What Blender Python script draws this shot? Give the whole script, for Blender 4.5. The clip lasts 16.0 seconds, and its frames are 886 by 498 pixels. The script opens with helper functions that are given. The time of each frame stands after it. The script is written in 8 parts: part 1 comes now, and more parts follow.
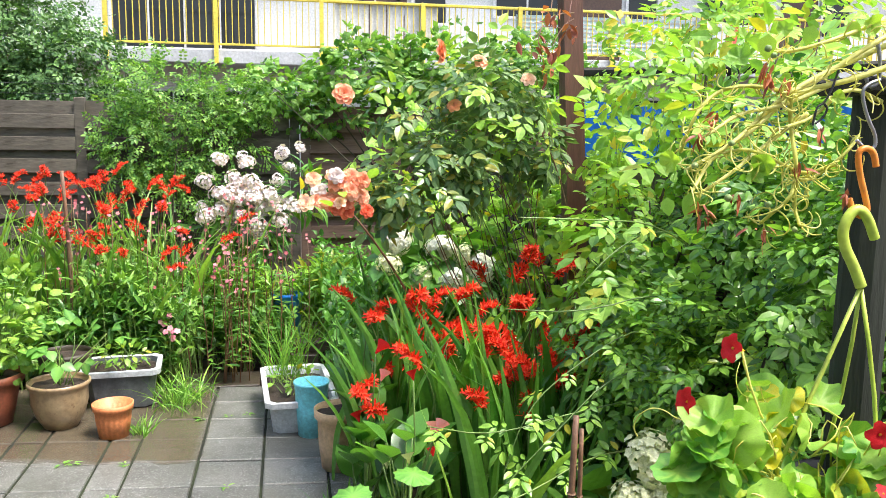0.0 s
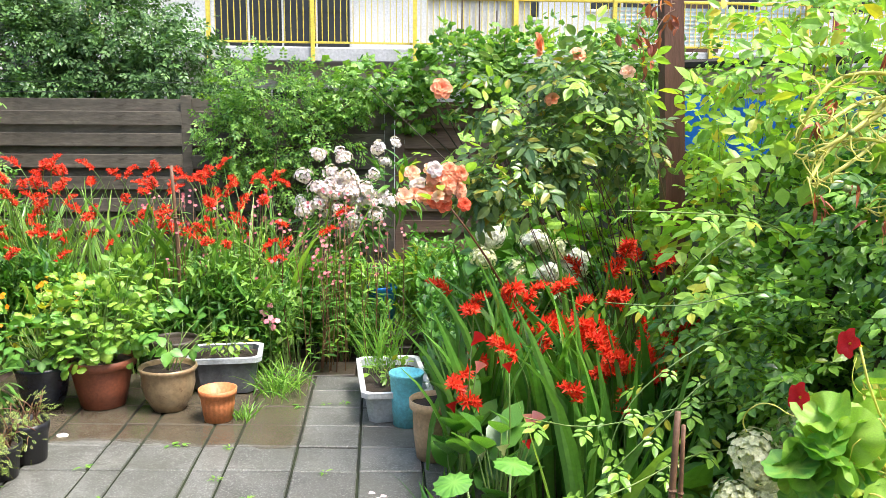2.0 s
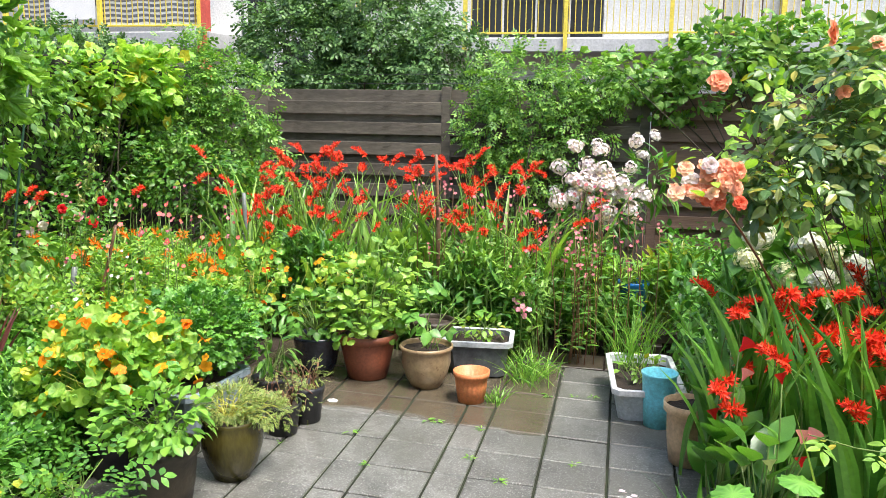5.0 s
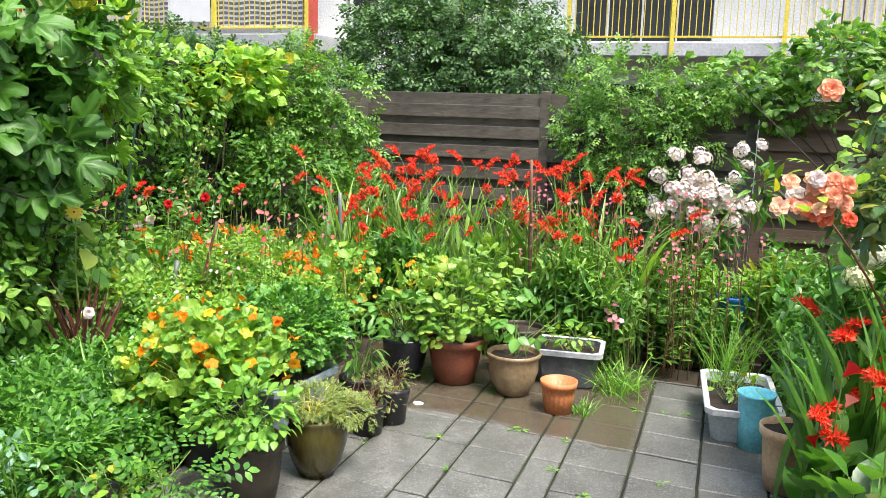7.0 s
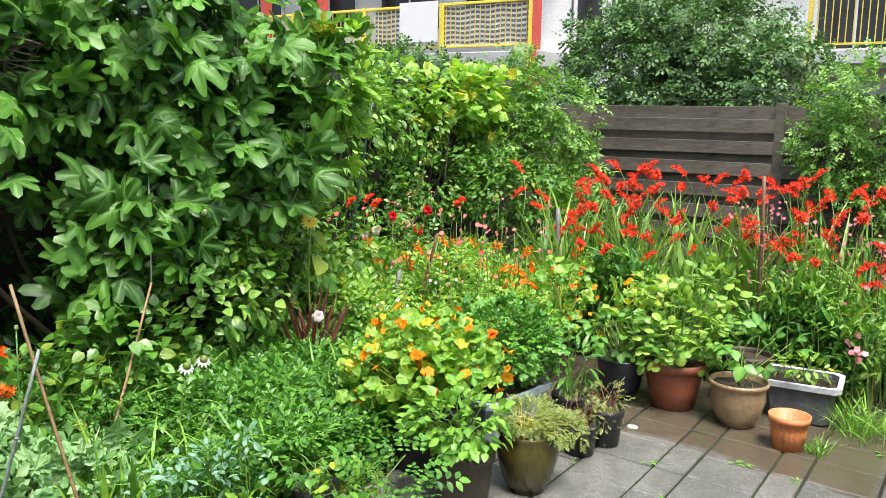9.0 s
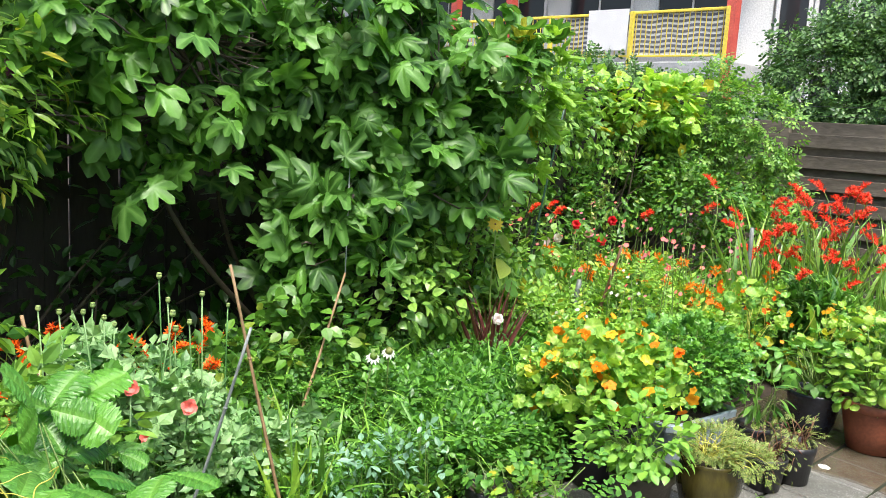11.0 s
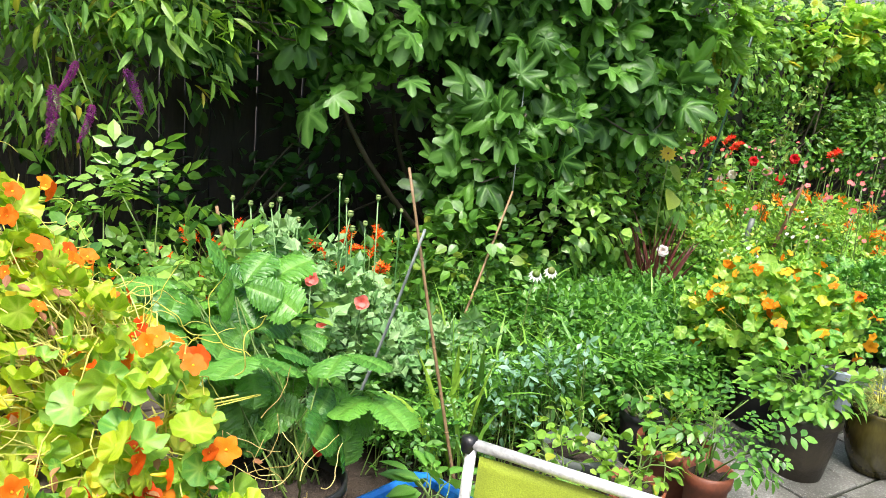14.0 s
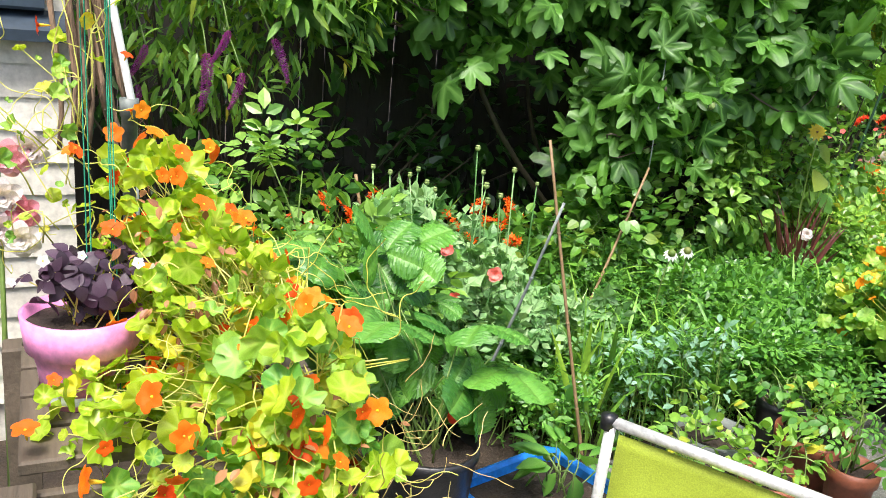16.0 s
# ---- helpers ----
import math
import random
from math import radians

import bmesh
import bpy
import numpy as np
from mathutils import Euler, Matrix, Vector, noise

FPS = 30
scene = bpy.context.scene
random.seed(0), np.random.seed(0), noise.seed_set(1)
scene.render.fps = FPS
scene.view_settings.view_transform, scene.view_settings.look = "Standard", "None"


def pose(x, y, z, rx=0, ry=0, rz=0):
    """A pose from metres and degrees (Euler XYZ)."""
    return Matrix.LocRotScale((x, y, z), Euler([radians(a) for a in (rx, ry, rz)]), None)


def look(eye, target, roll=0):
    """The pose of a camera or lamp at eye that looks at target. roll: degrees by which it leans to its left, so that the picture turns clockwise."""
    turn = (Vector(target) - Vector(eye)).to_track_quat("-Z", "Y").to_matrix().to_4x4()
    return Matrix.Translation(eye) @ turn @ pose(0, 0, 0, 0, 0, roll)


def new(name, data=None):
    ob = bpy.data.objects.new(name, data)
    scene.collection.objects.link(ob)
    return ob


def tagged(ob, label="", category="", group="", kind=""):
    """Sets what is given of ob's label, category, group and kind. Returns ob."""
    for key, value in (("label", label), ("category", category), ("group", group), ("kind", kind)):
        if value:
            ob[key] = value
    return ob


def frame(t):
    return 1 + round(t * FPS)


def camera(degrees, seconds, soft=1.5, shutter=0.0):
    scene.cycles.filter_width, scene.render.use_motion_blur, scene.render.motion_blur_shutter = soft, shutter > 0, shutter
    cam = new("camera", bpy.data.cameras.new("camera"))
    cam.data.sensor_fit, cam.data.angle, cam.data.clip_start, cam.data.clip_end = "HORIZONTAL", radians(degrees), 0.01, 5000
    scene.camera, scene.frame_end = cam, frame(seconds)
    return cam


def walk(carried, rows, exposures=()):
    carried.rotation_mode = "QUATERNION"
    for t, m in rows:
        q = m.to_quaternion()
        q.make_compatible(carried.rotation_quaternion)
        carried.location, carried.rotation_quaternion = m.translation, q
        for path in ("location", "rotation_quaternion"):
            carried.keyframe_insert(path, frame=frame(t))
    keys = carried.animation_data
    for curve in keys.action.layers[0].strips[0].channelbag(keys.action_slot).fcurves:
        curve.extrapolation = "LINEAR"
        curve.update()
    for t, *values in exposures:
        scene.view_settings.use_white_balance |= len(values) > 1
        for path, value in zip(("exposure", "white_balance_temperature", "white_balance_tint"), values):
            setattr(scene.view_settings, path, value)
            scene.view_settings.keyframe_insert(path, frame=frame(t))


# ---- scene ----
cam = camera(55.8, 16.0, 0.55)
PATH = [
    (0, (0.137, -3.619, 1.599), (0.498, -1.674, 1.305), 0.8),
    (0.5, (0.127, -3.621, 1.589), (0.381, -1.66, 1.29), 0.8),
    (1, (0.12, -3.632, 1.585), (0.306, -1.664, 1.28), 0.5),
    (1.5, (0.114, -3.639, 1.59), (0.271, -1.668, 1.287), 0.3),
    (2, (0.105, -3.635, 1.591), (0.255, -1.664, 1.285), 0.4),
    (2.5, (0.087, -3.634, 1.588), (0.19, -1.661, 1.282), 0.6),
    (3, (0.064, -3.641, 1.588), (0.103, -1.665, 1.278), 0.4),
    (3.5, (0.054, -3.624, 1.594), (0.059, -1.649, 1.284), 0.8),
    (4, (0.036, -3.636, 1.589), (-0.075, -1.664, 1.276), 1.1),
    (4.5, (0.009, -3.656, 1.584), (-0.247, -1.699, 1.264), 0.8),
    (5, (-0.007, -3.653, 1.6), (-0.413, -1.724, 1.266), 0.8),
    (5.2, (-0.002, -3.644, 1.591), (-0.423, -1.718, 1.258), 1.1),
    (7.3, (0.024, -3.601, 1.612), (-0.657, -1.749, 1.284), 1.4),
    (7.5, (0.03, -3.587, 1.608), (-0.689, -1.749, 1.285), 1.2),
    (8, (0.026, -3.575, 1.606), (-0.814, -1.787, 1.292), 0.9),
    (8.5, (0.025, -3.566, 1.6), (-0.94, -1.843, 1.288), 0.9),
    (9, (-0.005, -3.587, 1.603), (-1.095, -1.939, 1.294), 1.1),
    (9.5, (-0.018, -3.605, 1.601), (-1.193, -2.017, 1.292), 2.0),
    (10, (-0.044, -3.615, 1.6), (-1.305, -2.094, 1.288), 2.4),
    (10.2, (-0.048, -3.62, 1.6), (-1.348, -2.132, 1.289), 2.6),
    (12.3, (-0.118, -3.66, 1.577), (-1.649, -2.415, 1.25), 5.0),
    (12.5, (-0.112, -3.666, 1.575), (-1.673, -2.463, 1.236), 5.2),
    (13, (-0.091, -3.675, 1.56), (-1.691, -2.55, 1.143), 4.9),
    (13.5, (-0.075, -3.684, 1.54), (-1.675, -2.578, 1.071), 5.0),
    (14, (-0.077, -3.694, 1.519), (-1.675, -2.594, 1.034), 5.3),
    (14.5, (-0.076, -3.71, 1.509), (-1.697, -2.672, 0.967), 5.2),
    (15, (-0.08, -3.72, 1.507), (-1.73, -2.743, 0.942), 5.4),
    (15.5, (-0.088, -3.732, 1.503), (-1.772, -2.816, 0.934), 5.6),
    (16, (-0.11, -3.743, 1.505), (-1.827, -2.888, 0.937), 5.3),
]
walk(cam, [(t, look(eye, target, roll)) for t, eye, target, roll in PATH],
     exposures=[(0, 1.96), (3, 1.83), (5, 1.73), (7.5, 1.68), (10, 1.66), (12.5, 1.82), (13.5, 1.78), (16, 1.75)])

# ---- world and light: bright overcast ----
world = bpy.data.worlds.new("overcast")
scene.world = world
world.use_nodes = True
wn = world.node_tree.nodes
sky = wn.new("ShaderNodeTexSky")
sky.sky_type = "NISHITA"
sky.sun_disc = False
sky.sun_elevation, sky.sun_rotation = radians(65), radians(125)
sky.air_density, sky.dust_density, sky.ozone_density = 1.0, 4.0, 0.6
wn["Background"].inputs["Strength"].default_value = 0.108
world.node_tree.links.new(sky.outputs[0], wn["Background"].inputs["Color"])
sun = new("sun", bpy.data.lights.new("sun", "SUN"))
sun.data.energy, sun.data.angle, sun.data.color = 1.9, radians(20), (1.0, 0.97, 0.92)
sun.matrix_world = look((3.6, -2.5, 9.3), (0, 0, 0))

# ---- materials ----
def _nt(name):
    m = bpy.data.materials.new(name)
    m.use_nodes = True
    nt = m.node_tree
    return m, nt, nt.nodes["Principled BSDF"], nt.nodes["Material Output"]


def _mix(nt, a, b, fac, kind="MIX"):
    n = nt.nodes.new("ShaderNodeMix")
    n.data_type, n.blend_type = "RGBA", kind
    for sock, val in ((n.inputs[6], a), (n.inputs[7], b), (n.inputs[0], fac)):
        if isinstance(val, bpy.types.NodeSocket):
            nt.links.new(val, sock)
        elif isinstance(val, (tuple, list)):
            sock.default_value = (*val, 1.0)
        else:
            sock.default_value = val
    return n.outputs[2]


def _math(nt, op, a, b=0.0):
    n = nt.nodes.new("ShaderNodeMath")
    n.operation = op
    for sock, val in zip(n.inputs, (a, b)):
        if isinstance(val, bpy.types.NodeSocket):
            nt.links.new(val, sock)
        else:
            sock.default_value = val
    return n.outputs[0]


def _noise(nt, scale, detail=3.0, rough=0.55, coords=None):
    n = nt.nodes.new("ShaderNodeTexNoise")
    n.inputs["Scale"].default_value, n.inputs["Detail"].default_value, n.inputs["Roughness"].default_value = scale, detail, rough
    if coords is None:
        coords = nt.nodes.new("ShaderNodeTexCoord").outputs["Object"]
    nt.links.new(coords, n.inputs["Vector"])
    return n.outputs["Fac"]


def _ramp(nt, fac, lo, hi):
    n = nt.nodes.new("ShaderNodeMapRange")
    n.inputs[1].default_value, n.inputs[2].default_value = lo, hi
    nt.links.new(fac, n.inputs[0])
    return n.outputs[0]


def _bump(nt, bsdf, height, strength, dist=0.01):
    n = nt.nodes.new("ShaderNodeBump")
    n.inputs["Strength"].default_value, n.inputs["Distance"].default_value = strength, dist
    nt.links.new(height, n.inputs["Height"])
    nt.links.new(n.outputs[0], bsdf.inputs["Normal"])


def _rand(nt):
    g, o = nt.nodes.new("ShaderNodeNewGeometry"), nt.nodes.new("ShaderNodeObjectInfo")
    return _math(nt, "FRACT", _math(nt, "ADD", g.outputs["Random Per Island"], o.outputs["Random"]))


def leafy(name, c1, c2, rough=0.42, trans=0.35, old=None, vein=None, spec=0.5, coat=0.12):
    """A leaf or petal: colour differs leaf by leaf, light comes through it."""
    m, nt, b, out = _nt(name)
    r = _rand(nt)
    if c1[1] > 2.0 * c1[0]:
        c1, c2 = (c1[0], c1[1], max(c1[2], 0.15 * c1[1])), (c2[0], c2[1], max(c2[2], 0.13 * c2[1]))
    col = _mix(nt, c1, c2, r)
    if old:
        col = _mix(nt, col, old, _ramp(nt, _math(nt, "FRACT", _math(nt, "MULTIPLY", r, 7.3)), 0.86, 0.98))
    fine = _noise(nt, 45.0, 2.0)
    col = _mix(nt, col, _mix(nt, (0.4, 0.45, 0.4), (1.4, 1.35, 1.3), fine), 0.7, "MULTIPLY")
    if vein:
        at = nt.nodes.new("ShaderNodeAttribute")
        at.attribute_name = "tone"
        col = _mix(nt, col, vein, at.outputs["Fac"])
    nt.links.new(col, b.inputs["Base Color"])
    b.inputs["Roughness"].default_value = rough
    b.inputs["Specular IOR Level"].default_value = spec
    b.inputs["Coat Weight"].default_value = coat
    b.inputs["Coat Roughness"].default_value = 0.16
    _bump(nt, b, _noise(nt, 90.0, 2.0), 0.25, 0.004)
    t = nt.nodes.new("ShaderNodeBsdfTranslucent")
    nt.links.new(_mix(nt, col, (1.4, 1.45, 0.65), 1.0, "MULTIPLY"), t.inputs["Color"])
    mix = nt.nodes.new("ShaderNodeMixShader")
    mix.inputs[0].default_value = trans * 0.85
    nt.links.new(b.outputs[0], mix.inputs[1])
    nt.links.new(t.outputs[0], mix.inputs[2])
    nt.links.new(mix.outputs[0], out.inputs["Surface"])
    return m


def solid(name, c1, c2, rough=0.6, metal=0.0, big=3.0, fine=60.0, bump=0.3, stretch=None, spot=None, rough2=None, world_space=False):
    """A worked surface with broad stains and fine grain."""
    m, nt, b, out = _nt(name)
    tc = nt.nodes.new("ShaderNodeTexCoord").outputs["Object"]
    if world_space:
        tc = nt.nodes.new("ShaderNodeNewGeometry").outputs["Position"]
    if stretch:
        mp = nt.nodes.new("ShaderNodeMapping")
        mp.inputs["Scale"].default_value = stretch
        nt.links.new(tc, mp.inputs["Vector"])
        tc = mp.outputs[0]
    broad, grain = _noise(nt, big, 4.0, 0.6, tc), _noise(nt, fine, 3.0, 0.6, tc)
    col = _mix(nt, c1, c2, _ramp(nt, broad, 0.3, 0.7))
    col = _mix(nt, col, _mix(nt, (0.7, 0.7, 0.7), (1.25, 1.25, 1.25), _ramp(nt, grain, 0.3, 0.7)), 0.7, "MULTIPLY")
    o = nt.nodes.new("ShaderNodeObjectInfo")
    col = _mix(nt, col, _mix(nt, (0.82, 0.82, 0.82), (1.15, 1.15, 1.15), o.outputs["Random"]), 0.8, "MULTIPLY")
    if spot:
        col = _mix(nt, col, spot, _ramp(nt, _noise(nt, big * 2.7, 5.0, 0.7, tc), 0.58, 0.7))
    nt.links.new(col, b.inputs["Base Color"])
    if rough2 is None:
        b.inputs["Roughness"].default_value = rough
    else:
        mr = nt.nodes.new("ShaderNodeMapRange")
        mr.inputs[3].default_value, mr.inputs[4].default_value = rough, rough2
        nt.links.new(_ramp(nt, broad, 0.35, 0.65), mr.inputs[0])
        nt.links.new(mr.outputs[0], b.inputs["Roughness"])
    b.inputs["Metallic"].default_value = metal
    _bump(nt, b, grain, bump, 0.01)
    return m


def paving_material():
    m, nt, b, out = _nt("wet_concrete_paving")
    pos = nt.nodes.new("ShaderNodeNewGeometry").outputs["Position"]
    grain, broad = _noise(nt, 130.0, 3.0, 0.7, pos), _noise(nt, 5.0, 4.0, 0.6, pos)
    col = _mix(nt, (0.082, 0.081, 0.073), (0.19, 0.19, 0.174), _ramp(nt, broad, 0.3, 0.7))
    o = nt.nodes.new("ShaderNodeObjectInfo")
    col = _mix(nt, col, _mix(nt, (0.8, 0.8, 0.8), (1.15, 1.15, 1.15), o.outputs["Random"]), 1.0, "MULTIPLY")
    col = _mix(nt, col, _mix(nt, (0.6, 0.6, 0.6), (1.4, 1.4, 1.4), _ramp(nt, grain, 0.3, 0.7)), 0.8, "MULTIPLY")
    spots = _ramp(nt, _noise(nt, 28.0, 4.0, 0.75, pos), 0.52, 0.68)
    col = _mix(nt, col, (0.045, 0.05, 0.035), _math(nt, "MULTIPLY", spots, 0.55))
    pale = _ramp(nt, _noise(nt, 130.0, 2.0, 0.7, pos), 0.56, 0.68)
    col = _mix(nt, col, (0.38, 0.38, 0.36), _math(nt, "MULTIPLY", pale, 0.7))
    stain = _ramp(nt, _noise(nt, 2.6, 5.0, 0.7, pos), 0.5, 0.64)
    col = _mix(nt, col, (0.06, 0.058, 0.045), _math(nt, "MULTIPLY", stain, 0.55))
    # standing water and algae towards the planting
    sep = nt.nodes.new("ShaderNodeSeparateXYZ")
    nt.links.new(pos, sep.inputs[0])
    edge = _math(nt, "ADD", sep.outputs[1], _math(nt, "MULTIPLY", _math(nt, "ADD", _noise(nt, 2.2, 3.0, 0.5, pos), -0.5), 0.35))
    wet = _math(nt, "MULTIPLY", _ramp(nt, edge, 0.28, 0.36), _ramp(nt, sep.outputs[0], -0.26, -0.34))
    col = _mix(nt, col, _mix(nt, (0.045, 0.034, 0.022), (0.11, 0.085, 0.05), _noise(nt, 9.0, 4.0, 0.7, pos)), _math(nt, "MULTIPLY", wet, 0.85))
    nt.links.new(col, b.inputs["Base Color"])
    mr = nt.nodes.new("ShaderNodeMapRange")
    mr.inputs[3].default_value, mr.inputs[4].default_value = 0.36, 0.09
    nt.links.new(wet, mr.inputs[0])
    nt.links.new(mr.outputs[0], b.inputs["Roughness"])
    _bump(nt, b, grain, 0.25, 0.004)
    return m


M = dict(
    soil=solid("dark_soil", (0.018, 0.012, 0.008), (0.05, 0.034, 0.022), 0.95, big=8, fine=90, bump=0.9),
    paving=paving_material(),
    joint=solid("mossy_joint", (0.007, 0.007, 0.005), (0.022, 0.032, 0.009), 0.95, fine=120, bump=0.6),
    greywood=solid("weathered_grey_wood", (0.05, 0.042, 0.031), (0.155, 0.132, 0.10), 0.8, big=2.4, fine=16, bump=0.35, stretch=(0.7, 1, 2.4), spot=(0.05, 0.038, 0.026)),
    brownwood=solid("brown_fence_wood", (0.13, 0.075, 0.05), (0.22, 0.14, 0.10), 0.75, big=2.0, fine=26, stretch=(0.3, 1, 3)),
    postwood=solid("dark_brown_stained_wood", (0.075, 0.028, 0.017), (0.12, 0.05, 0.032), 0.6, big=2.5, fine=30, stretch=(3, 3, 0.4)),
    darkslat=solid("dark_slat_wood", (0.016, 0.015, 0.012), (0.040, 0.036, 0.027), 0.9, big=2.5, fine=30, stretch=(3, 3, 0.4)),
    oldpost=solid("grey_green_old_post_wood", (0.012, 0.015, 0.010), (0.036, 0.042, 0.026), 0.8, big=3, fine=30, stretch=(3, 3, 0.4)),
    palewood=solid("pale_weathered_wood", (0.06, 0.046, 0.032), (0.14, 0.108, 0.078), 0.75, big=2.5, fine=32, stretch=(0.4, 3, 3)),
    bamboo=solid("bamboo_cane", (0.20, 0.125, 0.06), (0.32, 0.21, 0.105), 0.6, big=6, fine=50),
    browncane=solid("dark_cane", (0.12, 0.06, 0.035), (0.2, 0.11, 0.06), 0.6, big=6, fine=50),
    greycane=solid("grey_green_cane", (0.17, 0.2, 0.19), (0.27, 0.3, 0.29), 0.5, big=6, fine=50),
    greenwire=solid("green_coated_stake", (0.015, 0.05, 0.03), (0.03, 0.09, 0.05), 0.45, big=6, fine=50),
    bark=solid("grey_brown_bark", (0.07, 0.055, 0.04), (0.14, 0.115, 0.09), 0.85, big=8, fine=40, bump=0.6),
    twig=solid("dark_twig", (0.035, 0.03, 0.018), (0.08, 0.065, 0.035), 0.8, big=8, fine=40),
    black=solid("black_plastic", (0.012, 0.012, 0.014), (0.022, 0.022, 0.025), 0.38, big=5, fine=80, bump=0.1),
    blackglaze=solid("blue_black_glaze", (0.010, 0.012, 0.018), (0.022, 0.026, 0.036), 0.22, big=5, fine=60, bump=0.1),
    terracotta=solid("terracotta_plastic", (0.19, 0.052, 0.026), (0.26, 0.082, 0.042), 0.5, big=4, fine=60, bump=0.15),
    orangepot=solid("orange_terracotta_plastic", (0.52, 0.17, 0.06), (0.60, 0.22, 0.085), 0.5, big=4, fine=60, bump=0.12),
    tanglaze=solid("tan_glaze", (0.27, 0.18, 0.095), (0.40, 0.30, 0.175), 0.28, big=6, fine=40, bump=0.12, spot=(0.12, 0.06, 0.03)),
    creampot=solid("cream_brown_pot", (0.58, 0.37, 0.21), (0.68, 0.49, 0.31), 0.5, big=5, fine=50),
    oliveglaze=solid("olive_brown_glaze", (0.022, 0.012, 0.006), (0.075, 0.066, 0.014), 0.18, big=3, fine=40, bump=0.12, stretch=(2, 2, 0.5)),
    darkclay=solid("dark_brown_clay", (0.028, 0.023, 0.014), (0.055, 0.043, 0.026), 0.5, big=4, fine=50),
    pinkpot=solid("pink_plastic", (0.72, 0.24, 0.50), (0.78, 0.30, 0.56), 0.4, big=4, fine=60, bump=0.05),
    cyan=solid("light_blue_plastic", (0.22, 0.76, 0.88), (0.28, 0.82, 0.92), 0.4, big=4, fine=60, bump=0.05),
    blueplastic=solid("blue_plastic", (0.008, 0.14, 0.55), (0.015, 0.2, 0.65), 0.35, big=4, fine=60, bump=0.08),
    tarp=solid("blue_tarpaulin", (0.006, 0.12, 0.55), (0.012, 0.2, 0.7), 0.45, big=3, fine=14, bump=0.6),
    greyplastic=solid("grey_blue_plastic", (0.22, 0.28, 0.32), (0.32, 0.38, 0.42), 0.45, big=4, fine=60, bump=0.1),
    clearbox=solid("cloudy_grey_plastic", (0.05, 0.055, 0.06), (0.14, 0.15, 0.16), 0.3, big=9, fine=60, bump=0.1),
    whiteplastic=solid("dull_white_plastic", (0.42, 0.45, 0.47), (0.56, 0.59, 0.60), 0.4, big=6, fine=60, bump=0.08, spot=(0.35, 0.34, 0.3)),
    alu=solid("brushed_aluminium", (0.66, 0.66, 0.66), (0.78, 0.78, 0.78), 0.38, metal=0.45, big=6, fine=90, bump=0.1),
    steel=solid("grey_steel", (0.3, 0.3, 0.31), (0.42, 0.42, 0.43), 0.4, metal=0.9, big=6, fine=90, bump=0.1),
    limefabric=solid("lime_mesh_fabric", (0.24, 0.30, 0.022), (0.29, 0.36, 0.035), 0.75, big=5, fine=300, bump=0.15),
    siding=solid("cream_siding", (0.60, 0.57, 0.50), (0.68, 0.65, 0.58), 0.6, big=3, fine=40, bump=0.1),
    darkpaint=solid("blue_grey_paint", (0.02, 0.035, 0.055), (0.04, 0.06, 0.085), 0.45, big=3, fine=40, bump=0.1),
    rope=solid("brown_jute", (0.16, 0.10, 0.06), (0.30, 0.20, 0.13), 0.9, big=20, fine=120, bump=0.8, stretch=(1, 1, 0.3)),
    twine=solid("green_twine", (0.0, 0.16, 0.09), (0.01, 0.25, 0.14), 0.6, big=20, fine=150),
    pipe=solid("grey_pipe", (0.11, 0.13, 0.12), (0.19, 0.21, 0.20), 0.5, big=6, fine=60, bump=0.1),
    whitepaint=solid("white_paint", (0.62, 0.62, 0.61), (0.70, 0.70, 0.69), 0.5, big=4, fine=40, bump=0.1),
    whitewall=solid("white_rendered_wall", (0.74, 0.74, 0.72), (0.82, 0.82, 0.80), 0.7, big=1.5, fine=30, bump=0.15),
    concrete=solid("pale_concrete", (0.34, 0.35, 0.35), (0.48, 0.49, 0.49), 0.8, big=1.5, fine=20, bump=0.2),
    yellowpaint=solid("yellow_railing_paint", (0.64, 0.51, 0.05), (0.72, 0.60, 0.09), 0.45, big=3, fine=30, bump=0.05),
    redpaint=solid("red_painted_steel", (0.42, 0.06, 0.045), (0.52, 0.10, 0.07), 0.5, big=3, fine=30, bump=0.05),
    brownpanel=solid("dark_brown_door_paint", (0.07, 0.035, 0.025), (0.12, 0.07, 0.05), 0.5, big=2, fine=20, bump=0.05),
    screen=solid("grey_striped_screen_cloth", (0.55, 0.57, 0.6), (0.66, 0.68, 0.7), 0.8, big=3, fine=30),
    screendark=solid("dark_grey_screen_band", (0.09, 0.10, 0.13), (0.14, 0.15, 0.19), 0.8, big=3, fine=30),
    bluecloth=solid("pale_blue_screen_cloth", (0.5, 0.66, 0.7), (0.62, 0.76, 0.78), 0.7, big=3, fine=30),
    orangehook=solid("orange_plastic", (0.7, 0.2, 0.02), (0.78, 0.27, 0.04), 0.4, big=6, fine=60, bump=0.05),
    brick=solid("dark_mossy_brick", (0.026, 0.021, 0.015), (0.06, 0.045, 0.032), 0.4, big=7, fine=60, spot=(0.03, 0.05, 0.015)),
    figleaf=leafy("fig_leaf", (0.022, 0.08, 0.013), (0.13, 0.33, 0.04), 0.42, 0.36, vein=(0.20, 0.40, 0.10), coat=0.05, spec=0.4),
    darkleaf=leafy("dark_green_leaf", (0.018, 0.075, 0.010), (0.06, 0.18, 0.02), 0.35, 0.28, coat=0.1),
    midleaf=leafy("mid_green_leaf", (0.045, 0.15, 0.014), (0.15, 0.34, 0.028), 0.4, 0.35, old=(0.22, 0.30, 0.03)),
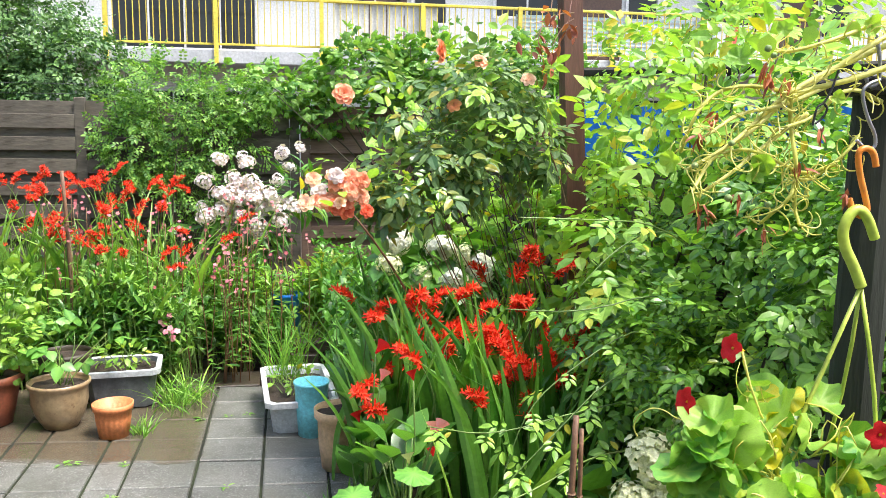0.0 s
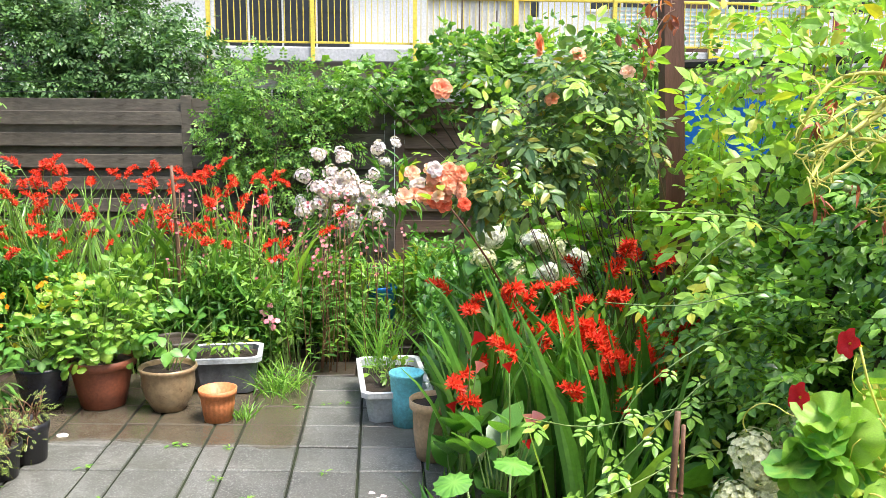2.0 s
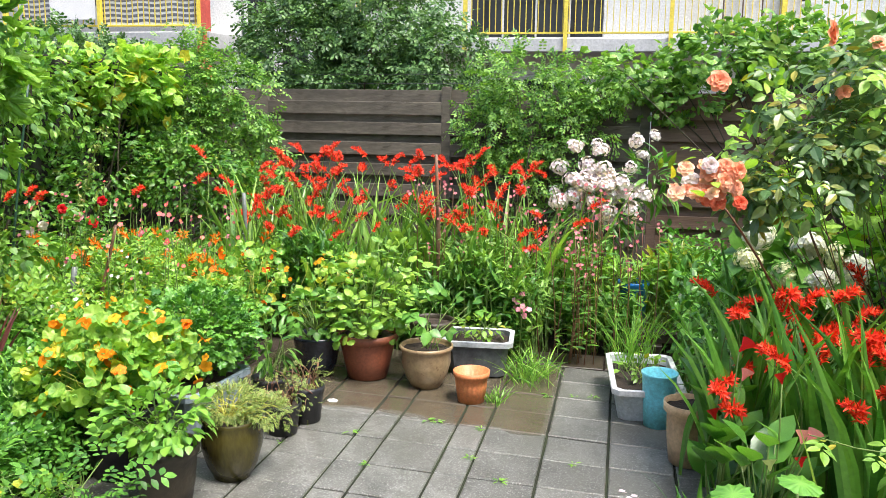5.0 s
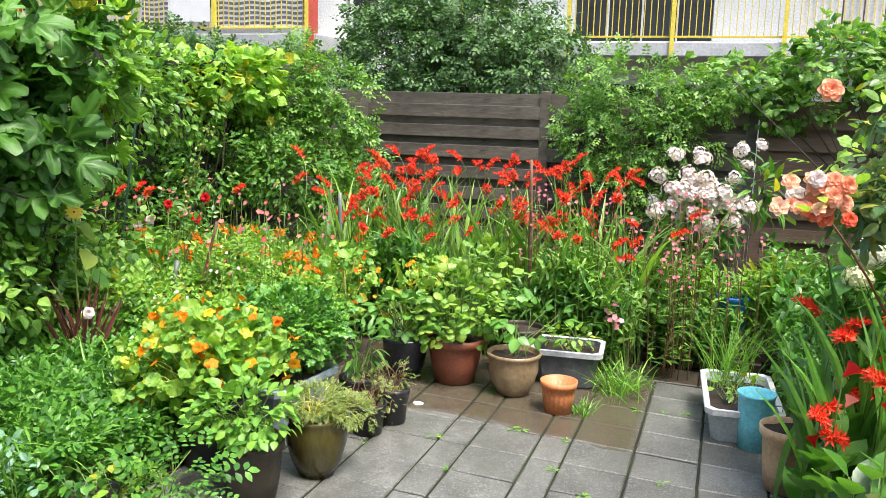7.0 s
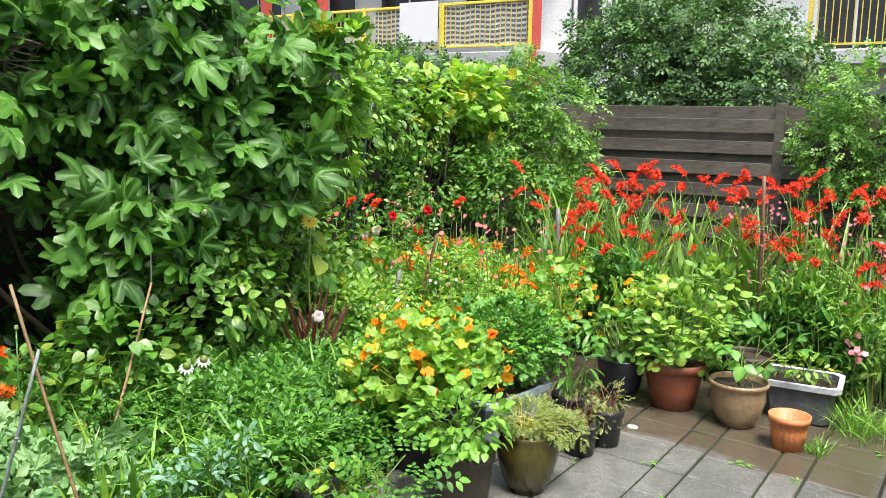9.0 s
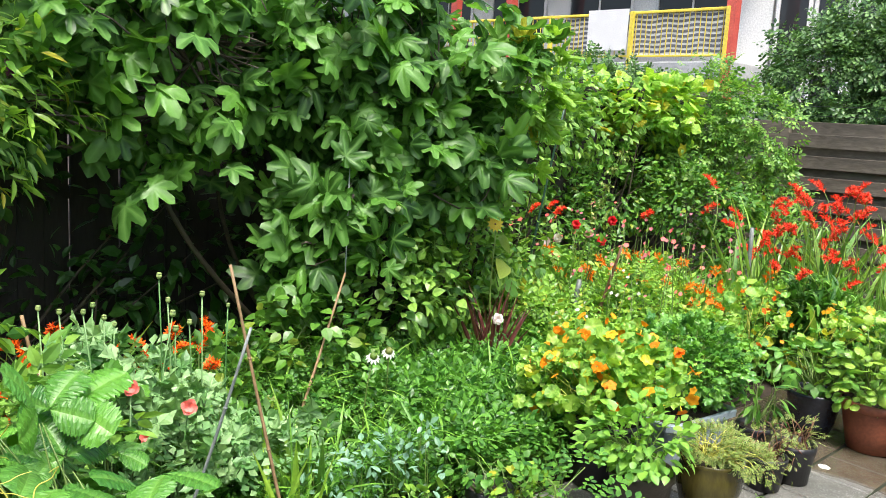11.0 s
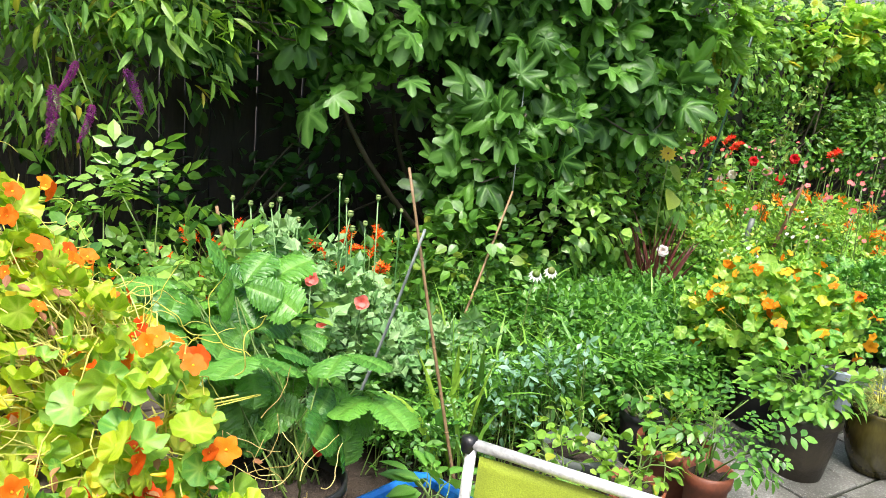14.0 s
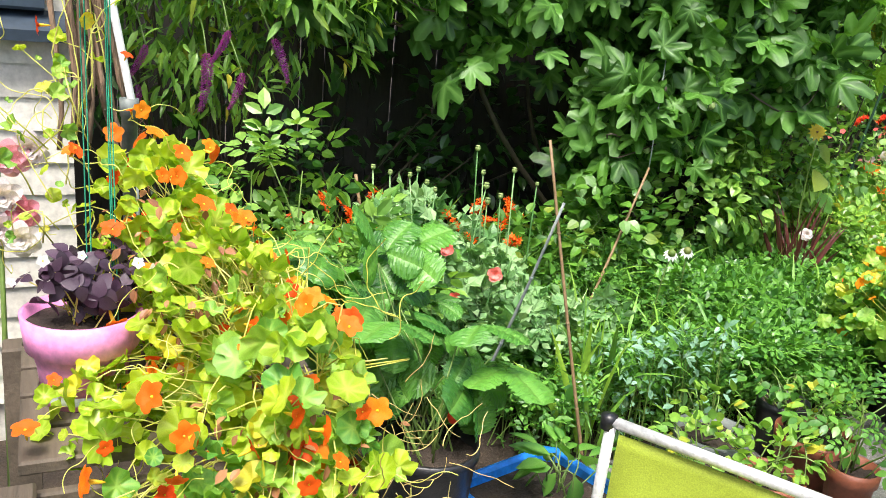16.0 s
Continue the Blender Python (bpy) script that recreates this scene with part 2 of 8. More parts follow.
    lightleaf=leafy("light_green_leaf", (0.13, 0.30, 0.018), (0.30, 0.52, 0.035), 0.42, 0.42, old=(0.45, 0.42, 0.04)),
    limeleaf=leafy("yellow_green_leaf", (0.20, 0.42, 0.018), (0.40, 0.60, 0.04), 0.45, 0.45, old=(0.6, 0.5, 0.04)),
    jasmine=leafy("jasmine_leaf", (0.026, 0.11, 0.012), (0.25, 0.48, 0.04), 0.36, 0.36, coat=0.15),
    roseleaf=leafy("rose_leaf", (0.06, 0.14, 0.05), (0.22, 0.34, 0.11), 0.36, 0.32, old=(0.40, 0.36, 0.06), coat=0.12),
    climberleaf=leafy("climber_leaf", (0.06, 0.19, 0.03), (0.29, 0.50, 0.09), 0.42, 0.38),
    hedge=leafy("small_hedge_leaf", (0.022, 0.08, 0.020), (0.16, 0.31, 0.085), 0.5, 0.26),
    nastleaf=leafy("nasturtium_leaf", (0.09, 0.30, 0.014), (0.34, 0.56, 0.022), 0.42, 0.4, vein=(0.38, 0.56, 0.10), old=(0.6, 0.52, 0.03)),
    nastlime=leafy("yellowing_nasturtium_leaf", (0.22, 0.42, 0.012), (0.50, 0.61, 0.025), 0.42, 0.45, old=(0.66, 0.50, 0.025), vein=(0.55, 0.66, 0.12)),
    blade=leafy("sword_leaf", (0.07, 0.20, 0.02), (0.30, 0.50, 0.08), 0.36, 0.35),
    bladedark=leafy("dark_sword_leaf", (0.035, 0.14, 0.018), (0.17, 0.40, 0.06), 0.3, 0.33, coat=0.2),
    grassleaf=leafy("grass_blade", (0.10, 0.28, 0.018), (0.26, 0.48, 0.05), 0.45, 0.38),
    herb=leafy("herb_leaf", (0.032, 0.13, 0.010), (0.16, 0.39, 0.03), 0.42, 0.36),
    parsley=leafy("parsley_leaf", (0.04, 0.17, 0.015), (0.19, 0.43, 0.05), 0.38, 0.33),
    mint=leafy("mint_leaf", (0.07, 0.25, 0.015), (0.24, 0.47, 0.035), 0.45, 0.28, vein=(0.26, 0.48, 0.06), coat=0.05),
    geranium=leafy("geranium_leaf", (0.09, 0.27, 0.018), (0.34, 0.52, 0.045), 0.42, 0.35, vein=(0.34, 0.52, 0.10)),
    strawberry=leafy("strawberry_leaf", (0.03, 0.14, 0.018), (0.13, 0.35, 0.04), 0.34, 0.3, vein=(0.22, 0.44, 0.08), coat=0.12),
    glaucous=leafy("grey_green_leaf", (0.11, 0.27, 0.08), (0.31, 0.49, 0.22), 0.5, 0.32),
    bluegreen=leafy("blue_green_small_leaf", (0.11, 0.25, 0.14), (0.23, 0.41, 0.28), 0.5, 0.2),
    thyme=leafy("thyme_leaf", (0.12, 0.21, 0.03), (0.34, 0.42, 0.11), 0.55, 0.25, old=(0.35, 0.25, 0.12)),
    purpleleaf=leafy("purple_leaf", (0.028, 0.012, 0.028), (0.075, 0.035, 0.07), 0.45, 0.2),
    maroon=leafy("maroon_blade", (0.07, 0.02, 0.022), (0.17, 0.05, 0.045), 0.3, 0.25),
    stem=leafy("green_stem", (0.10, 0.18, 0.04), (0.2, 0.3, 0.07), 0.5, 0.15),
    palestem=leafy("pale_yellow_stem", (0.58, 0.58, 0.10), (0.80, 0.75, 0.25), 0.5, 0.3),
    redstem=leafy("reddish_stem", (0.16, 0.06, 0.04), (0.22, 0.13, 0.06), 0.5, 0.15),
    red=leafy("scarlet_petal", (0.70, 0.018, 0.010), (0.92, 0.09, 0.03), 0.5, 0.22, spec=0.25, coat=0.0),
    crimson=leafy("crimson_petal", (0.55, 0.008, 0.015), (0.80, 0.03, 0.04), 0.5, 0.22, spec=0.25, coat=0.0),
    orange=leafy("orange_petal", (0.82, 0.13, 0.004), (0.92, 0.29, 0.01), 0.5, 0.22, spec=0.25, coat=0.0),
    redorange=leafy("red_orange_petal", (0.78, 0.055, 0.004), (0.90, 0.19, 0.008), 0.5, 0.22, spec=0.25, coat=0.0),
    golden=leafy("golden_petal", (0.88, 0.25, 0.008), (0.93, 0.45, 0.025), 0.5, 0.22, spec=0.25, coat=0.0),
    yellow=leafy("yellow_petal", (0.9, 0.60, 0.02), (0.95, 0.7, 0.05), 0.4, 0.3),
    peach=leafy("peach_rose_petal", (0.92, 0.36, 0.22), (0.96, 0.64, 0.48), 0.5, 0.22, spec=0.25, coat=0.0),
    salmon=leafy("salmon_rose_petal", (0.80, 0.10, 0.05), (0.90, 0.28, 0.15), 0.5, 0.22, spec=0.25, coat=0.0),
    pink=leafy("pink_petal", (0.72, 0.22, 0.34), (0.85, 0.45, 0.55), 0.45, 0.3),
    coral=leafy("coral_pink_petal", (0.84, 0.11, 0.12), (0.92, 0.26, 0.23), 0.5, 0.22, spec=0.25, coat=0.0),
    magenta=leafy("magenta_petal", (0.55, 0.03, 0.2), (0.75, 0.1, 0.35), 0.45, 0.3),
    purple=leafy("purple_petal", (0.42, 0.04, 0.50), (0.62, 0.14, 0.68), 0.5, 0.3),
    white=leafy("white_petal", (0.66, 0.66, 0.64), (0.80, 0.80, 0.78), 0.5, 0.3),
    blush=leafy("pale_pink_white_petal", (0.70, 0.57, 0.68), (0.86, 0.80, 0.86), 0.5, 0.3),
    cream=leafy("cream_green_petal", (0.62, 0.64, 0.40), (0.82, 0.82, 0.62), 0.5, 0.3),
    dusty=leafy("dusty_rose_petal", (0.36, 0.07, 0.11), (0.56, 0.18, 0.21), 0.5, 0.2, coat=0.0),
    limeplastic=solid("lime_green_plastic", (0.36, 0.46, 0.05), (0.44, 0.55, 0.08), 0.4, big=6, fine=60, bump=0.05),
    straw=leafy("dry_straw_stem", (0.42, 0.30, 0.09), (0.68, 0.55, 0.22), 0.6, 0.2),
    brownred=leafy("red_brown_withered_leaf", (0.20, 0.045, 0.03), (0.55, 0.17, 0.06), 0.6, 0.25),
    brownbit=leafy("withered_brown", (0.22, 0.08, 0.03), (0.42, 0.2, 0.08), 0.7, 0.2),
    seedpod=leafy("green_seed_pod", (0.20, 0.30, 0.09), (0.36, 0.46, 0.16), 0.5, 0.1),
)


def glass_material():
    m, nt, b, out = _nt("window_glass")
    b.inputs["Base Color"].default_value = (0.03, 0.033, 0.036, 1)
    b.inputs["Roughness"].default_value = 0.06
    b.inputs["Specular IOR Level"].default_value = 0.3
    return m


M["glass"] = glass_material()

# ---- mesh tools ----
RNG = np.random.default_rng(7)


def tmpl(verts, faces, tone=None):
    return dict(v=np.array(verts, float), f=np.concatenate([np.array(f, int) for f in faces]), n=np.array([len(f) for f in faces], int),
                t=np.zeros(len(verts)) if tone is None else np.array(tone, float))


class Bag:
    """Collects copies of small meshes into one mesh."""

    def __init__(self):
        self.v, self.f, self.n, self.m, self.t, self.c = [], [], [], [], [], 0

    def add(self, T, P, Y, Z, S, m=0):
        P, Y, Z = (np.atleast_2d(np.array(a, float)) for a in (P, Y, Z))
        k = len(P)
        if k == 0:
            return self
        Y, Z = np.broadcast_to(Y, (k, 3)), np.broadcast_to(Z, (k, 3))
        Y = Y / np.maximum(np.linalg.norm(Y, axis=1, keepdims=True), 1e-9)
        X = np.cross(Y, Z)
        X = X / np.maximum(np.linalg.norm(X, axis=1, keepdims=True), 1e-9)
        Z = np.cross(X, Y)
        S = np.array(S, float)
        S = np.broadcast_to(S.reshape(-1, 1, 1) if S.ndim < 2 else S[:, None, :], (k, 1, S.shape[1] if S.ndim == 2 else 1))
        q = T["v"][None] * S
        w = P[:, None] + q[..., :1] * X[:, None] + q[..., 1:2] * Y[:, None] + q[..., 2:] * Z[:, None]
        nv = len(T["v"])
        self.v.append(w.reshape(-1, 3))
        self.f.append((T["f"][None] + (self.c + np.arange(k) * nv)[:, None]).ravel())
        self.n.append(np.tile(T["n"], k))
        self.m.append(np.full(k * len(T["n"]), m))
        self.t.append(np.tile(T["t"], k))
        self.c += k * nv
        return self

    def raw(self, verts, faces, m=0):
        return self.add(tmpl(verts, faces), (0, 0, 0), (0, 1, 0), (0, 0, 1), 1.0, m)

    def box(self, x0, x1, y0, y1, z0, z1, b=0.0, m=0):
        """A box with its edges chamfered by b."""
        if b <= 0:
            v = [(x, y, z) for z in (z0, z1) for x, y in ((x0, y0), (x1, y0), (x1, y1), (x0, y1))]
            return self.raw(v, [(3, 2, 1, 0), (4, 5, 6, 7), (0, 1, 5, 4), (1, 2, 6, 5), (2, 3, 7, 6), (3, 0, 4, 7)], m)
        rings = []
        for z, i in ((z0, b), (z0 + b, 0), (z1 - b, 0), (z1, b)):
            rings.append([(x0 + i, y0 + i, z), (x1 - i, y0 + i, z), (x1 - i, y1 - i, z), (x0 + i, y1 - i, z)])
        v = sum(rings, [])
        f = [(3, 2, 1, 0), (12, 13, 14, 15)]
        for r in range(3):
            for k in range(4):
                a, c = r * 4 + k, r * 4 + (k + 1) % 4
                f.append((a, c, c + 4, a + 4))
        return self.raw(v, f, m)

    def tube(self, pts, r0, r1=None, sides=5, m=0):
        pts = np.array(pts, float)
        r1 = r0 if r1 is None else r1
        k = len(pts)
        d = np.gradient(pts, axis=0)
        d /= np.maximum(np.linalg.norm(d, axis=1, keepdims=True), 1e-9)
        ref = np.array([0.31, 0.22, 0.93]) if abs(d[:, 2]).mean() < 0.8 else np.array([0.95, 0.25, 0.1])
        a = np.cross(d, ref)
        a /= np.maximum(np.linalg.norm(a, axis=1, keepdims=True), 1e-9)
        b = np.cross(d, a)
        ang = np.arange(sides) * 2 * np.pi / sides
        rad = np.linspace(r0, r1, k)[:, None, None]
        v = pts[:, None] + rad * (np.cos(ang)[None, :, None] * a[:, None] + np.sin(ang)[None, :, None] * b[:, None])
        f = []
        for i in range(k - 1):
            for s in range(sides):
                f.append((i * sides + s, i * sides + (s + 1) % sides, (i + 1) * sides + (s + 1) % sides, (i + 1) * sides + s))
        f += [tuple(range(sides))[::-1], tuple((k - 1) * sides + s for s in range(sides))]
        return self.raw(v.reshape(-1, 3), f, m)

    def lathe(self, profile, sides=28, at=(0, 0, 0), m=0, wob=None):
        v, f = [], []
        for r, z in profile:
            for s in range(sides):
                a = 2 * math.pi * s / sides
                rr = r if wob is None else r * wob(a, z)
                v.append((at[0] + rr * math.cos(a), at[1] + rr * math.sin(a), at[2] + z))
        for i in range(len(profile) - 1):
            for s in range(sides):
                f.append((i * sides + s, i * sides + (s + 1) % sides, (i + 1) * sides + (s + 1) % sides, (i + 1) * sides + s))
        return self.raw(v, f, m)

    def mesh(self, name, mats, smooth=False, origin=(0, 0, 0)):
        me = bpy.data.meshes.new(name)
        v = np.concatenate(self.v) - np.array(origin)
        f, n = np.concatenate(self.f), np.concatenate(self.n)
        me.vertices.add(len(v))
        me.vertices.foreach_set("co", v.ravel())
        me.loops.add(len(f))
        me.loops.foreach_set("vertex_index", f.astype(np.int32))
        me.polygons.add(len(n))
        me.polygons.foreach_set("loop_start", np.concatenate([[0], np.cumsum(n)[:-1]]).astype(np.int32))
        me.polygons.foreach_set("material_index", np.concatenate(self.m).astype(np.int32))
        me.polygons.foreach_set("use_smooth", np.full(len(n), smooth))
        at = me.attributes.new("tone", "FLOAT", "POINT")
        at.data.foreach_set("value", np.concatenate(self.t).astype(np.float32))
        for mm in mats if isinstance(mats, (list, tuple)) else [mats]:
            me.materials.append(mm)
        me.update(calc_edges=True)
        me.validate()
        return me


def part(name, bag, mats, parent, label="", smooth=False):
    """One mesh object under a thing or a part; the bag is in the world's metres for a thing without turn."""
    o = Vector((0, 0, 0))
    p = parent
    while p is not None:
        o += p.location
        p = p.parent
    ob = new(name, bag.mesh(name, mats, smooth, tuple(o)) if isinstance(bag, Bag) else bag)
    ob.parent = parent
    if label:
        tagged(ob, label)
    return ob


def thing(name, label, category, at=(0, 0, 0), group="", kind=""):
    ob = new(name)
    ob.location = at
    ob.empty_display_size = 0.05
    return tagged(ob, label, category, group, kind)


def pieces(name, parent, mesh, P, Y, Z, S):
    """Objects of their own on one mesh, under a thing whose origin is at parent.location."""
    o = Vector((0, 0, 0))
    p = parent
    while p is not None:
        o += p.location
        p = p.parent
    meshes = mesh if isinstance(mesh, (list, tuple)) else [mesh]
    for i, (pp, yy, zz, ss) in enumerate(zip(P, Y, Z, S)):
        yy = Vector(yy).normalized()
        xx = yy.cross(Vector(zz)).normalized()
        zz = xx.cross(yy)
        ob = new(name, meshes[i % len(meshes)])
        ob.parent = parent
        rot = Matrix((xx, yy, zz)).transposed().to_4x4()
        ob.matrix_local = Matrix.Translation(Vector(pp) - o) @ rot @ Matrix.Scale(float(ss), 4)


def unit(n):
    d = RNG.normal(size=(n, 3))
    return d / np.linalg.norm(d, axis=1, keepdims=True)


def gz(x):
    """The garden falls gently to the right."""
    return -0.033 * max(-4.0, min(2.0, x))


def gza(x):
    return -0.033 * np.clip(x, -4.0, 2.0)


# ---- leaf and petal shapes, base at 0, along +y, unit long, facing +z ----
def oval(width=0.5, n=3, fold=0.12, curl=-0.15, peak=0.45, tip=1.0, teeth=0.0, pleat=0.0):
    v, tone = [(0, 0, 0)], [0.7]
    for i in range(1, n + 1):
        u = i / (n + 1)
        w = 0.5 * width * (math.sin(math.pi * u ** (math.log(0.5) / math.log(peak)))) ** 0.8
        w *= 1 + teeth * (-1) ** i
        z = curl * u * u + pleat * (-1) ** i * math.sin(math.pi * u)
        v += [(-w, u, z + fold * w * 2), (0, u, z), (w, u, z + fold * w * 2)]
        tone += [0.25 * (i % 2) if pleat else 0, 0.55, 0.25 * (i % 2) if pleat else 0]
    v.append((0, tip, curl))
    tone.append(0.2)
    f = [(0, 2, 1), (0, 3, 2)]
    for i in range(n - 1):
        a = 1 + 3 * i
        f += [(a, a + 1, a + 4, a + 3), (a + 1, a + 2, a + 5, a + 4)]
    a, e = 1 + 3 * (n - 1), len(v) - 1
    f += [(a, a + 1, e), (a + 1, a + 2, e)]
    return tmpl(v, f, tone)


def petal(width=0.8, cup=0.25, roll=0.2, claw=0.12, k=9, seed=0):
    """A rounded, slightly ruffled petal: narrow at the base, broad at the end."""
    v, tone = [(0, 0, 0)], [1.0]
    for s in (0.55, 1.0):
        for i in range(k):
            a = -1.25 + 2.5 * i / (k - 1)
            x = 0.5 * width * math.sin(a) / math.sin(1.25) * (0.62 if s < 1 else 1)
            y = (0.62 + 0.38 * math.cos(a)) * s - (claw if s == 1 else 0) * abs(math.sin(a)) ** 3
            z = cup * (x * x * 2.2) + (-roll if s == 1 else roll * 0.35) * y * y + (0.035 * math.sin(i * 2.3 + seed) if s == 1 else 0)
            v.append((x, y, z))
            tone.append(0.35 if s < 1 else 0.0)
    f = [(0, 2 + i, 1 + i) for i in range(k - 1)]
    f += [(1 + i, 2 + i, 2 + k + i, 1 + k + i) for i in range(k - 1)]
    return tmpl(v, f, tone)


def outline_leaf(radius, k=26, cup=0.1, ripple=0.03, base=(0, 0.42), lift=0.0, pleat=0.0, veins=0):
    """A broad leaf from radius(angle), spread about a centre; the petiole joins at the origin."""
    v, tone = [(0, base[1], 0)], [0.7]
    for ring, s in ((1, 0.55), (2, 1.0)):
        for i in range(k):
            a = 2 * math.pi * i / k
            r = radius(a) * s
            z = -cup * r * r * 2 + ripple * math.sin(a * 5 + ring) * s + lift * r + pleat * math.cos(a * 13) * s
            v.append((r * math.sin(a), base[1] + r * math.cos(a), z))
            if veins:
                tone.append((0.42 if ring == 1 else 0.15) if i % veins == 0 else 0.0)
            else:
                tone.append(0.45 * abs(math.cos(a * 2.5)) ** 8 if ring == 1 else 0.0)
    f = []
    for i in range(k):
        j = (i + 1) % k
        f.append((0, 1 + j, 1 + i))
        f.append((1 + i, 1 + j, 1 + k + j, 1 + k + i))
    return tmpl(v, f, tone)


def fig_leaf(lobes, core=0.20, k=45, cup=0.2, ripple=0.04, rings=(0.38, 0.72, 1.0)):
    """A broad leaf of finger lobes: pale ribs run out along the lobes, which fold a little about them."""
    def near(a):
        return min(((abs((a - c + math.pi) % (2 * math.pi) - math.pi), h, w) for c, h, w in lobes), key=lambda q: q[0] / q[2])

    v, tone = [(0, 0.40, 0)], [0.6]
    for ring, s in enumerate(rings):
        for i in range(k):
            a = 2 * math.pi * i / k
            off, h, w = near(a)
            r = core + (h - core) * math.exp(-(off / w) ** 3.2)
            if abs(a - math.pi) < 0.35:
                r = 0.14
            r *= s * (1 + (0.04 * math.sin(i * 2.6) if s == 1 else 0))
            z = -cup * r * r * 2 + ripple * math.sin(a * 4 + 1.3 * ring) * s + 0.30 * r * min(off, 0.3)
            v.append((r * math.sin(a), 0.40 + r * math.cos(a), z))
            tone.append((0.6, 0.45, 0.15)[ring] if off < math.pi / k else 0.0)
    f = []
    for i in range(k):
        j = (i + 1) % k
        f.append((0, 1 + j, 1 + i))
        for q in range(0, k * (len(rings) - 1), k):
            f.append((1 + q + i, 1 + q + j, 1 + q + k + j, 1 + q + k + i))
    return tmpl(v, f, tone)


def vine_radius(a):
    a = (a + math.pi) % (2 * math.pi) - math.pi
    r = 0.42 + 0.065 * math.cos(a * 5) * (1 if abs(a) < 2.4 else 0.4) + 0.025 * math.cos(a * 15)
    return r * (0.55 if abs(a) > 2.85 else 1)


T_OVAL = oval()
T_OVAL2 = oval(0.55, 2)
T_TINY = oval(0.6, 1, 0.1)
T_LANCE = oval(0.26, 3, 0.15, -0.25, 0.4)
T_GRASS = oval(0.06, 2, 0.1, -0.5, 0.35)
T_BROAD = oval(0.75, 3, 0.1, -0.2, 0.38)
T_FIG = fig_leaf(((0, 0.62, 0.32), (0.86, 0.55, 0.31), (-0.86, 0.55, 0.31), (1.70, 0.42, 0.36), (-1.70, 0.42, 0.36)), 0.28)
T_VINE = outline_leaf(vine_radius, 13, 0.25, 0.04)
T_ROUND = outline_leaf(lambda a: 0.48 * (1 + 0.06 * math.cos(a * 8)), 27, -0.2, 0.035, (0, 0.1), veins=3)
T_ROUNDB = outline_leaf(lambda a: 0.48 * (1 + 0.06 * math.cos(a * 5)), 27, 0.35, 0.07, (0, 0.1), veins=3)
T_CRUMP = outline_leaf(lambda a: 0.46 * (1 + 0.10 * math.cos(a * 3 + 1) + 0.05 * math.cos(a * 7)), 27, -0.55, 0.11, (0, 0.1), veins=3)
T_LOBED = outline_leaf(lambda a: 0.36 + 0.10 * math.cos(a * 7) * (1 if abs((a + math.pi) % (2 * math.pi) - math.pi) < 2.6 else 0.2) + 0.10 * math.cos(a), 21, 0.15, 0.09, (0, 0.42))
T_TOOTH = outline_leaf(lambda a: (0.46 + 0.07 * math.cos(a)) * (1 + 0.08 * math.cos(a * 13)), 39, 0.25, 0.02, (0, 0.5), pleat=0.028, veins=3)


def compound(T, spots):
    """Leaflets at (x, y, turn, scale) joined to one leaf."""
    b = Bag()
    for x, y, turn, s in spots:
        t = radians(turn)
        b.add(T, (x, y, 0), (math.sin(t), math.cos(t), -0.12), (0, 0, 1), s)
    v = np.concatenate(b.v)
    f, n = np.concatenate(b.f), np.concatenate(b.n)
    return dict(v=v, f=f, n=n, t=np.concatenate(b.t))


T_TRI = compound(T_BROAD, [(0, 0.35, 0, 0.62), (-0.05, 0.32, -75, 0.55), (0.05, 0.32, 75, 0.55)])


def pleated(width=0.92, n=21, depth=0.014, waves=6.5):
    """A rounded, toothed leaflet with slanting side veins pressed into it."""
    v, tone = [(0, 0, 0)], [0.5]
    for i in range(1, n + 1):
        u = i / (n + 1)
        w = 0.5 * width * math.sqrt(4 * u * (1 - u)) ** 0.85 * (0.8 + 0.4 * u) * (1 + 0.07 * (-1) ** i)
        for s in (-1, -0.66, -0.33, 0, 0.33, 0.66, 1):
            wave = math.cos(2 * math.pi * waves * (u - 0.20 * abs(s)))
            z = -0.25 * u * u + 0.28 * w * abs(s) - 0.35 * w * s * s + (depth * wave if s else -0.015)
            v.append((s * w, u + 0.10 * abs(s) * (1 - u), z))
            tone.append(0.45 if s == 0 else 0.16 * max(0, -wave))
    v.append((0, 1.01, -0.26))
    tone.append(0.2)
    f = [(0, k + 1, k) for k in range(1, 7)]
    for i in range(n - 1):
        for k in range(6):
            q = 1 + 7 * i + k
            f.append((q, q + 1, q + 8, q + 7))
    q, e = 1 + 7 * (n - 1), len(v) - 1
    f += [(q + k, q + k + 1, e) for k in range(6)]
    return tmpl(v, f, tone)


T_LEAFLET = pleated()
T_STRAW = compound(T_LEAFLET, [(0, 0.25, 0, 0.75), (-0.02, 0.22, -85, 0.66), (0.02, 0.22, 85, 0.66)])
T_PINN = compound(T_OVAL2, [(0, 0.72, 0, 0.34), (-0.02, 0.66, -60, 0.3), (0.02, 0.66, 60, 0.3), (-0.02, 0.44, -65, 0.3), (0.02, 0.44, 65, 0.3), (-0.02, 0.22, -70, 0.25), (0.02, 0.22, 70, 0.25)])
T_ROSE = compound(T_OVAL, [(0, 0.6, 0, 0.45), (-0.02, 0.5, -65, 0.38), (0.02, 0.5, 65, 0.38), (-0.02, 0.25, -70, 0.32), (0.02, 0.25, 70, 0.32)])
T_HERB = compound(T_TINY, [(0, 0.55, 0, 0.45), (-0.04, 0.45, -55, 0.42), (0.04, 0.45, 55, 0.42), (-0.03, 0.2, -60, 0.35), (0.03, 0.2, 60, 0.35)])
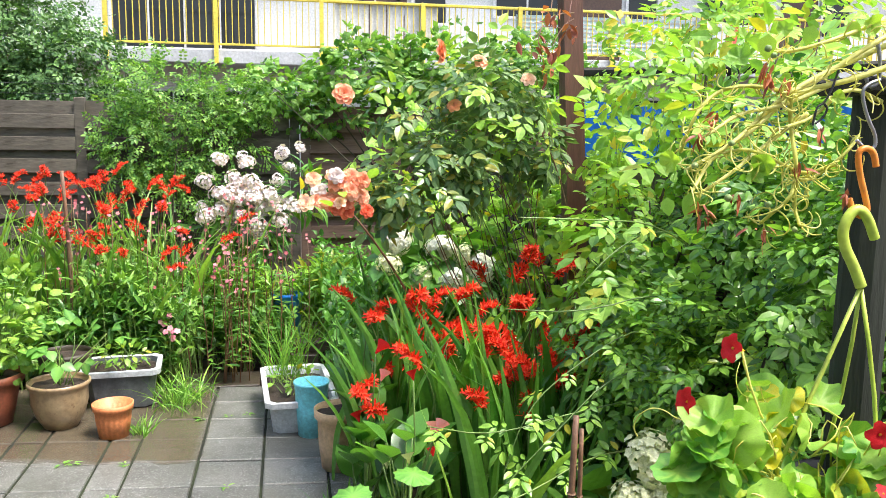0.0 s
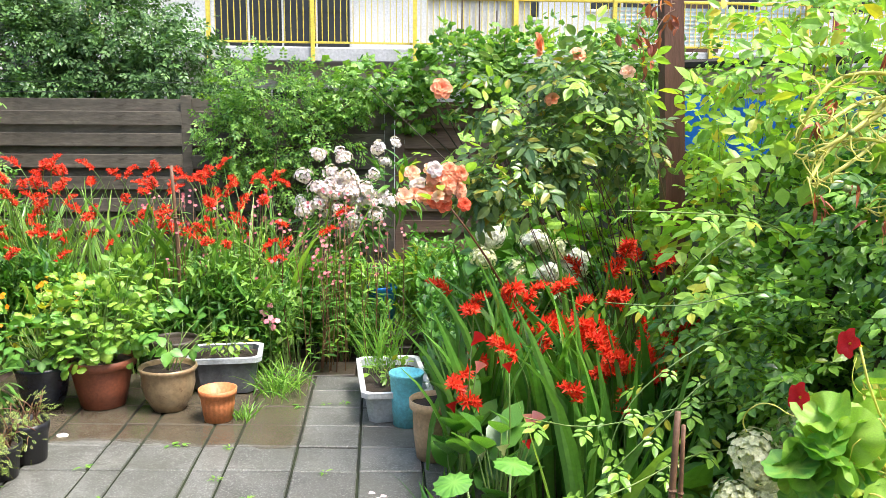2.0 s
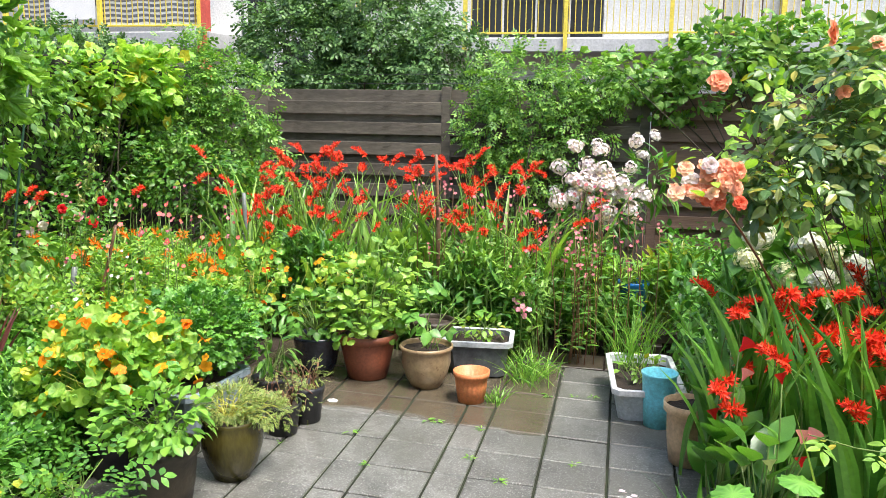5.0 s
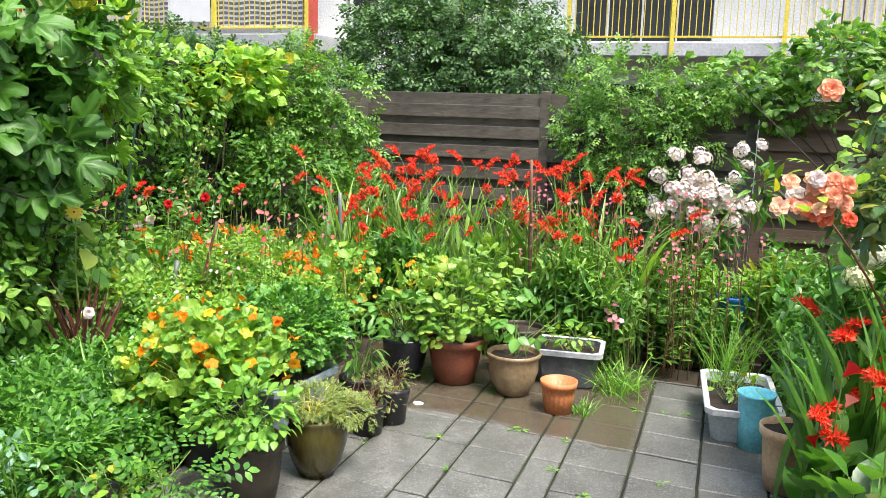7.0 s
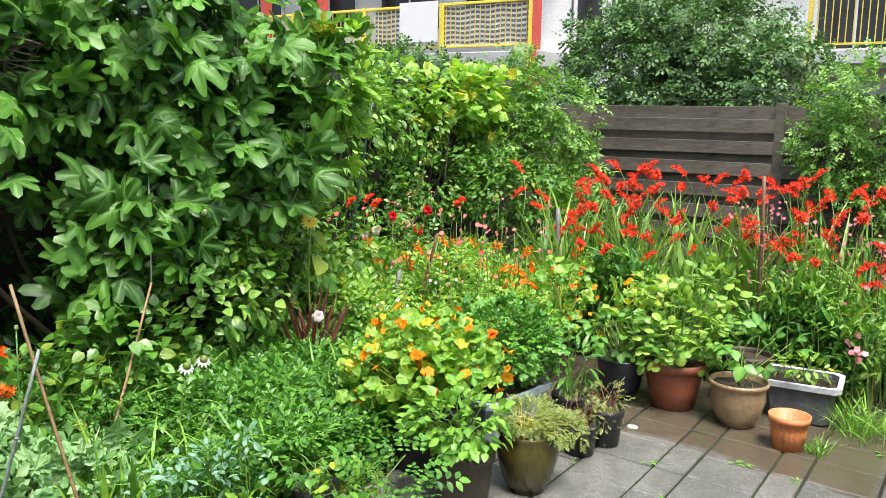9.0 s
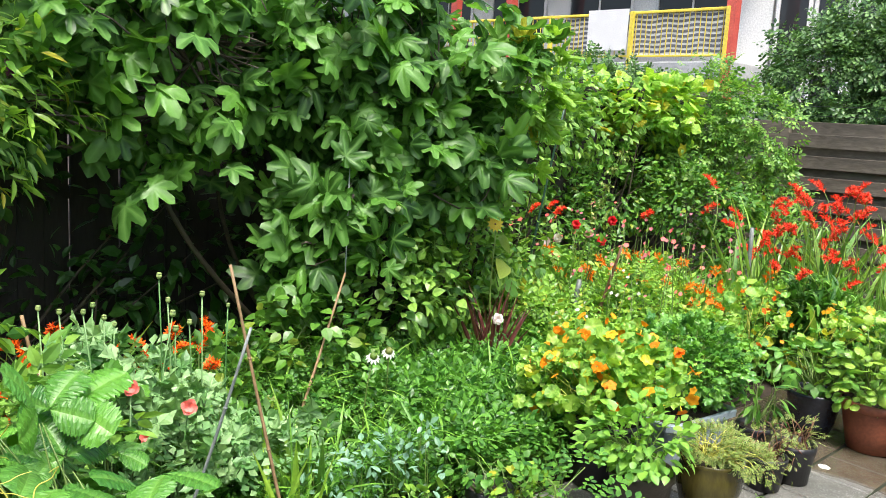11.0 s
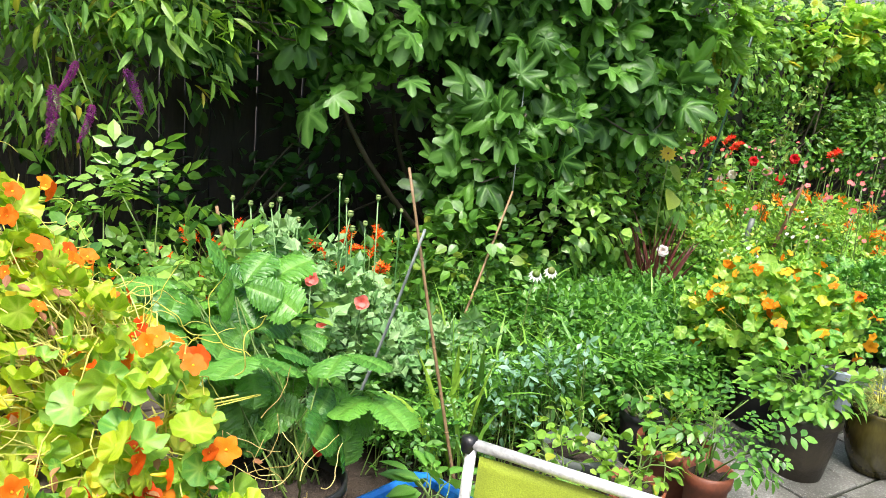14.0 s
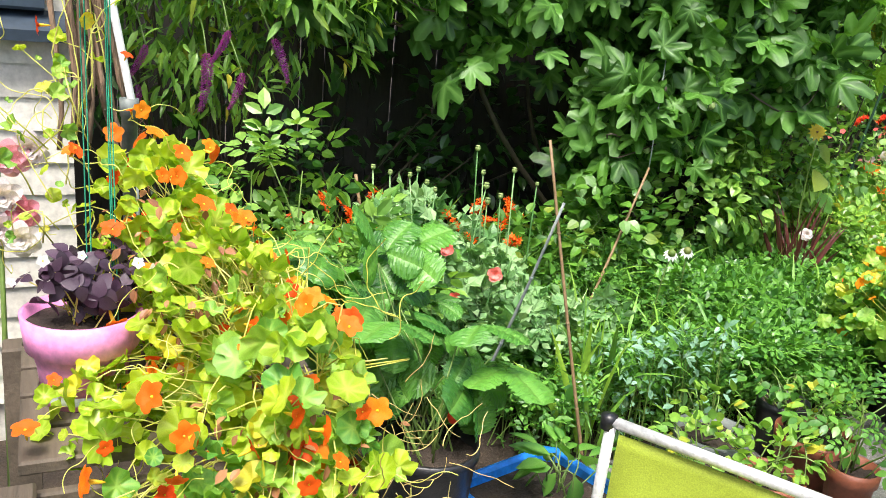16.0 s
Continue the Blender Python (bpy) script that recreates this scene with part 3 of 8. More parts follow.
T_SPRIG = compound(T_TINY, [(0, 0.8, 0, 0.25), (-0.01, 0.7, -50, 0.24), (0.01, 0.7, 50, 0.24), (-0.01, 0.5, -55, 0.26), (0.01, 0.5, 55, 0.26), (-0.01, 0.3, -60, 0.26), (0.01, 0.3, 60, 0.26), (-0.01, 0.1, -60, 0.24), (0.01, 0.1, 60, 0.24)])

T_SPRIG5 = compound(T_TINY, [(0, 0.7, 0, 0.34), (-0.01, 0.52, -50, 0.34), (0.01, 0.52, 50, 0.34), (-0.01, 0.2, -58, 0.34), (0.01, 0.2, 58, 0.34)])


def welded(me):
    """Joins the pieces where they meet."""
    bm = bmesh.new()
    bm.from_mesh(me)
    bmesh.ops.remove_doubles(bm, verts=bm.verts, dist=0.0005)
    bm.to_mesh(me)
    bm.free()
    return me


def flower_mesh(name, mats, petals=5, shape=None, open_=0.6, rings=1, eye=None, tube=0.0):
    """A flower facing +z: petals round a centre; open_ 1 is flat, 0 closed."""
    b = Bag()
    shape = shape or oval(0.8, 2, 0.1, 0.1, 0.6)
    for r in range(rings):
        s = 1.0 - 0.17 * r
        up = min(0.93, (1 - open_) + 0.23 * r)
        for i in range(petals):
            a = 2 * math.pi * (i + 0.5 * r) / petals + 0.2 * r
            y = (math.cos(a) * (1 - up * 0.8), math.sin(a) * (1 - up * 0.8), up)
            zz = (-math.cos(a) * up, -math.sin(a) * up, 1 - up * 0.5)
            b.add(shape, (0, 0, tube), y, zz, 0.5 * s)
    if eye is not None:
        b.lathe([(0.001, tube + 0.11), (0.04, tube + 0.09), (0.06, tube + 0.03)], 7, m=1)
    if tube > 0:
        b.tube([(0, 0, -0.12), (0, 0, 0), (0, 0, tube * 1.1)], 0.02, 0.09, 6, m=1)
    return welded(b.mesh(name, mats, True))


WIDE = petal(0.98, 0.35, 0.45, claw=0.10)
F_NAST = {k: flower_mesh("flower_" + k, [M[k], M["yellow"]], 5, WIDE, 0.52, 1, True, 0.34) for k in ("orange", "redorange", "golden", "crimson")}
F_ROSE = {k: flower_mesh("rose_" + k, [M[k]], 6, petal(0.95, 0.55, 0.16, seed=1), 0.84, 5) for k in ("peach", "salmon", "crimson", "pink", "blush")}
F_FIVE = {k: flower_mesh("five_" + k, [M[k], M["yellow"]], 5, oval(0.85, 2, 0.05, -0.05, 0.6), 0.9, 1, True) for k in ("white", "blush", "coral", "magenta", "dusty", "cream", "pink")}
F_POPPY = {k: flower_mesh("poppy_" + k, [M[k]], 4, petal(1.15, 0.4, 0.1), 0.6, 2) for k in ("coral", "pink")}


# ---- plant tools ----
def cloud(blobs, n, shell=0.45, rough=0.5, holes=-0.3, freq=2.5, seed=0.0):
    """Places and outward ways in uneven, holed clumps: blobs of (x, y, z, rx, ry, rz)."""
    B = np.array(blobs, float)
    w = (B[:, 3] * B[:, 4] * B[:, 5]) ** 0.67
    k = int(n * 1.8)
    idx = RNG.choice(len(B), k, p=w / w.sum())
    d = unit(k)
    r = (shell + (1 - shell) * RNG.random(k)) ** 0.5
    r *= np.array([1 + rough * noise.noise(Vector(a) * 2.2 + Vector((seed, i * 3.1, 0))) for a, i in zip(d, idx)])
    P = B[idx, :3] + d * r[:, None] * B[idx, 3:]
    keep = np.array([noise.noise(Vector(p) * freq + Vector((0, seed, 0))) > holes for p in P])
    P, d = P[keep][:n], d[keep][:n]
    return P, d


def leaves(bag, P, D, T, size, up=0.5, out=0.7, droop=0.2, jitter=0.5, m=0, spread=0.35):
    n = len(P)
    Y = D * out + unit(n) * jitter + np.array([0, 0, -droop])
    Z = np.array([0, 0, 1.0]) * up + D * 0.5 + unit(n) * 0.4
    return bag.add(T, P, Y, Z, size * (1 - spread + 2 * spread * RNG.random(n)), m)


def rod(name, parent, pts, r0, r1, mat, sides=5):
    return part(name, Bag().tube(pts, r0, r1, sides), mat, parent, smooth=True)


def bend(a, b, sag=0.15, n=6, wob=0.03):
    a, b = np.array(a, float), np.array(b, float)
    u = np.linspace(0, 1, n)[:, None]
    mid = RNG.normal(size=3) * wob
    return a + (b - a) * u + np.sin(np.pi * u) * (np.array([0, 0, sag]) + mid)


def blades(bag, base, n, length, width, spread=0.15, lean=0.5, bow=0.5, m=0, toward=None, segs=6):
    """Sword leaves that rise from a tuft and bow over."""
    for _ in range(n):
        a = RNG.uniform(0, 2 * math.pi)
        h = np.array([math.cos(a), math.sin(a), 0])
        if toward is not None:
            h = h * 0.7 + np.array(toward)
        L = length * RNG.uniform(0.6, 1.1)
        ln = lean * RNG.uniform(0.15, 1.0)
        b0 = np.array([base[0] + RNG.normal() * spread, base[1] + RNG.normal() * spread, base[2]])
        u = np.linspace(0, 1, segs + 1)
        bw = bow * RNG.uniform(0.2, 1.3)
        P = b0 + np.outer(u * L * ln + bw * L * u ** 2.4 * 0.5, h) + np.outer(L * (u - 0.35 * bw * u ** 3 - 0.1 * ln * u), [0, 0, 1])
        ph = RNG.uniform(0, math.pi)
        s = np.cross(h, [0, 0, 1]) * math.cos(ph) + (h - np.array([0, 0, ln])) * math.sin(ph) + RNG.normal(size=3) * 0.15
        s /= np.linalg.norm(s)
        w = width * RNG.uniform(0.6, 1.15) * np.clip(np.minimum(0.45 + u * 1.6, (1.02 - u) * 2.2), 0.0, 1.0)
        up = np.cross(s, P[1] - P[0])
        up /= np.linalg.norm(up)
        V = np.concatenate([P - s * w[:, None] / 2 + up * w[:, None] * 0.12, P, P + s * w[:, None] / 2 + up * w[:, None] * 0.12])
        k = segs + 1
        F = []
        for i in range(segs):
            F += [(i, k + i, k + i + 1, i + 1), (k + i, 2 * k + i, 2 * k + i + 1, k + i + 1)]
        bag.raw(V, F, m)
    return bag


def out_flowers(parent, P, D, mesh, size, face=(0, -0.8, 0.5), name="flower", spread=0.25, turn=0.45):
    """Flower heads as objects of their own, each looking roughly along face."""
    n = len(P)
    Z = D * 0.4 + np.array(face) + unit(n) * turn
    pieces(name, parent, mesh, P, np.cross(Z, unit(n)), Z, size * (1 - spread + 2 * spread * RNG.random(n)))


# ---- ground and paving ----
def build_ground():
    xs = np.array([-80, -30, -12, -6, -4, -3, -2, -1, 0, 1, 2, 4, 8, 30, 80.0])
    ys = np.array([-60, -20, -8, -5, -3, -2, -1, 0, 1, 2, 3, 5, 9, 20, 120.0])
    v = [(x, y, float(gza(x)) - 0.03) for y in ys for x in xs]
    k = len(xs)
    f = [(j * k + i, j * k + i + 1, (j + 1) * k + i + 1, (j + 1) * k + i) for j in range(len(ys) - 1) for i in range(k - 1)]
    ob = new("ground", Bag().raw(v, f).mesh("ground", M["soil"], True))
    tagged(ob, "dark wet garden soil under all the planting", "ground", kind="structure")


def build_paving():
    edges = [0.6, 0.3, 0.0, -0.3, -0.6, -0.75, -1.05, -1.2, -1.5, -1.8, -2.1]
    bed = Bag()
    bed.raw([(-2.1, -5.0, gz(-2.1) - 0.028), (0.6, -5.0, gz(0.6) - 0.028), (0.6, 1.42, gz(0.6) - 0.028), (-2.1, 1.42, gz(-2.1) - 0.028),
             (-2.1, -5.0, gz(-2.1) - 0.009), (0.6, -5.0, gz(0.6) - 0.009), (0.6, 1.42, gz(0.6) - 0.009), (-2.1, 1.42, gz(-2.1) - 0.009)],
            [(3, 2, 1, 0), (4, 5, 6, 7), (0, 1, 5, 4), (1, 2, 6, 5), (2, 3, 7, 6), (3, 0, 4, 7)])
    pave = new("pavement", bed.mesh("pavement", M["joint"]))
    tagged(pave, "grey concrete paving slabs, wet and mossy in the joints", "paving", kind="structure")
    meshes = {}
    for wd in (0.3, 0.15):
        meshes[wd] = [Bag().box(-wd / 2 + 0.006, wd / 2 - 0.006, -0.144 + e, 0.144, -0.02, 0.0, 0.005).mesh("paving_tile", M["paving"]) for e in (0, 0.002, 0.003)]
    k = 0
    for c in range(len(edges) - 1):
        x1, x0 = edges[c], edges[c + 1]
        wd = round(x1 - x0, 2)
        shift = {8: 0.12, 9: -0.05}.get(c, 0.0)
        for r in range(-16, 5):
            y = r * 0.2875 + 0.1437 + shift
            if y > 1.35 or y < -4.9:
                continue
            x = (x0 + x1) / 2
            ob = new("paving_tile", meshes[wd][k % 3])
            k += 1
            ob.parent = pave
            ob.matrix_local = Matrix.Translation((x, y, gz(x) + RNG.uniform(-0.004, 0.003))) @ Euler((RNG.normal() * 0.004, 0.033 + RNG.normal() * 0.004, RNG.normal() * 0.004)).to_matrix().to_4x4()
            ob.scale = (1, 0.975, 1)
    # brick edging and the sunken path behind
    edge = thing("brick_edging", "row of dark mossy bricks behind the paving", "brick edging", (-0.2, 1.55, gz(-0.2) - 0.03), kind="structure")
    me = Bag().box(-0.1, 0.1, -0.05, 0.05, 0, 0.075, 0.006).mesh("brick", M["brick"])
    for row, z in ((0, 0.0), (1, 0.076)):
        for i in range(5):
            ob = new("brick", me)
            ob.parent = edge
            ob.matrix_local = Matrix.Translation((-0.42 + i * 0.21 + 0.1 * row, 0.42 + 0.06 * row, z)) @ Euler((0, 0, RNG.normal() * 0.03)).to_matrix().to_4x4()
    me2 = Bag().box(-0.145, 0.145, -0.145, 0.145, 0, 0.03, 0.005).mesh("slab", M["brick"])
    for i in range(3):
        ob = new("slab", me2)
        ob.parent = edge
        ob.matrix_local = Matrix.Translation((-0.3 + i * 0.3, 0.05, 0.0))


# ---- fences ----
def board_fence(name, label, a, b, top, mat, pitch=0.205, board=0.165, gap_first=0.0, post_mat=None, n_boards=8, kind="structure"):
    """Horizontal boards, every other one set back, between posts from a to b."""
    a, b = Vector(a), Vector(b)
    L, d = (b - a).length, (b - a).normalized()
    ang = math.atan2(d.y, d.x)
    f = thing(name, label, "fence", a, kind=kind)
    f.rotation_euler = (0, 0, ang)
    npan = max(1, round(L / 1.9))
    pl = L / npan
    for i in range(npan + 1):
        o = new("post", Bag().box(-0.045, 0.045, -0.045, 0.045, -a.z - 0.3, top - a.z + 0.03, 0.006).mesh("post", post_mat or mat))
        o.parent = f
        o.matrix_local = Matrix.Translation((i * pl, 0, 0))
    for i in range(npan):
        front = [Bag().box(-pl / 2 + 0.047, pl / 2 - 0.047, -0.011, 0.011, -0.064 + e, 0.064, 0.003).mesh("board", mat) for e in (0, 0.006)]
        back = Bag().box(-pl / 2 + 0.047, pl / 2 - 0.047, -0.011, 0.011, -0.08, 0.08, 0.003).mesh("board", mat)
        for k in range(n_boards):
            z = top - a.z - 0.185 - k * pitch
            for me, off, dz in ((front[k % 2], -0.038, 0.0), (back, 0.022, pitch / 2)):
                o = new("board", me)
                o.parent = f
                o.matrix_local = Matrix.Translation(((i + 0.5) * pl, off, z + dz + RNG.normal() * 0.004)) @ Euler((RNG.normal() * 0.012, RNG.normal() * 0.002, 0)).to_matrix().to_4x4()
    return f


def slat_fence():
    f = thing("fence_left", "dark vertical slat fence with narrow gaps of daylight", "fence", (-4.35, -4.6, gz(-4) - 0.03), kind="structure")
    me = [Bag().box(-0.009, 0.009, -0.062 + e, 0.062, 0, 1.85, 0.003).mesh("slat", M["darkslat"]) for e in (0, 0.002, 0.005)]
    y, i = 0.0, 0
    while y < 9.2:
        o = new("slat", me[i % 3])
        o.parent = f
        o.matrix_local = Matrix.Translation((0, y, RNG.uniform(0, 0.02))) @ Euler((RNG.normal() * 0.0015, 0, 0)).to_matrix().to_4x4()
        y += RNG.choice([0.124, 0.125, 0.129])
        i += 1
    for z in (0.35, 0.95, 1.55):
        part("rail", Bag().box(-4.40, -4.37, -4.6, 4.6, gz(-4) + z, gz(-4) + z + 0.07, 0.004), M["darkslat"], f)


# ---- the flats beyond ----
def railing(house, x0, x1, y, z, panels=()):
    """Yellow balcony railing: bars between two rails, with stouter posts."""
    r = part("railing", Bag().box(x0, x1, y - 0.03, y + 0.03, z + 0.98, z + 1.04, 0.01).box(x0, x1, y - 0.02, y + 0.02, z + 0.08, z + 0.12, 0.005), M["yellowpaint"], house, "yellow painted steel railing")
    bar = Bag().box(-0.008, 0.008, -0.008, 0.008, 0, 0.88).mesh("bar", M["yellowpaint"])
    n = int((x1 - x0) / 0.125)
    for i in range(n + 1):
        o = new("bar", bar)
        o.parent = r
        o.matrix_local = Matrix.Translation(Vector((x0 + i * (x1 - x0) / n, y, z + 0.11)) - house.location)
    post = Bag().box(-0.04, 0.04, -0.05, 0.03, -0.28, 1.04, 0.008).mesh("railing_post", M["yellowpaint"])
    k = max(1, round((x1 - x0) / 2.1))
    for i in range(k + 1):
        o = new("railing_post", post)
        o.parent = r
        o.matrix_local = Matrix.Translation(Vector((x0 + i * (x1 - x0) / k, y - 0.05, z)) - house.location)
    return r


def window(house, x0, x1, y, z0, z1, bars=1, frame="whitepaint", glass="glass"):
    w = part("window", Bag().box(x0, x1, y - 0.06, y - 0.02, z0, z0 + 0.07, 0.01).box(x0, x1, y - 0.06, y - 0.02, z1 - 0.07, z1, 0.01)
             .box(x0, x0 + 0.07, y - 0.06, y - 0.02, z0 + 0.07, z1 - 0.07, 0.01).box(x1 - 0.07, x1, y - 0.06, y - 0.02, z0 + 0.07, z1 - 0.07, 0.01), M[frame], house)
    step = (x1 - x0 - 0.14) / bars
    for i in range(bars):
        part("pane", Bag().box(x0 + 0.07 + i * step + 0.02, x0 + 0.07 + (i + 1) * step - 0.02, y - 0.045, y - 0.03, z0 + 0.07, z1 - 0.07), M[glass], w)
        if i:
            part("mullion", Bag().box(x0 + 0.05 + i * step, x0 + 0.09 + i * step, y - 0.07, y - 0.02, z0 + 0.07, z1 - 0.07), M[frame], w)


def flats_right():
    h = thing("apartment_building", "white gallery flats with yellow balcony railings", "building", (0, 14, 0))
    z = 3.02
    part("wall", Bag().box(-9.0, 22, 15.3, 15.6, 0, 8.4), M["whitewall"], h)
    part("gallery_slab", Bag().box(-9.0, 22, 13.9, 15.3, z - 0.28, z, 0.02), M["concrete"], h, "pale grey concrete gallery slab")
    part("gallery_slab", Bag().box(-9.0, 22, 14.6, 15.3, z + 2.75, z + 2.95, 0.02), M["concrete"], h)
    part("roof", Bag().box(-9.2, 22.2, 13.7, 16, 8.4, 8.65, 0.02), M["concrete"], h)
    railing(h, -3.3, 21.5, 13.95, z)
    railing(h, -8.8, -5.6, 13.95, z)
    x = -3.2
    for i in range(5):
        if i == 0:
            window(h, -3.5, -0.45, 15.3, z + 0.05, z + 2.3, 4)
            window(h, 1.5, 2.6, 15.3, z + 0.95, z + 2.1, 2)
        else:
            door = part("door", Bag().box(x, x + 0.95, 15.24, 15.28, z, z + 2.1, 0.01), M["brownpanel"], h, "dark brown front door")
            part("door_handle", Bag().box(x + 0.85, x + 0.9, 15.20, 15.24, z + 0.95, z + 1.1, 0.005), M["steel"], door)
            window(h, x + 1.05, x + 1.9, 15.3, z + 0.75, z + 2.1, 1)
            window(h, x + 2.9, x + 4.5, 15.3, z + 0.95, z + 2.1, 2)
        window(h, x + 0.2, x + 2.4, 15.3, 0.7, 2.3, 3)
        x += 5.0
    for k in range(6):
        part("ribbed_panel", Bag().box(1.1 + k * 0.36, 1.1 + k * 0.36 + 0.33, 13.99, 14.02, z + 0.12, z + 1.0, 0.01), M["whitepaint"], h)
    sc = part("screen", Bag().box(4.9, 9.5, 13.99, 14.01, z + 0.1, z + 0.9, 0.004), M["bluecloth"], h, "pale blue ribbed balcony screen")
    for k in range(9):
        part("rib", Bag().box(4.9, 9.5, 13.975, 13.99, z + 0.13 + k * 0.085, z + 0.165 + k * 0.085, 0.004), M["whitepaint"], sc)
    part("column", Bag().box(9.8, 10.0, 13.95, 14.15, 0, 8.4, 0.02), M["redpaint"], h, "red painted steel column")


def flats_left():
    h = thing("apartment_building", "older gallery flats with grey striped balcony screens and red columns", "building", (-12, 12.2, 0))
    z, y = 3.05, 12.2
    part("wall", Bag().box(-24, -8.15, y + 1.4, y + 1.7, 0, 8.4), M["whitewall"], h)
    part("gallery_slab", Bag().box(-24, -8.15, y - 0.05, y + 1.4, z - 0.35, z - 0.02, 0.02), M["concrete"], h, "stained concrete gallery slab")
    part("gallery_slab", Bag().box(-24, -8.15, y - 0.05, y + 1.4, z + 2.5, z + 2.8, 0.02), M["concrete"], h)
    part("roof", Bag().box(-24, -8, y - 0.2, y + 2, 8.4, 8.65, 0.02), M["concrete"], h)
    railing(h, -23.8, -8.35, y, z)
    for x0, x1 in ((-10.6, -8.45), (-12.45, -11.75)):
        sc = part("screen", Bag().box(x0, x1, y + 0.03, y + 0.045, z + 0.12, z + 0.97, 0.003), M["screen"], h, "grey and white striped balcony screen")
        for k in range(8):
            b = Bag()
            u = np.linspace(x0, x1, 22)
            zz = z + 0.17 + k * 0.103 + 0.014 * np.sin(u * 9 + k * 0.3)
            v = [(a, y + 0.024, c) for a, c in zip(u, zz)] + [(a, y + 0.024, c + 0.055) for a, c in zip(u, zz)]
            b.raw(v, [(i, i + 1, 23 + i, 22 + i) for i in range(21)])
            part("stripe", b, M["screendark"], sc)
    part("cloth", Bag().box(-11.7, -10.65, y - 0.075, y - 0.06, z + 0.22, z + 1.1, 0.004), M["whitepaint"], h, "white cloth hung over the railing")
    for x in (-8.3, -16.0, -14.1):
        part("column", Bag().box(x - 0.1, x + 0.1, y - 0.08, y + 0.12, 0, 8.4, 0.02), M["redpaint"], h, "red painted steel column")
    for x in (-21, -18.6, -16, -13.4, -10.9):
        window(h, x, x + 1.9, y + 1.4, z + 0.6, z + 2.2, 2)
        window(h, x, x + 1.9, y + 1.4, 0.6, 2.2, 2)
    # glazed stair bay between the two blocks
    g = thing("stair_tower", "glazed grey stair bay between the two blocks of flats", "building", (-6.9, 13.2, 0))
    part("wall", Bag().box(-8.1, -5.7, 13.6, 13.9, 0, 8.6), M["concrete"], g)
    for i in range(3):
        window(g, -8.05 + i * 0.78, -7.32 + i * 0.78, 13.6, 1.8, 3.0, 1)
        window(g, -8.05 + i * 0.78, -7.32 + i * 0.78, 13.6, 3.1, 4.9, 1)
        window(g, -8.05 + i * 0.78, -7.32 + i * 0.78, 13.6, 5.0, 7.5, 1)


# ---- own house: closes the place behind and beside the camera ----
def build_house():
    h = thing("house", "cream horizontal siding house with blue-grey window sill", "house", (-2.7, -4.2, 0), kind="structure")
    part("wall", Bag().box(-7, 4, -5.6, -5.3, -0.1, 2.9), M["siding"], h)
    x = -2.75
    part("wall", Bag().box(x - 0.3, x - 0.02, -5.3, -3.66, -0.1, 2.6), M["siding"], h)
    for k in range(12):
        z = 0.2 + k * 0.094
        v = [(x - 0.02, -5.3, z), (x - 0.02, -3.66, z), (x + 0.002, -3.66, z), (x + 0.002, -5.3, z), (x - 0.02, -5.3, z + 0.0935), (x - 0.02, -3.66, z + 0.0935), (x - 0.008, -3.66, z + 0.0935), (x - 0.008, -5.3, z + 0.0935)]
        part("siding_board", Bag().raw(v, [(0, 1, 2, 3), (7, 6, 5, 4), (0, 4, 5, 1), (1, 5, 6, 2), (2, 6, 7, 3), (3, 7, 4, 0)]), M["siding"], h)
    w = part("window", Bag().box(x - 0.02, x + 0.03, -5.1, -3.72, 1.38, 1.46, 0.008).box(x - 0.02, x + 0.03, -3.80, -3.72, 1.46, 2.5, 0.006), M["darkpaint"], h, "dark blue-grey window frame")
    part("window_sill", Bag().raw([(x - 0.02, -5.15, 1.32), (x - 0.02, -3.67, 1.32), (x + 0.07, -3.67, 1.30), (x + 0.07, -5.15, 1.30), (x - 0.02, -5.15, 1.38), (x - 0.02, -3.67, 1.38), (x + 0.07, -3.67, 1.33), (x + 0.07, -5.15, 1.33)],
         [(3, 2, 1, 0), (4, 5, 6, 7), (0, 1, 5, 4), (1, 2, 6, 5), (2, 3, 7, 6), (3, 0, 4, 7)]), M["darkpaint"], w)
    part("pane", Bag().box(x - 0.015, x - 0.005, -5.1, -3.80, 1.46, 2.5), M["glass"], w)


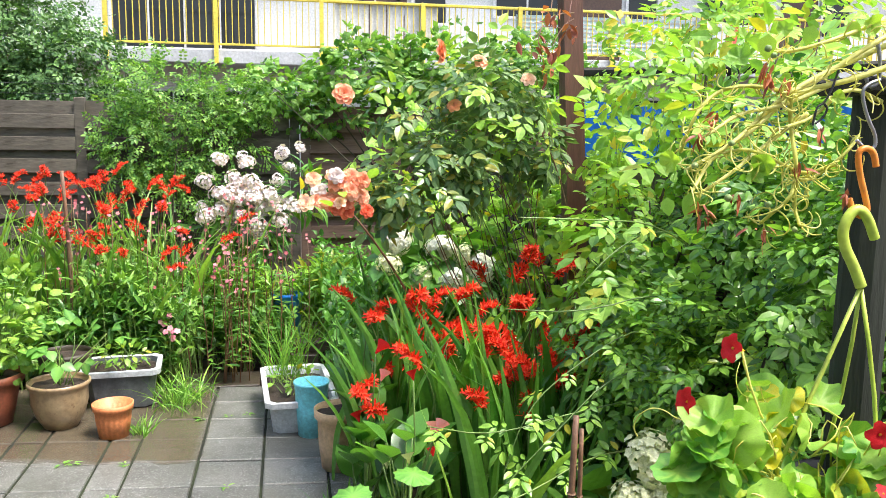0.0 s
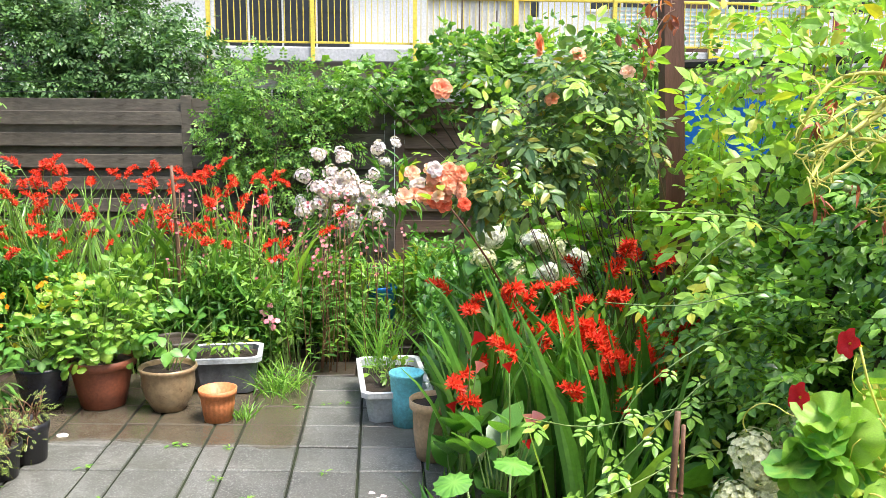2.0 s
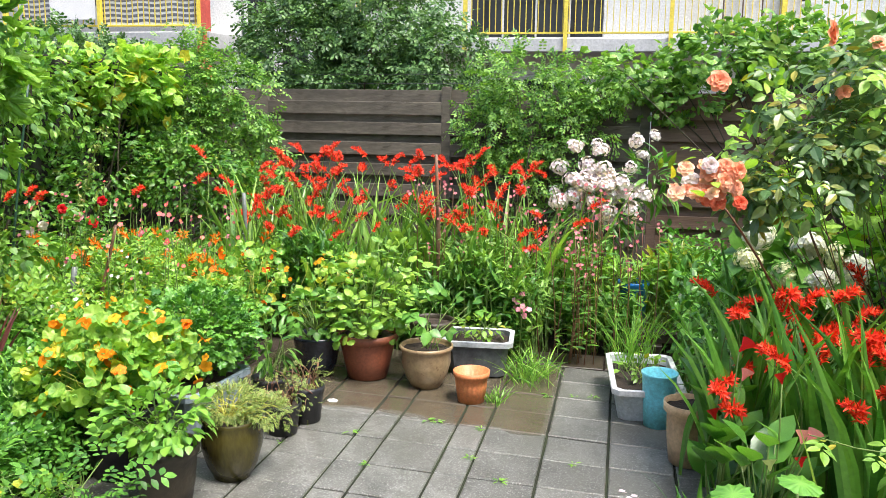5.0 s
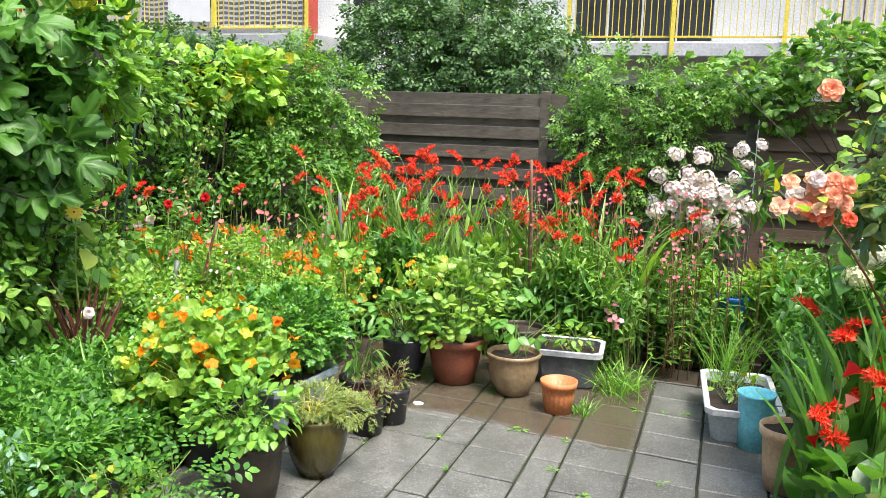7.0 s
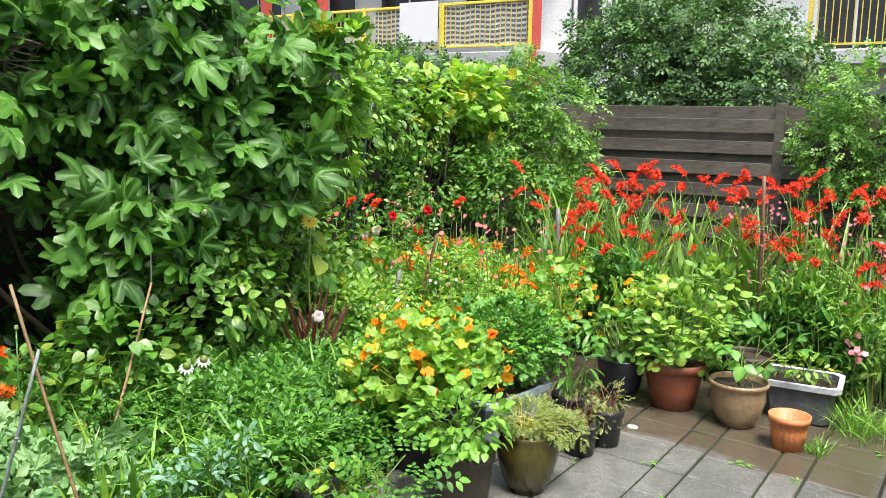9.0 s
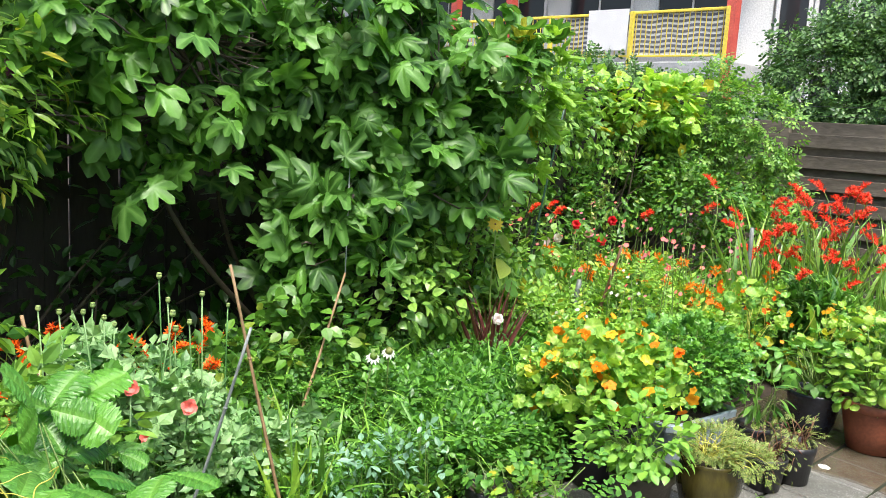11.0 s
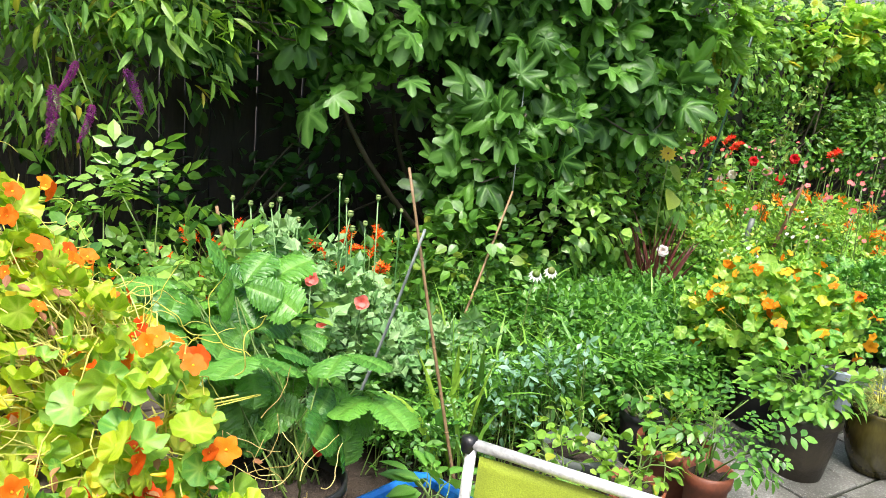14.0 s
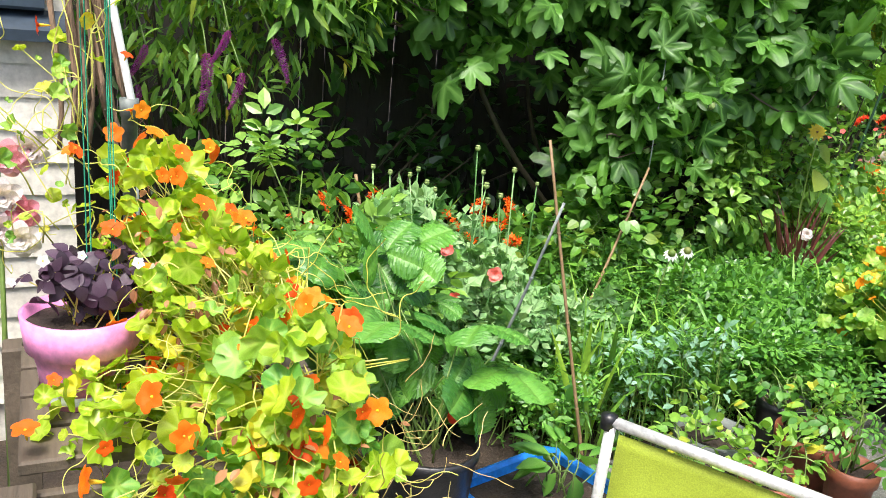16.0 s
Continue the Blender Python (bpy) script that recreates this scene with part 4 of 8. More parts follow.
# ---- pots ----
def pot(name, label, category, at, prof, mat, soil=0.85, sides=32, wob=None, group="pots on the paving", smooth=True, rim=None):
    """prof: (radius, height) up the outside; a wall 6 to 12 mm thick; soil at a part of the height."""
    x, y = at
    z = gz(x) + 0.002
    t = thing(name, label, category, (x, y, z), group)
    H = prof[-1][1]
    th = 0.035 * prof[-1][0] + 0.004
    inner = [(max(r - th, 0.005), zz) for r, zz in prof[::-1] if zz > 0.02]
    full = [(0.004, 0.0)] + list(prof) + inner + [(0.004, 0.02)]
    part("body", Bag().lathe(full, sides, (x, y, z), wob=wob), mat, t, smooth=smooth)
    rs = np.interp(soil * H, [p[1] for p in prof], [p[0] for p in prof]) - th * 0.9
    b = Bag()
    v, f = [(x, y, z + soil * H + 0.012)], []
    for ring in (0.5, 1.0):
        for s in range(18):
            a = 2 * math.pi * s / 18
            v.append((x + rs * ring * math.cos(a), y + rs * ring * math.sin(a), z + soil * H + RNG.normal() * 0.004))
    for s in range(18):
        f += [(0, 1 + s, 1 + (s + 1) % 18), (1 + s, 19 + s, 19 + (s + 1) % 18, 1 + (s + 1) % 18)]
    part("soil", b.raw(v, f), M["soil"], t, smooth=True)
    if rim:
        part("rim", Bag().lathe([(prof[-1][0] - th, H - rim), (prof[-1][0] + rim * 0.35, H - rim), (prof[-1][0] + rim * 0.45, H - rim * 0.3), (prof[-1][0] + rim * 0.2, H + 0.003), (prof[-1][0] - th, H + 0.003)], sides, (x, y, z), wob=wob), mat, t, smooth=True)
    return t, z + soil * H


def box_tub(name, label, at, turn, w, d, h, mat, soil, rim_mat=None, taper=0.85, category="planter", rib=0):
    """A rectangular tub with sloping sides, a turned-out rim and soil."""
    x, y = at
    z = gz(x) + 0.002
    t = thing(name, label, category, (x, y, z), "planters")
    t.rotation_euler = (0, 0, radians(turn))
    o = Bag()

    def ring(s, zz, grow=0.0):
        pts, c = [], 0.035
        W, D = w / 2 * s + grow, d / 2 * s + grow
        for sx, sy, order in ((1, -1, 0), (1, 1, 1), (-1, 1, 0), (-1, -1, 1)):
            pair = [(sx * (W - c), sy * D), (sx * W, sy * (D - c))]
            for px, py in (pair if order == 0 else pair[::-1]):
                pts.append((px, py, zz))
        return pts
    rings = [ring(taper, 0), ring(1, h), ring(1, h, -0.008), ring(taper, 0.01, -0.008)]
    v = sum(rings, [])
    f = [tuple(range(8))[::-1]]
    for r in range(3):
        for k in range(8):
            a, b = r * 8 + k, r * 8 + (k + 1) % 8
            f.append((a, b, b + 8, a + 8))
    f.append(tuple(range(24, 32)))
    body = new("body", o.raw(v, f).mesh("body", mat))
    body.parent = t
    rr = [ring(1, h - 0.03, 0.0), ring(1, h - 0.028, 0.018), ring(1, h + 0.002, 0.02), ring(1, h + 0.006, 0.008), ring(1, h, -0.008)]
    v, f = sum(rr, []), []
    for r in range(4):
        for k in range(8):
            a, b = r * 8 + k, r * 8 + (k + 1) % 8
            f.append((a, b, b + 8, a + 8))
    rim = new("rim", Bag().raw(v, f).mesh("rim", rim_mat or mat))
    rim.parent = t
    for k in range(rib):
        u = -0.5 + (k + 0.5) / rib
        b = Bag().box(u * w * 0.88 - 0.006, u * w * 0.88 + 0.006, -d / 2 * (taper + 1) / 2 - 0.008, -d / 2 * (taper + 1) / 2 + 0.004, 0.02, h - 0.04, 0.002)
        r_ = new("rib", b.mesh("rib", rim_mat or mat))
        r_.parent = t
    sv = ring(taper + (1 - taper) * soil, h * soil, -0.01)
    s = new("soil", Bag().raw([(0, 0, h * soil + 0.02)] + sv, [(0, i + 1, (i + 1) % 8 + 1) for i in range(8)]).mesh("soil", M["soil"], True))
    s.parent = t
    return t, z + h * soil


def stake(name, label, a, b, r, mat, group="stakes"):
    t = thing(name, label, "stake", a, group)
    bag = Bag()
    p = bend(a, b, 0.0, 9, 0.015)
    bag.tube(p, r, r * 0.75, 7)
    part("cane", bag, mat, t, smooth=True)
    for i in (2, 4, 6):
        part("knot", Bag().lathe([(r * 0.9, -0.004), (r * 1.2, 0), (r * 0.9, 0.004)], 7, tuple(p[i])), mat, t)
    return t

# ---- plants ----
def crocosmia_spike(name, mats, n=8, arc=0.16, stem=0.5, size=0.036):
    """An arching stalk with a one-sided row of funnel flowers; origin at the stalk's foot."""
    b = Bag()
    u = np.linspace(0, 1, 9)
    P = np.stack([arc * u ** 2.5, 0 * u, stem * (u - 0.18 * u ** 4)], 1)
    b.tube(P, 0.004, 0.002, 4, 0)
    pet = oval(0.26, 2, 0.15, -0.35, 0.5)
    for i in range(n):
        s = 0.74 + 0.30 * i / n
        p = np.array([np.interp(s, u, P[:, 0]), 0, np.interp(s, u, P[:, 2])]) if s <= 1 else P[-1] + np.array([arc * (s - 1) * 2.2, 0, -0.02 * (s - 1)])
        side = 1 if i % 2 else -1
        d = np.array([0.45, side * 0.62, 0.62]) + RNG.normal(size=3) * 0.2
        d /= np.linalg.norm(d)
        sz = size * RNG.uniform(0.8, 1.1) * (1.0 if s < 0.95 else 0.6)
        b.tube([p, p + d * sz * 0.7], 0.002, 0.005, 4, 1)
        a0 = np.cross(d, [0.2, 0.1, 1])
        a0 /= np.linalg.norm(a0)
        b0 = np.cross(d, a0)
        for k in range(6):
            a = k * math.pi / 3
            o = a0 * math.cos(a) + b0 * math.sin(a)
            b.add(pet, p + d * sz * 0.6, d * 0.9 + o * RNG.uniform(0.25, 0.75), d * 0.8 - o, sz * RNG.uniform(0.8, 1.15), 1)
    return b.mesh(name, mats, True)


def crocosmia(name, label, at, n_leaf, n_spike, L, spread, spikes, mat, hi=(0.75, 1.1), group="", face=None, foot=0.35, width=0.03, lean=0.5):
    x, y = at
    t = thing(name, label, "crocosmia", (x, y, gz(x) - 0.02), group)
    for _ in range(n_leaf):
        part("leaf", blades(Bag(), (x, y, gz(x) - 0.02), 1, L, width, spread, lean, 0.5), mat, t)
    for i in range(n_spike):
        a = RNG.uniform(0, 2 * math.pi) if face is None else RNG.normal(face, 1.6)
        px, py = x + RNG.normal() * spread * 1.2, y + RNG.normal() * spread * 1.1 - 0.6 * spread
        h = RNG.uniform(*hi)
        foot_z = gz(x) + h - 0.5
        ob = new("flower_spike", spikes[i % len(spikes)])
        ob.parent = t
        ob.matrix_local = Matrix.Translation((px - x, py - y, foot_z - gz(x) + 0.02)) @ Euler((RNG.normal() * 0.15, RNG.normal() * 0.15, a)).to_matrix().to_4x4()
        b2 = Bag().tube(bend((px * 0.4 + x * 0.6, py * 0.4 + y * 0.6, gz(x) - 0.02), (px, py, foot_z + 0.01), 0.0, 4, 0.01), 0.005, 0.004, 4)
        part("stalk", b2, M["stem"], t)
    return t


def shrub(name, label, category, base, blobs, n, T, size, mat, n_twig=12, wood="twig", group="", r0=0.014, up=0.5, out=0.7, droop=0.2, shell=0.4, holes=-0.25, rough=0.5, freq=2.5, kind="", jitter=0.5, T2=None):
    t = thing(name, label, category, base, group, kind)
    P, D = cloud(blobs, n, shell, rough, holes, freq, RNG.uniform(0, 50))
    b = Bag()
    leaves(b, P, D, T, size, up, out, droop, jitter)
    tagged(part("foliage", b, M[mat], t), kind="stuff")
    if n_twig:
        for p in P[RNG.choice(len(P), n_twig)]:
            a = np.array(base) + np.append(RNG.normal(size=2) * 0.06, 0)
            rod("branch", t, bend(a, p, 0.05, 7, 0.07), r0 * RNG.uniform(0.6, 1.1), r0 * 0.25, M[wood])
    return t, P, D


FIG_B = fig_leaf(((0, 0.64, 0.38), (0.95, 0.52, 0.36), (-0.95, 0.52, 0.36)), 0.30, cup=0.4, ripple=0.06)
FIG_C = fig_leaf(((0, 0.60, 0.28), (0.80, 0.54, 0.27), (-0.80, 0.54, 0.27), (1.55, 0.42, 0.30), (-1.55, 0.42, 0.30)), 0.25, cup=-0.15, ripple=0.07)
FIG_D = fig_leaf(((0, 0.62, 0.33), (0.80, 0.57, 0.31), (-0.80, 0.57, 0.31), (1.6, 0.46, 0.33), (-1.6, 0.46, 0.33)), 0.30, cup=0.6, ripple=0.04)

FIG_FAR = [fig_leaf(((0, 0.62, 0.32), (0.86, 0.55, 0.31), (-0.86, 0.55, 0.31), (1.70, 0.42, 0.36), (-1.70, 0.42, 0.36)), 0.28, 29, 0.2, 0.04, (0.5, 1.0)),
           fig_leaf(((0, 0.64, 0.38), (0.95, 0.52, 0.36), (-0.95, 0.52, 0.36)), 0.30, 25, 0.4, 0.06, (0.5, 1.0)),
           fig_leaf(((0, 0.62, 0.33), (0.80, 0.57, 0.31), (-0.80, 0.57, 0.31), (1.6, 0.46, 0.33), (-1.6, 0.46, 0.33)), 0.30, 29, -0.15, 0.07, (0.5, 1.0))]


def fig_tree():
    base = (-3.75, -0.9, gz(-3.75) - 0.03)
    t = thing("fig_tree", "large fig tree with broad lobed glossy green leaves", "tree", base)
    blobs = [(-3.7, -1.7, 1.78, 0.5, 0.65, 0.5), (-3.75, -2.35, 2.05, 0.45, 0.5, 0.42), (-3.6, -0.9, 1.95, 0.6, 0.7, 0.7), (-3.35, -0.75, 1.7, 0.4, 0.5, 0.55), (-3.25, -0.45, 1.4, 0.3, 0.35, 0.3),
             (-3.3, -1.15, 1.2, 0.3, 0.3, 0.35), (-3.6, -2.4, 1.6, 0.3, 0.32, 0.22), (-3.55, -2.0, 1.4, 0.25, 0.25, 0.2), (-3.6, -2.75, 1.6, 0.2, 0.2, 0.2), (-3.15, -0.22, 1.93, 0.22, 0.28, 0.28), (-3.85, 0.0, 1.75, 0.4, 0.4, 0.5), (-3.45, -1.2, 0.85, 0.22, 0.22, 0.22)]
    crown = [q for q in blobs if q[1] > -1.8]
    w = Bag()
    P, D = cloud(blobs, 2800, 0.3, 0.7, -0.05, 3.2, 3.0)
    limbs = []
    for i in range(9):
        c = np.array(crown[i % len(crown)][:3]) + RNG.normal(size=3) * 0.12
        p = bend(base, c, -0.05, 12, 0.2)
        rod("limb", t, p, 0.017, 0.007, M["twig"], 8)
        limbs.append(p)
    pts = np.concatenate(limbs)
    for p in P[::11]:
        k = np.argmin(np.linalg.norm(pts - p, axis=1) + np.where(pts[:, 2] < 0.5, 1, 0))
        w.tube(bend(pts[k], p, -0.05, 6, 0.06), 0.006, 0.003, 5)
    tagged(part("twig_wood", w, M["bark"], t, "grey branching fig wood", smooth=True), kind="stuff")
    Y = D * 0.4 + unit(len(P)) * 1.0 + np.array([0.35, -0.25, 0.0])
    Z = np.array([0.5, -0.32, 0.8]) + D * 0.35 + unit(len(P)) * 0.8
    size = RNG.uniform(0.11, 0.23, len(P))
    near = np.argsort(-(P[:, 0] * 0.8 - abs(P[:, 1] + 1.2) * 0.4))[:290]
    rest = np.setdiff1d(np.arange(len(P)), near)
    me = [Bag().add(tp, (0, 0, 0), (0, 1, 0), (0, 0, 1), 1.0).mesh("leaf", M["figleaf"], True) for tp in (T_FIG, FIG_B, FIG_C, FIG_B, FIG_D)]
    pieces("leaf", t, me, P[near], Y[near], Z[near], size[near])
    b = Bag()
    for k, tp in enumerate(FIG_FAR):
        r = rest[k::len(FIG_FAR)]
        b.add(tp, P[r], Y[r], Z[r], size[r])
    tagged(part("foliage", b, M["figleaf"], t, smooth=True), kind="stuff")
    fb = Bag().lathe([(0.001, 0), (0.35, 0.25), (0.5, 0.65), (0.3, 0.95), (0.001, 1.05)], 10).mesh("fig", M["seedpod"], True)
    sel = RNG.choice(near, 26)
    pieces("fig", t, fb, P[sel] + [0, 0, -0.04], np.tile([1.0, 0.2, 0], (26, 1)), np.tile([0, 0, -1.0], (26, 1)) + unit(26) * 0.3, RNG.uniform(0.03, 0.045, 26))


def smooth_path(pts, n=22):
    """A rounded line through the points."""
    p = np.array(pts)
    for _ in range(2):
        q = np.repeat(p, 2, 0)[1:-1]
        a, b = q[0::2], q[1::2]
        p = np.concatenate([p[:1], np.stack([a * 0.75 + b * 0.25, a * 0.25 + b * 0.75], 1).reshape(-1, 3), p[-1:]])
    return p


def nasturtium(name, label, at, blobs, n_leaf, n_fl, cols, leaf="nastleaf", size=0.075, fsize=0.06, stems=60, base=None, face=(0.3, -0.8, 0.5), near=120, stem_mat="palestem", group="", tangle=0, thick=0.0022):
    base = base or (at[0], at[1], at[2])
    t = thing(name, label, "nasturtium", base, group)
    P, D = cloud(blobs, n_leaf, 0.55, 0.4, -0.35, 5.0, RNG.uniform(0, 40))
    Y = D * 0.5 + unit(len(P)) * 0.5
    Z = np.array(face) * 0.9 + np.array([0, 0, 0.5]) + D * 0.6 + unit(len(P)) * 0.85
    S = size * RNG.uniform(0.35, 1.45, len(P))
    me = [Bag().add(tp, (0, 0, 0), (0, 1, 0), (0, 0, 1), 1.0).mesh("leaf", M[leaf], True) for tp in (T_ROUND, T_CRUMP, T_ROUNDB)]
    if leaf == "nastlime":
        me += [Bag().add(tp, (0, 0, 0), (0, 1, 0), (0, 0, 1), 1.0).mesh("leaf", M[k], True) for tp, k in ((T_CRUMP, "nastleaf"), (T_ROUND, "nastleaf"), (T_CRUMP, "limeleaf"))]
    order = np.argsort(-(P @ np.array(face)))
    k = order[:near]
    pieces("leaf", t, me, P[k], Y[k], Z[k], S[k])
    r = order[near:]
    if len(r):
        tagged(part("foliage", Bag().add(T_ROUND, P[r[::2]], Y[r[::2]], Z[r[::2]], S[r[::2]]).add(T_CRUMP, P[r[1::2]], Y[r[1::2]], Z[r[1::2]], S[r[1::2]]), M[leaf], t, smooth=True), kind="stuff")
    st = Bag()
    for p in P[RNG.choice(len(P), min(stems, len(P)), replace=False)]:
        c = np.array(base) * 0.45 + p * 0.55 + RNG.normal(size=3) * 0.03
        c[2] = min(c[2], p[2] - 0.02)
        st.tube(bend(c, p, 0.02, 5, 0.03), 0.0018, 0.0012, 4)
    for _ in range(tangle):
        q = P[RNG.integers(len(P))] + RNG.normal(size=3) * 0.05
        pts = [q]
        d = unit(1)[0]
        for _ in range(9):
            d = d * 0.7 + unit(1)[0] * 0.6 + np.array([0, 0, -0.05])
            d /= np.linalg.norm(d)
            pts.append(pts[-1] + d * 0.021)
        st.tube(smooth_path(pts), thick, thick * 0.6, 5)
    if st.c:
        tagged(part("stem_tangle", st, M[stem_mat], t, smooth=True), kind="stuff")
    if n_fl:
        Pf, Df = cloud(blobs, n_fl * 2, 0.9, 0.3, -0.6, 4.0, RNG.uniform(0, 40))
        up = np.argsort(-(Pf[:, 2] + 0.25 * Pf[:, 0] + RNG.normal(size=len(Pf)) * 0.1))[:n_fl]
        Pf, Df = Pf[up], Df[up]
        sel = np.argsort(-((Pf - np.array(base)) @ np.array(face) + RNG.normal(size=len(Pf)) * 0.08))
        Pf, Df = Pf[sel] + Df[sel] * 0.03, Df[sel]
        for i, c in enumerate(cols):
            out_flowers(t, Pf[i::len(cols)], Df[i::len(cols)], F_NAST[c], fsize, face, spread=0.35, turn=1.3)
    return t


def upright(name, label, category, spots, h, stem_mat, fl_mesh=None, fsize=0.03, n_leaf=8, T=T_LANCE, lsize=0.06, leaf="midleaf", lean=0.1, heads=1, group="", face=(0, -0.8, 0.5), hspread=0.25, fl_name="flower"):
    """Stemmed flowers: a stalk from each spot with leaves along it and heads at the top."""
    spots = np.array(spots, float)
    c = spots.mean(0)
    t = thing(name, label, category, (c[0], c[1], gz(c[0]) - 0.02), group)
    st, lf = Bag(), Bag()
    FP = []
    for x, y in spots:
        hh = h * RNG.uniform(1 - hspread, 1 + hspread)
        top = np.array([x + RNG.normal() * lean, y + RNG.normal() * lean, gz(x) + hh])
        p = bend((x, y, gz(x) - 0.02), top, 0, 6, 0.02)
        st.tube(p, 0.004, 0.002, 4)
        k = n_leaf
        if k:
            u = RNG.uniform(0.12, 0.92, k)
            q = np.stack([np.interp(u, np.linspace(0, 1, 6), p[:, i]) for i in range(3)], 1)
            a = RNG.uniform(0, 2 * np.pi, k)
            D = np.stack([np.cos(a), np.sin(a), np.full(k, 0.35)], 1)
            lf.add(T, q, D + unit(k) * 0.25, np.array([0, 0, 1.0]) + unit(k) * 0.3, lsize * RNG.uniform(0.6, 1.3, k))
        for _ in range(heads):
            FP.append(top + (RNG.normal(size=3) * 0.035 if heads > 1 else 0))
    tagged(part("stem_growth", st, M[stem_mat], t, smooth=True), kind="stuff")
    if lf.c:
        tagged(part("foliage", lf, M[leaf], t), kind="stuff")
    if fl_mesh is not None:
        FP = np.array(FP)
        out_flowers(t, FP, np.zeros_like(FP), fl_mesh, fsize, face, fl_name)
    return t


def scatter(x0, x1, y0, y1, n):
    return np.stack([RNG.uniform(x0, x1, n), RNG.uniform(y0, y1, n)], 1)


def ground_cover(name, label, category, x0, x1, y0, y1, n, h, T, size, mat, group="", lo=0.0, dens=0.0):
    """A knee-high or lower sea of small leaves over a stretch of bed."""
    t = thing(name, label, category, ((x0 + x1) / 2, (y0 + y1) / 2, gz((x0 + x1) / 2) - 0.02), group, "stuff")
    p = scatter(x0, x1, y0, y1, int(n * 1.5))
    d = np.array([noise.noise(Vector((a, b_, 0)) * 1.7) for a, b_ in p])
    hh = h * (0.75 + 0.7 * d)
    fine = np.array([noise.noise(Vector((a, b_, 3)) * 6.0) for a, b_ in p])
    keep = fine > -0.45
    p, hh = p[keep][:n], hh[keep][:n]
    k = len(p)
    z = gza(p[:, 0]) + lo + (hh - lo) * RNG.random(k) ** 0.6
    P = np.concatenate([p, z[:, None]], 1)
    D = unit(k) * 0.6 + np.array([0, 0, 0.35])
    b = Bag()
    leaves(b, P, D, T, size, 0.9, 0.8, 0.0, 0.5)
    tagged(part("foliage", b, M[mat], t), kind="stuff")
    s = Bag()
    for q in P[RNG.choice(k, min(k, n // 14), replace=False)]:
        s.tube([(q[0] + RNG.normal() * 0.03, q[1] + RNG.normal() * 0.03, gz(q[0]) - 0.02), q], 0.003, 0.0015, 3)
    tagged(part("stem_growth", s, M["stem"], t), kind="stuff")
    return t


def tuft(name, label, category, at, n, L, w, mat, spread=0.05, lean=0.5, bow=0.5, group="", z=None, single=False):
    x, y = at
    z = gz(x) - 0.01 if z is None else z
    t = thing(name, label, category, (x, y, z), group)
    if single:
        for _ in range(n):
            part("leaf", blades(Bag(), (x, y, z), 1, L, w, spread, lean, bow, segs=5), M[mat], t)
    else:
        tagged(part("foliage", blades(Bag(), (x, y, z), n, L, w, spread, lean, bow, segs=4), M[mat], t), kind="stuff")
    return t


def potted(name, label, category, at, zs, blobs, n, T, size, mat, stems=14, stem_mat="stem", near=0, **kw):
    """A leafy plant in a pot: each leaf stalk runs back to the soil."""
    x, y = at
    t = thing(name, label, category, (x, y, zs), "potted plants")
    P, D = cloud(blobs, n, kw.get("shell", 0.4), 0.4, kw.get("holes", -0.4), 6.0, RNG.uniform(0, 50))
    if near:
        me = Bag().add(T, (0, 0, 0), (0, 1, 0), (0, 0, 1), 1.0).mesh("leaf", M[mat], T is not T_STRAW)
        k = len(P)
        pieces("leaf", t, me, P, D * 0.8 + unit(k) * 0.3 + [0, 0, -0.1], D * 0.4 + unit(k) * 0.25 + [0, 0, 1.0], size * RNG.uniform(0.7, 1.25, k))
    else:
        tagged(part("foliage", leaves(Bag(), P, D, T, size, 0.8, 0.8, 0.1, 0.4), M[mat], t, smooth=True), kind="stuff")
    s = Bag()
    for p in P[RNG.choice(len(P), min(stems, len(P)), replace=False)]:
        s.tube(bend((x + RNG.normal() * 0.03, y + RNG.normal() * 0.03, zs - 0.01), p, 0.02, 5, 0.02), 0.0035, 0.002, 4)
    tagged(part("stem_growth", s, M[stem_mat], t, smooth=True), kind="stuff")
    return t, P, D


def head_mesh(name, mat, n=40, r=0.46, floret=0.5, eye=None, loose=0.1):
    """A rounded flower head of many florets, radius about half a unit, facing +z."""
    b = Bag()
    pet = oval(0.95, 1, 0.1, -0.05, 0.6)
    for i in range(n):
        h = 1 - 1.25 * (i + 0.5) / n
        a = i * 2.39996
        d = np.array([math.cos(a) * math.sqrt(max(0, 1 - h * h)), math.sin(a) * math.sqrt(max(0, 1 - h * h)), h])
        q = d * r * (1 - loose + 2.4 * loose * RNG.random()) * np.array([1, 1, 0.8])
        e = np.cross(d, [0.3, 0.5, 0.8])
        e /= np.linalg.norm(e)
        g = np.cross(d, e)
        for k in range(5):
            c = 2 * math.pi * k / 5 + i
            o = e * math.cos(c) + g * math.sin(c)
            b.add(pet, q, o + d * 0.25, d, floret * 0.5 * (0.8 + 0.1 * (i % 5)))
    return b.mesh(name, [M[mat]], False)


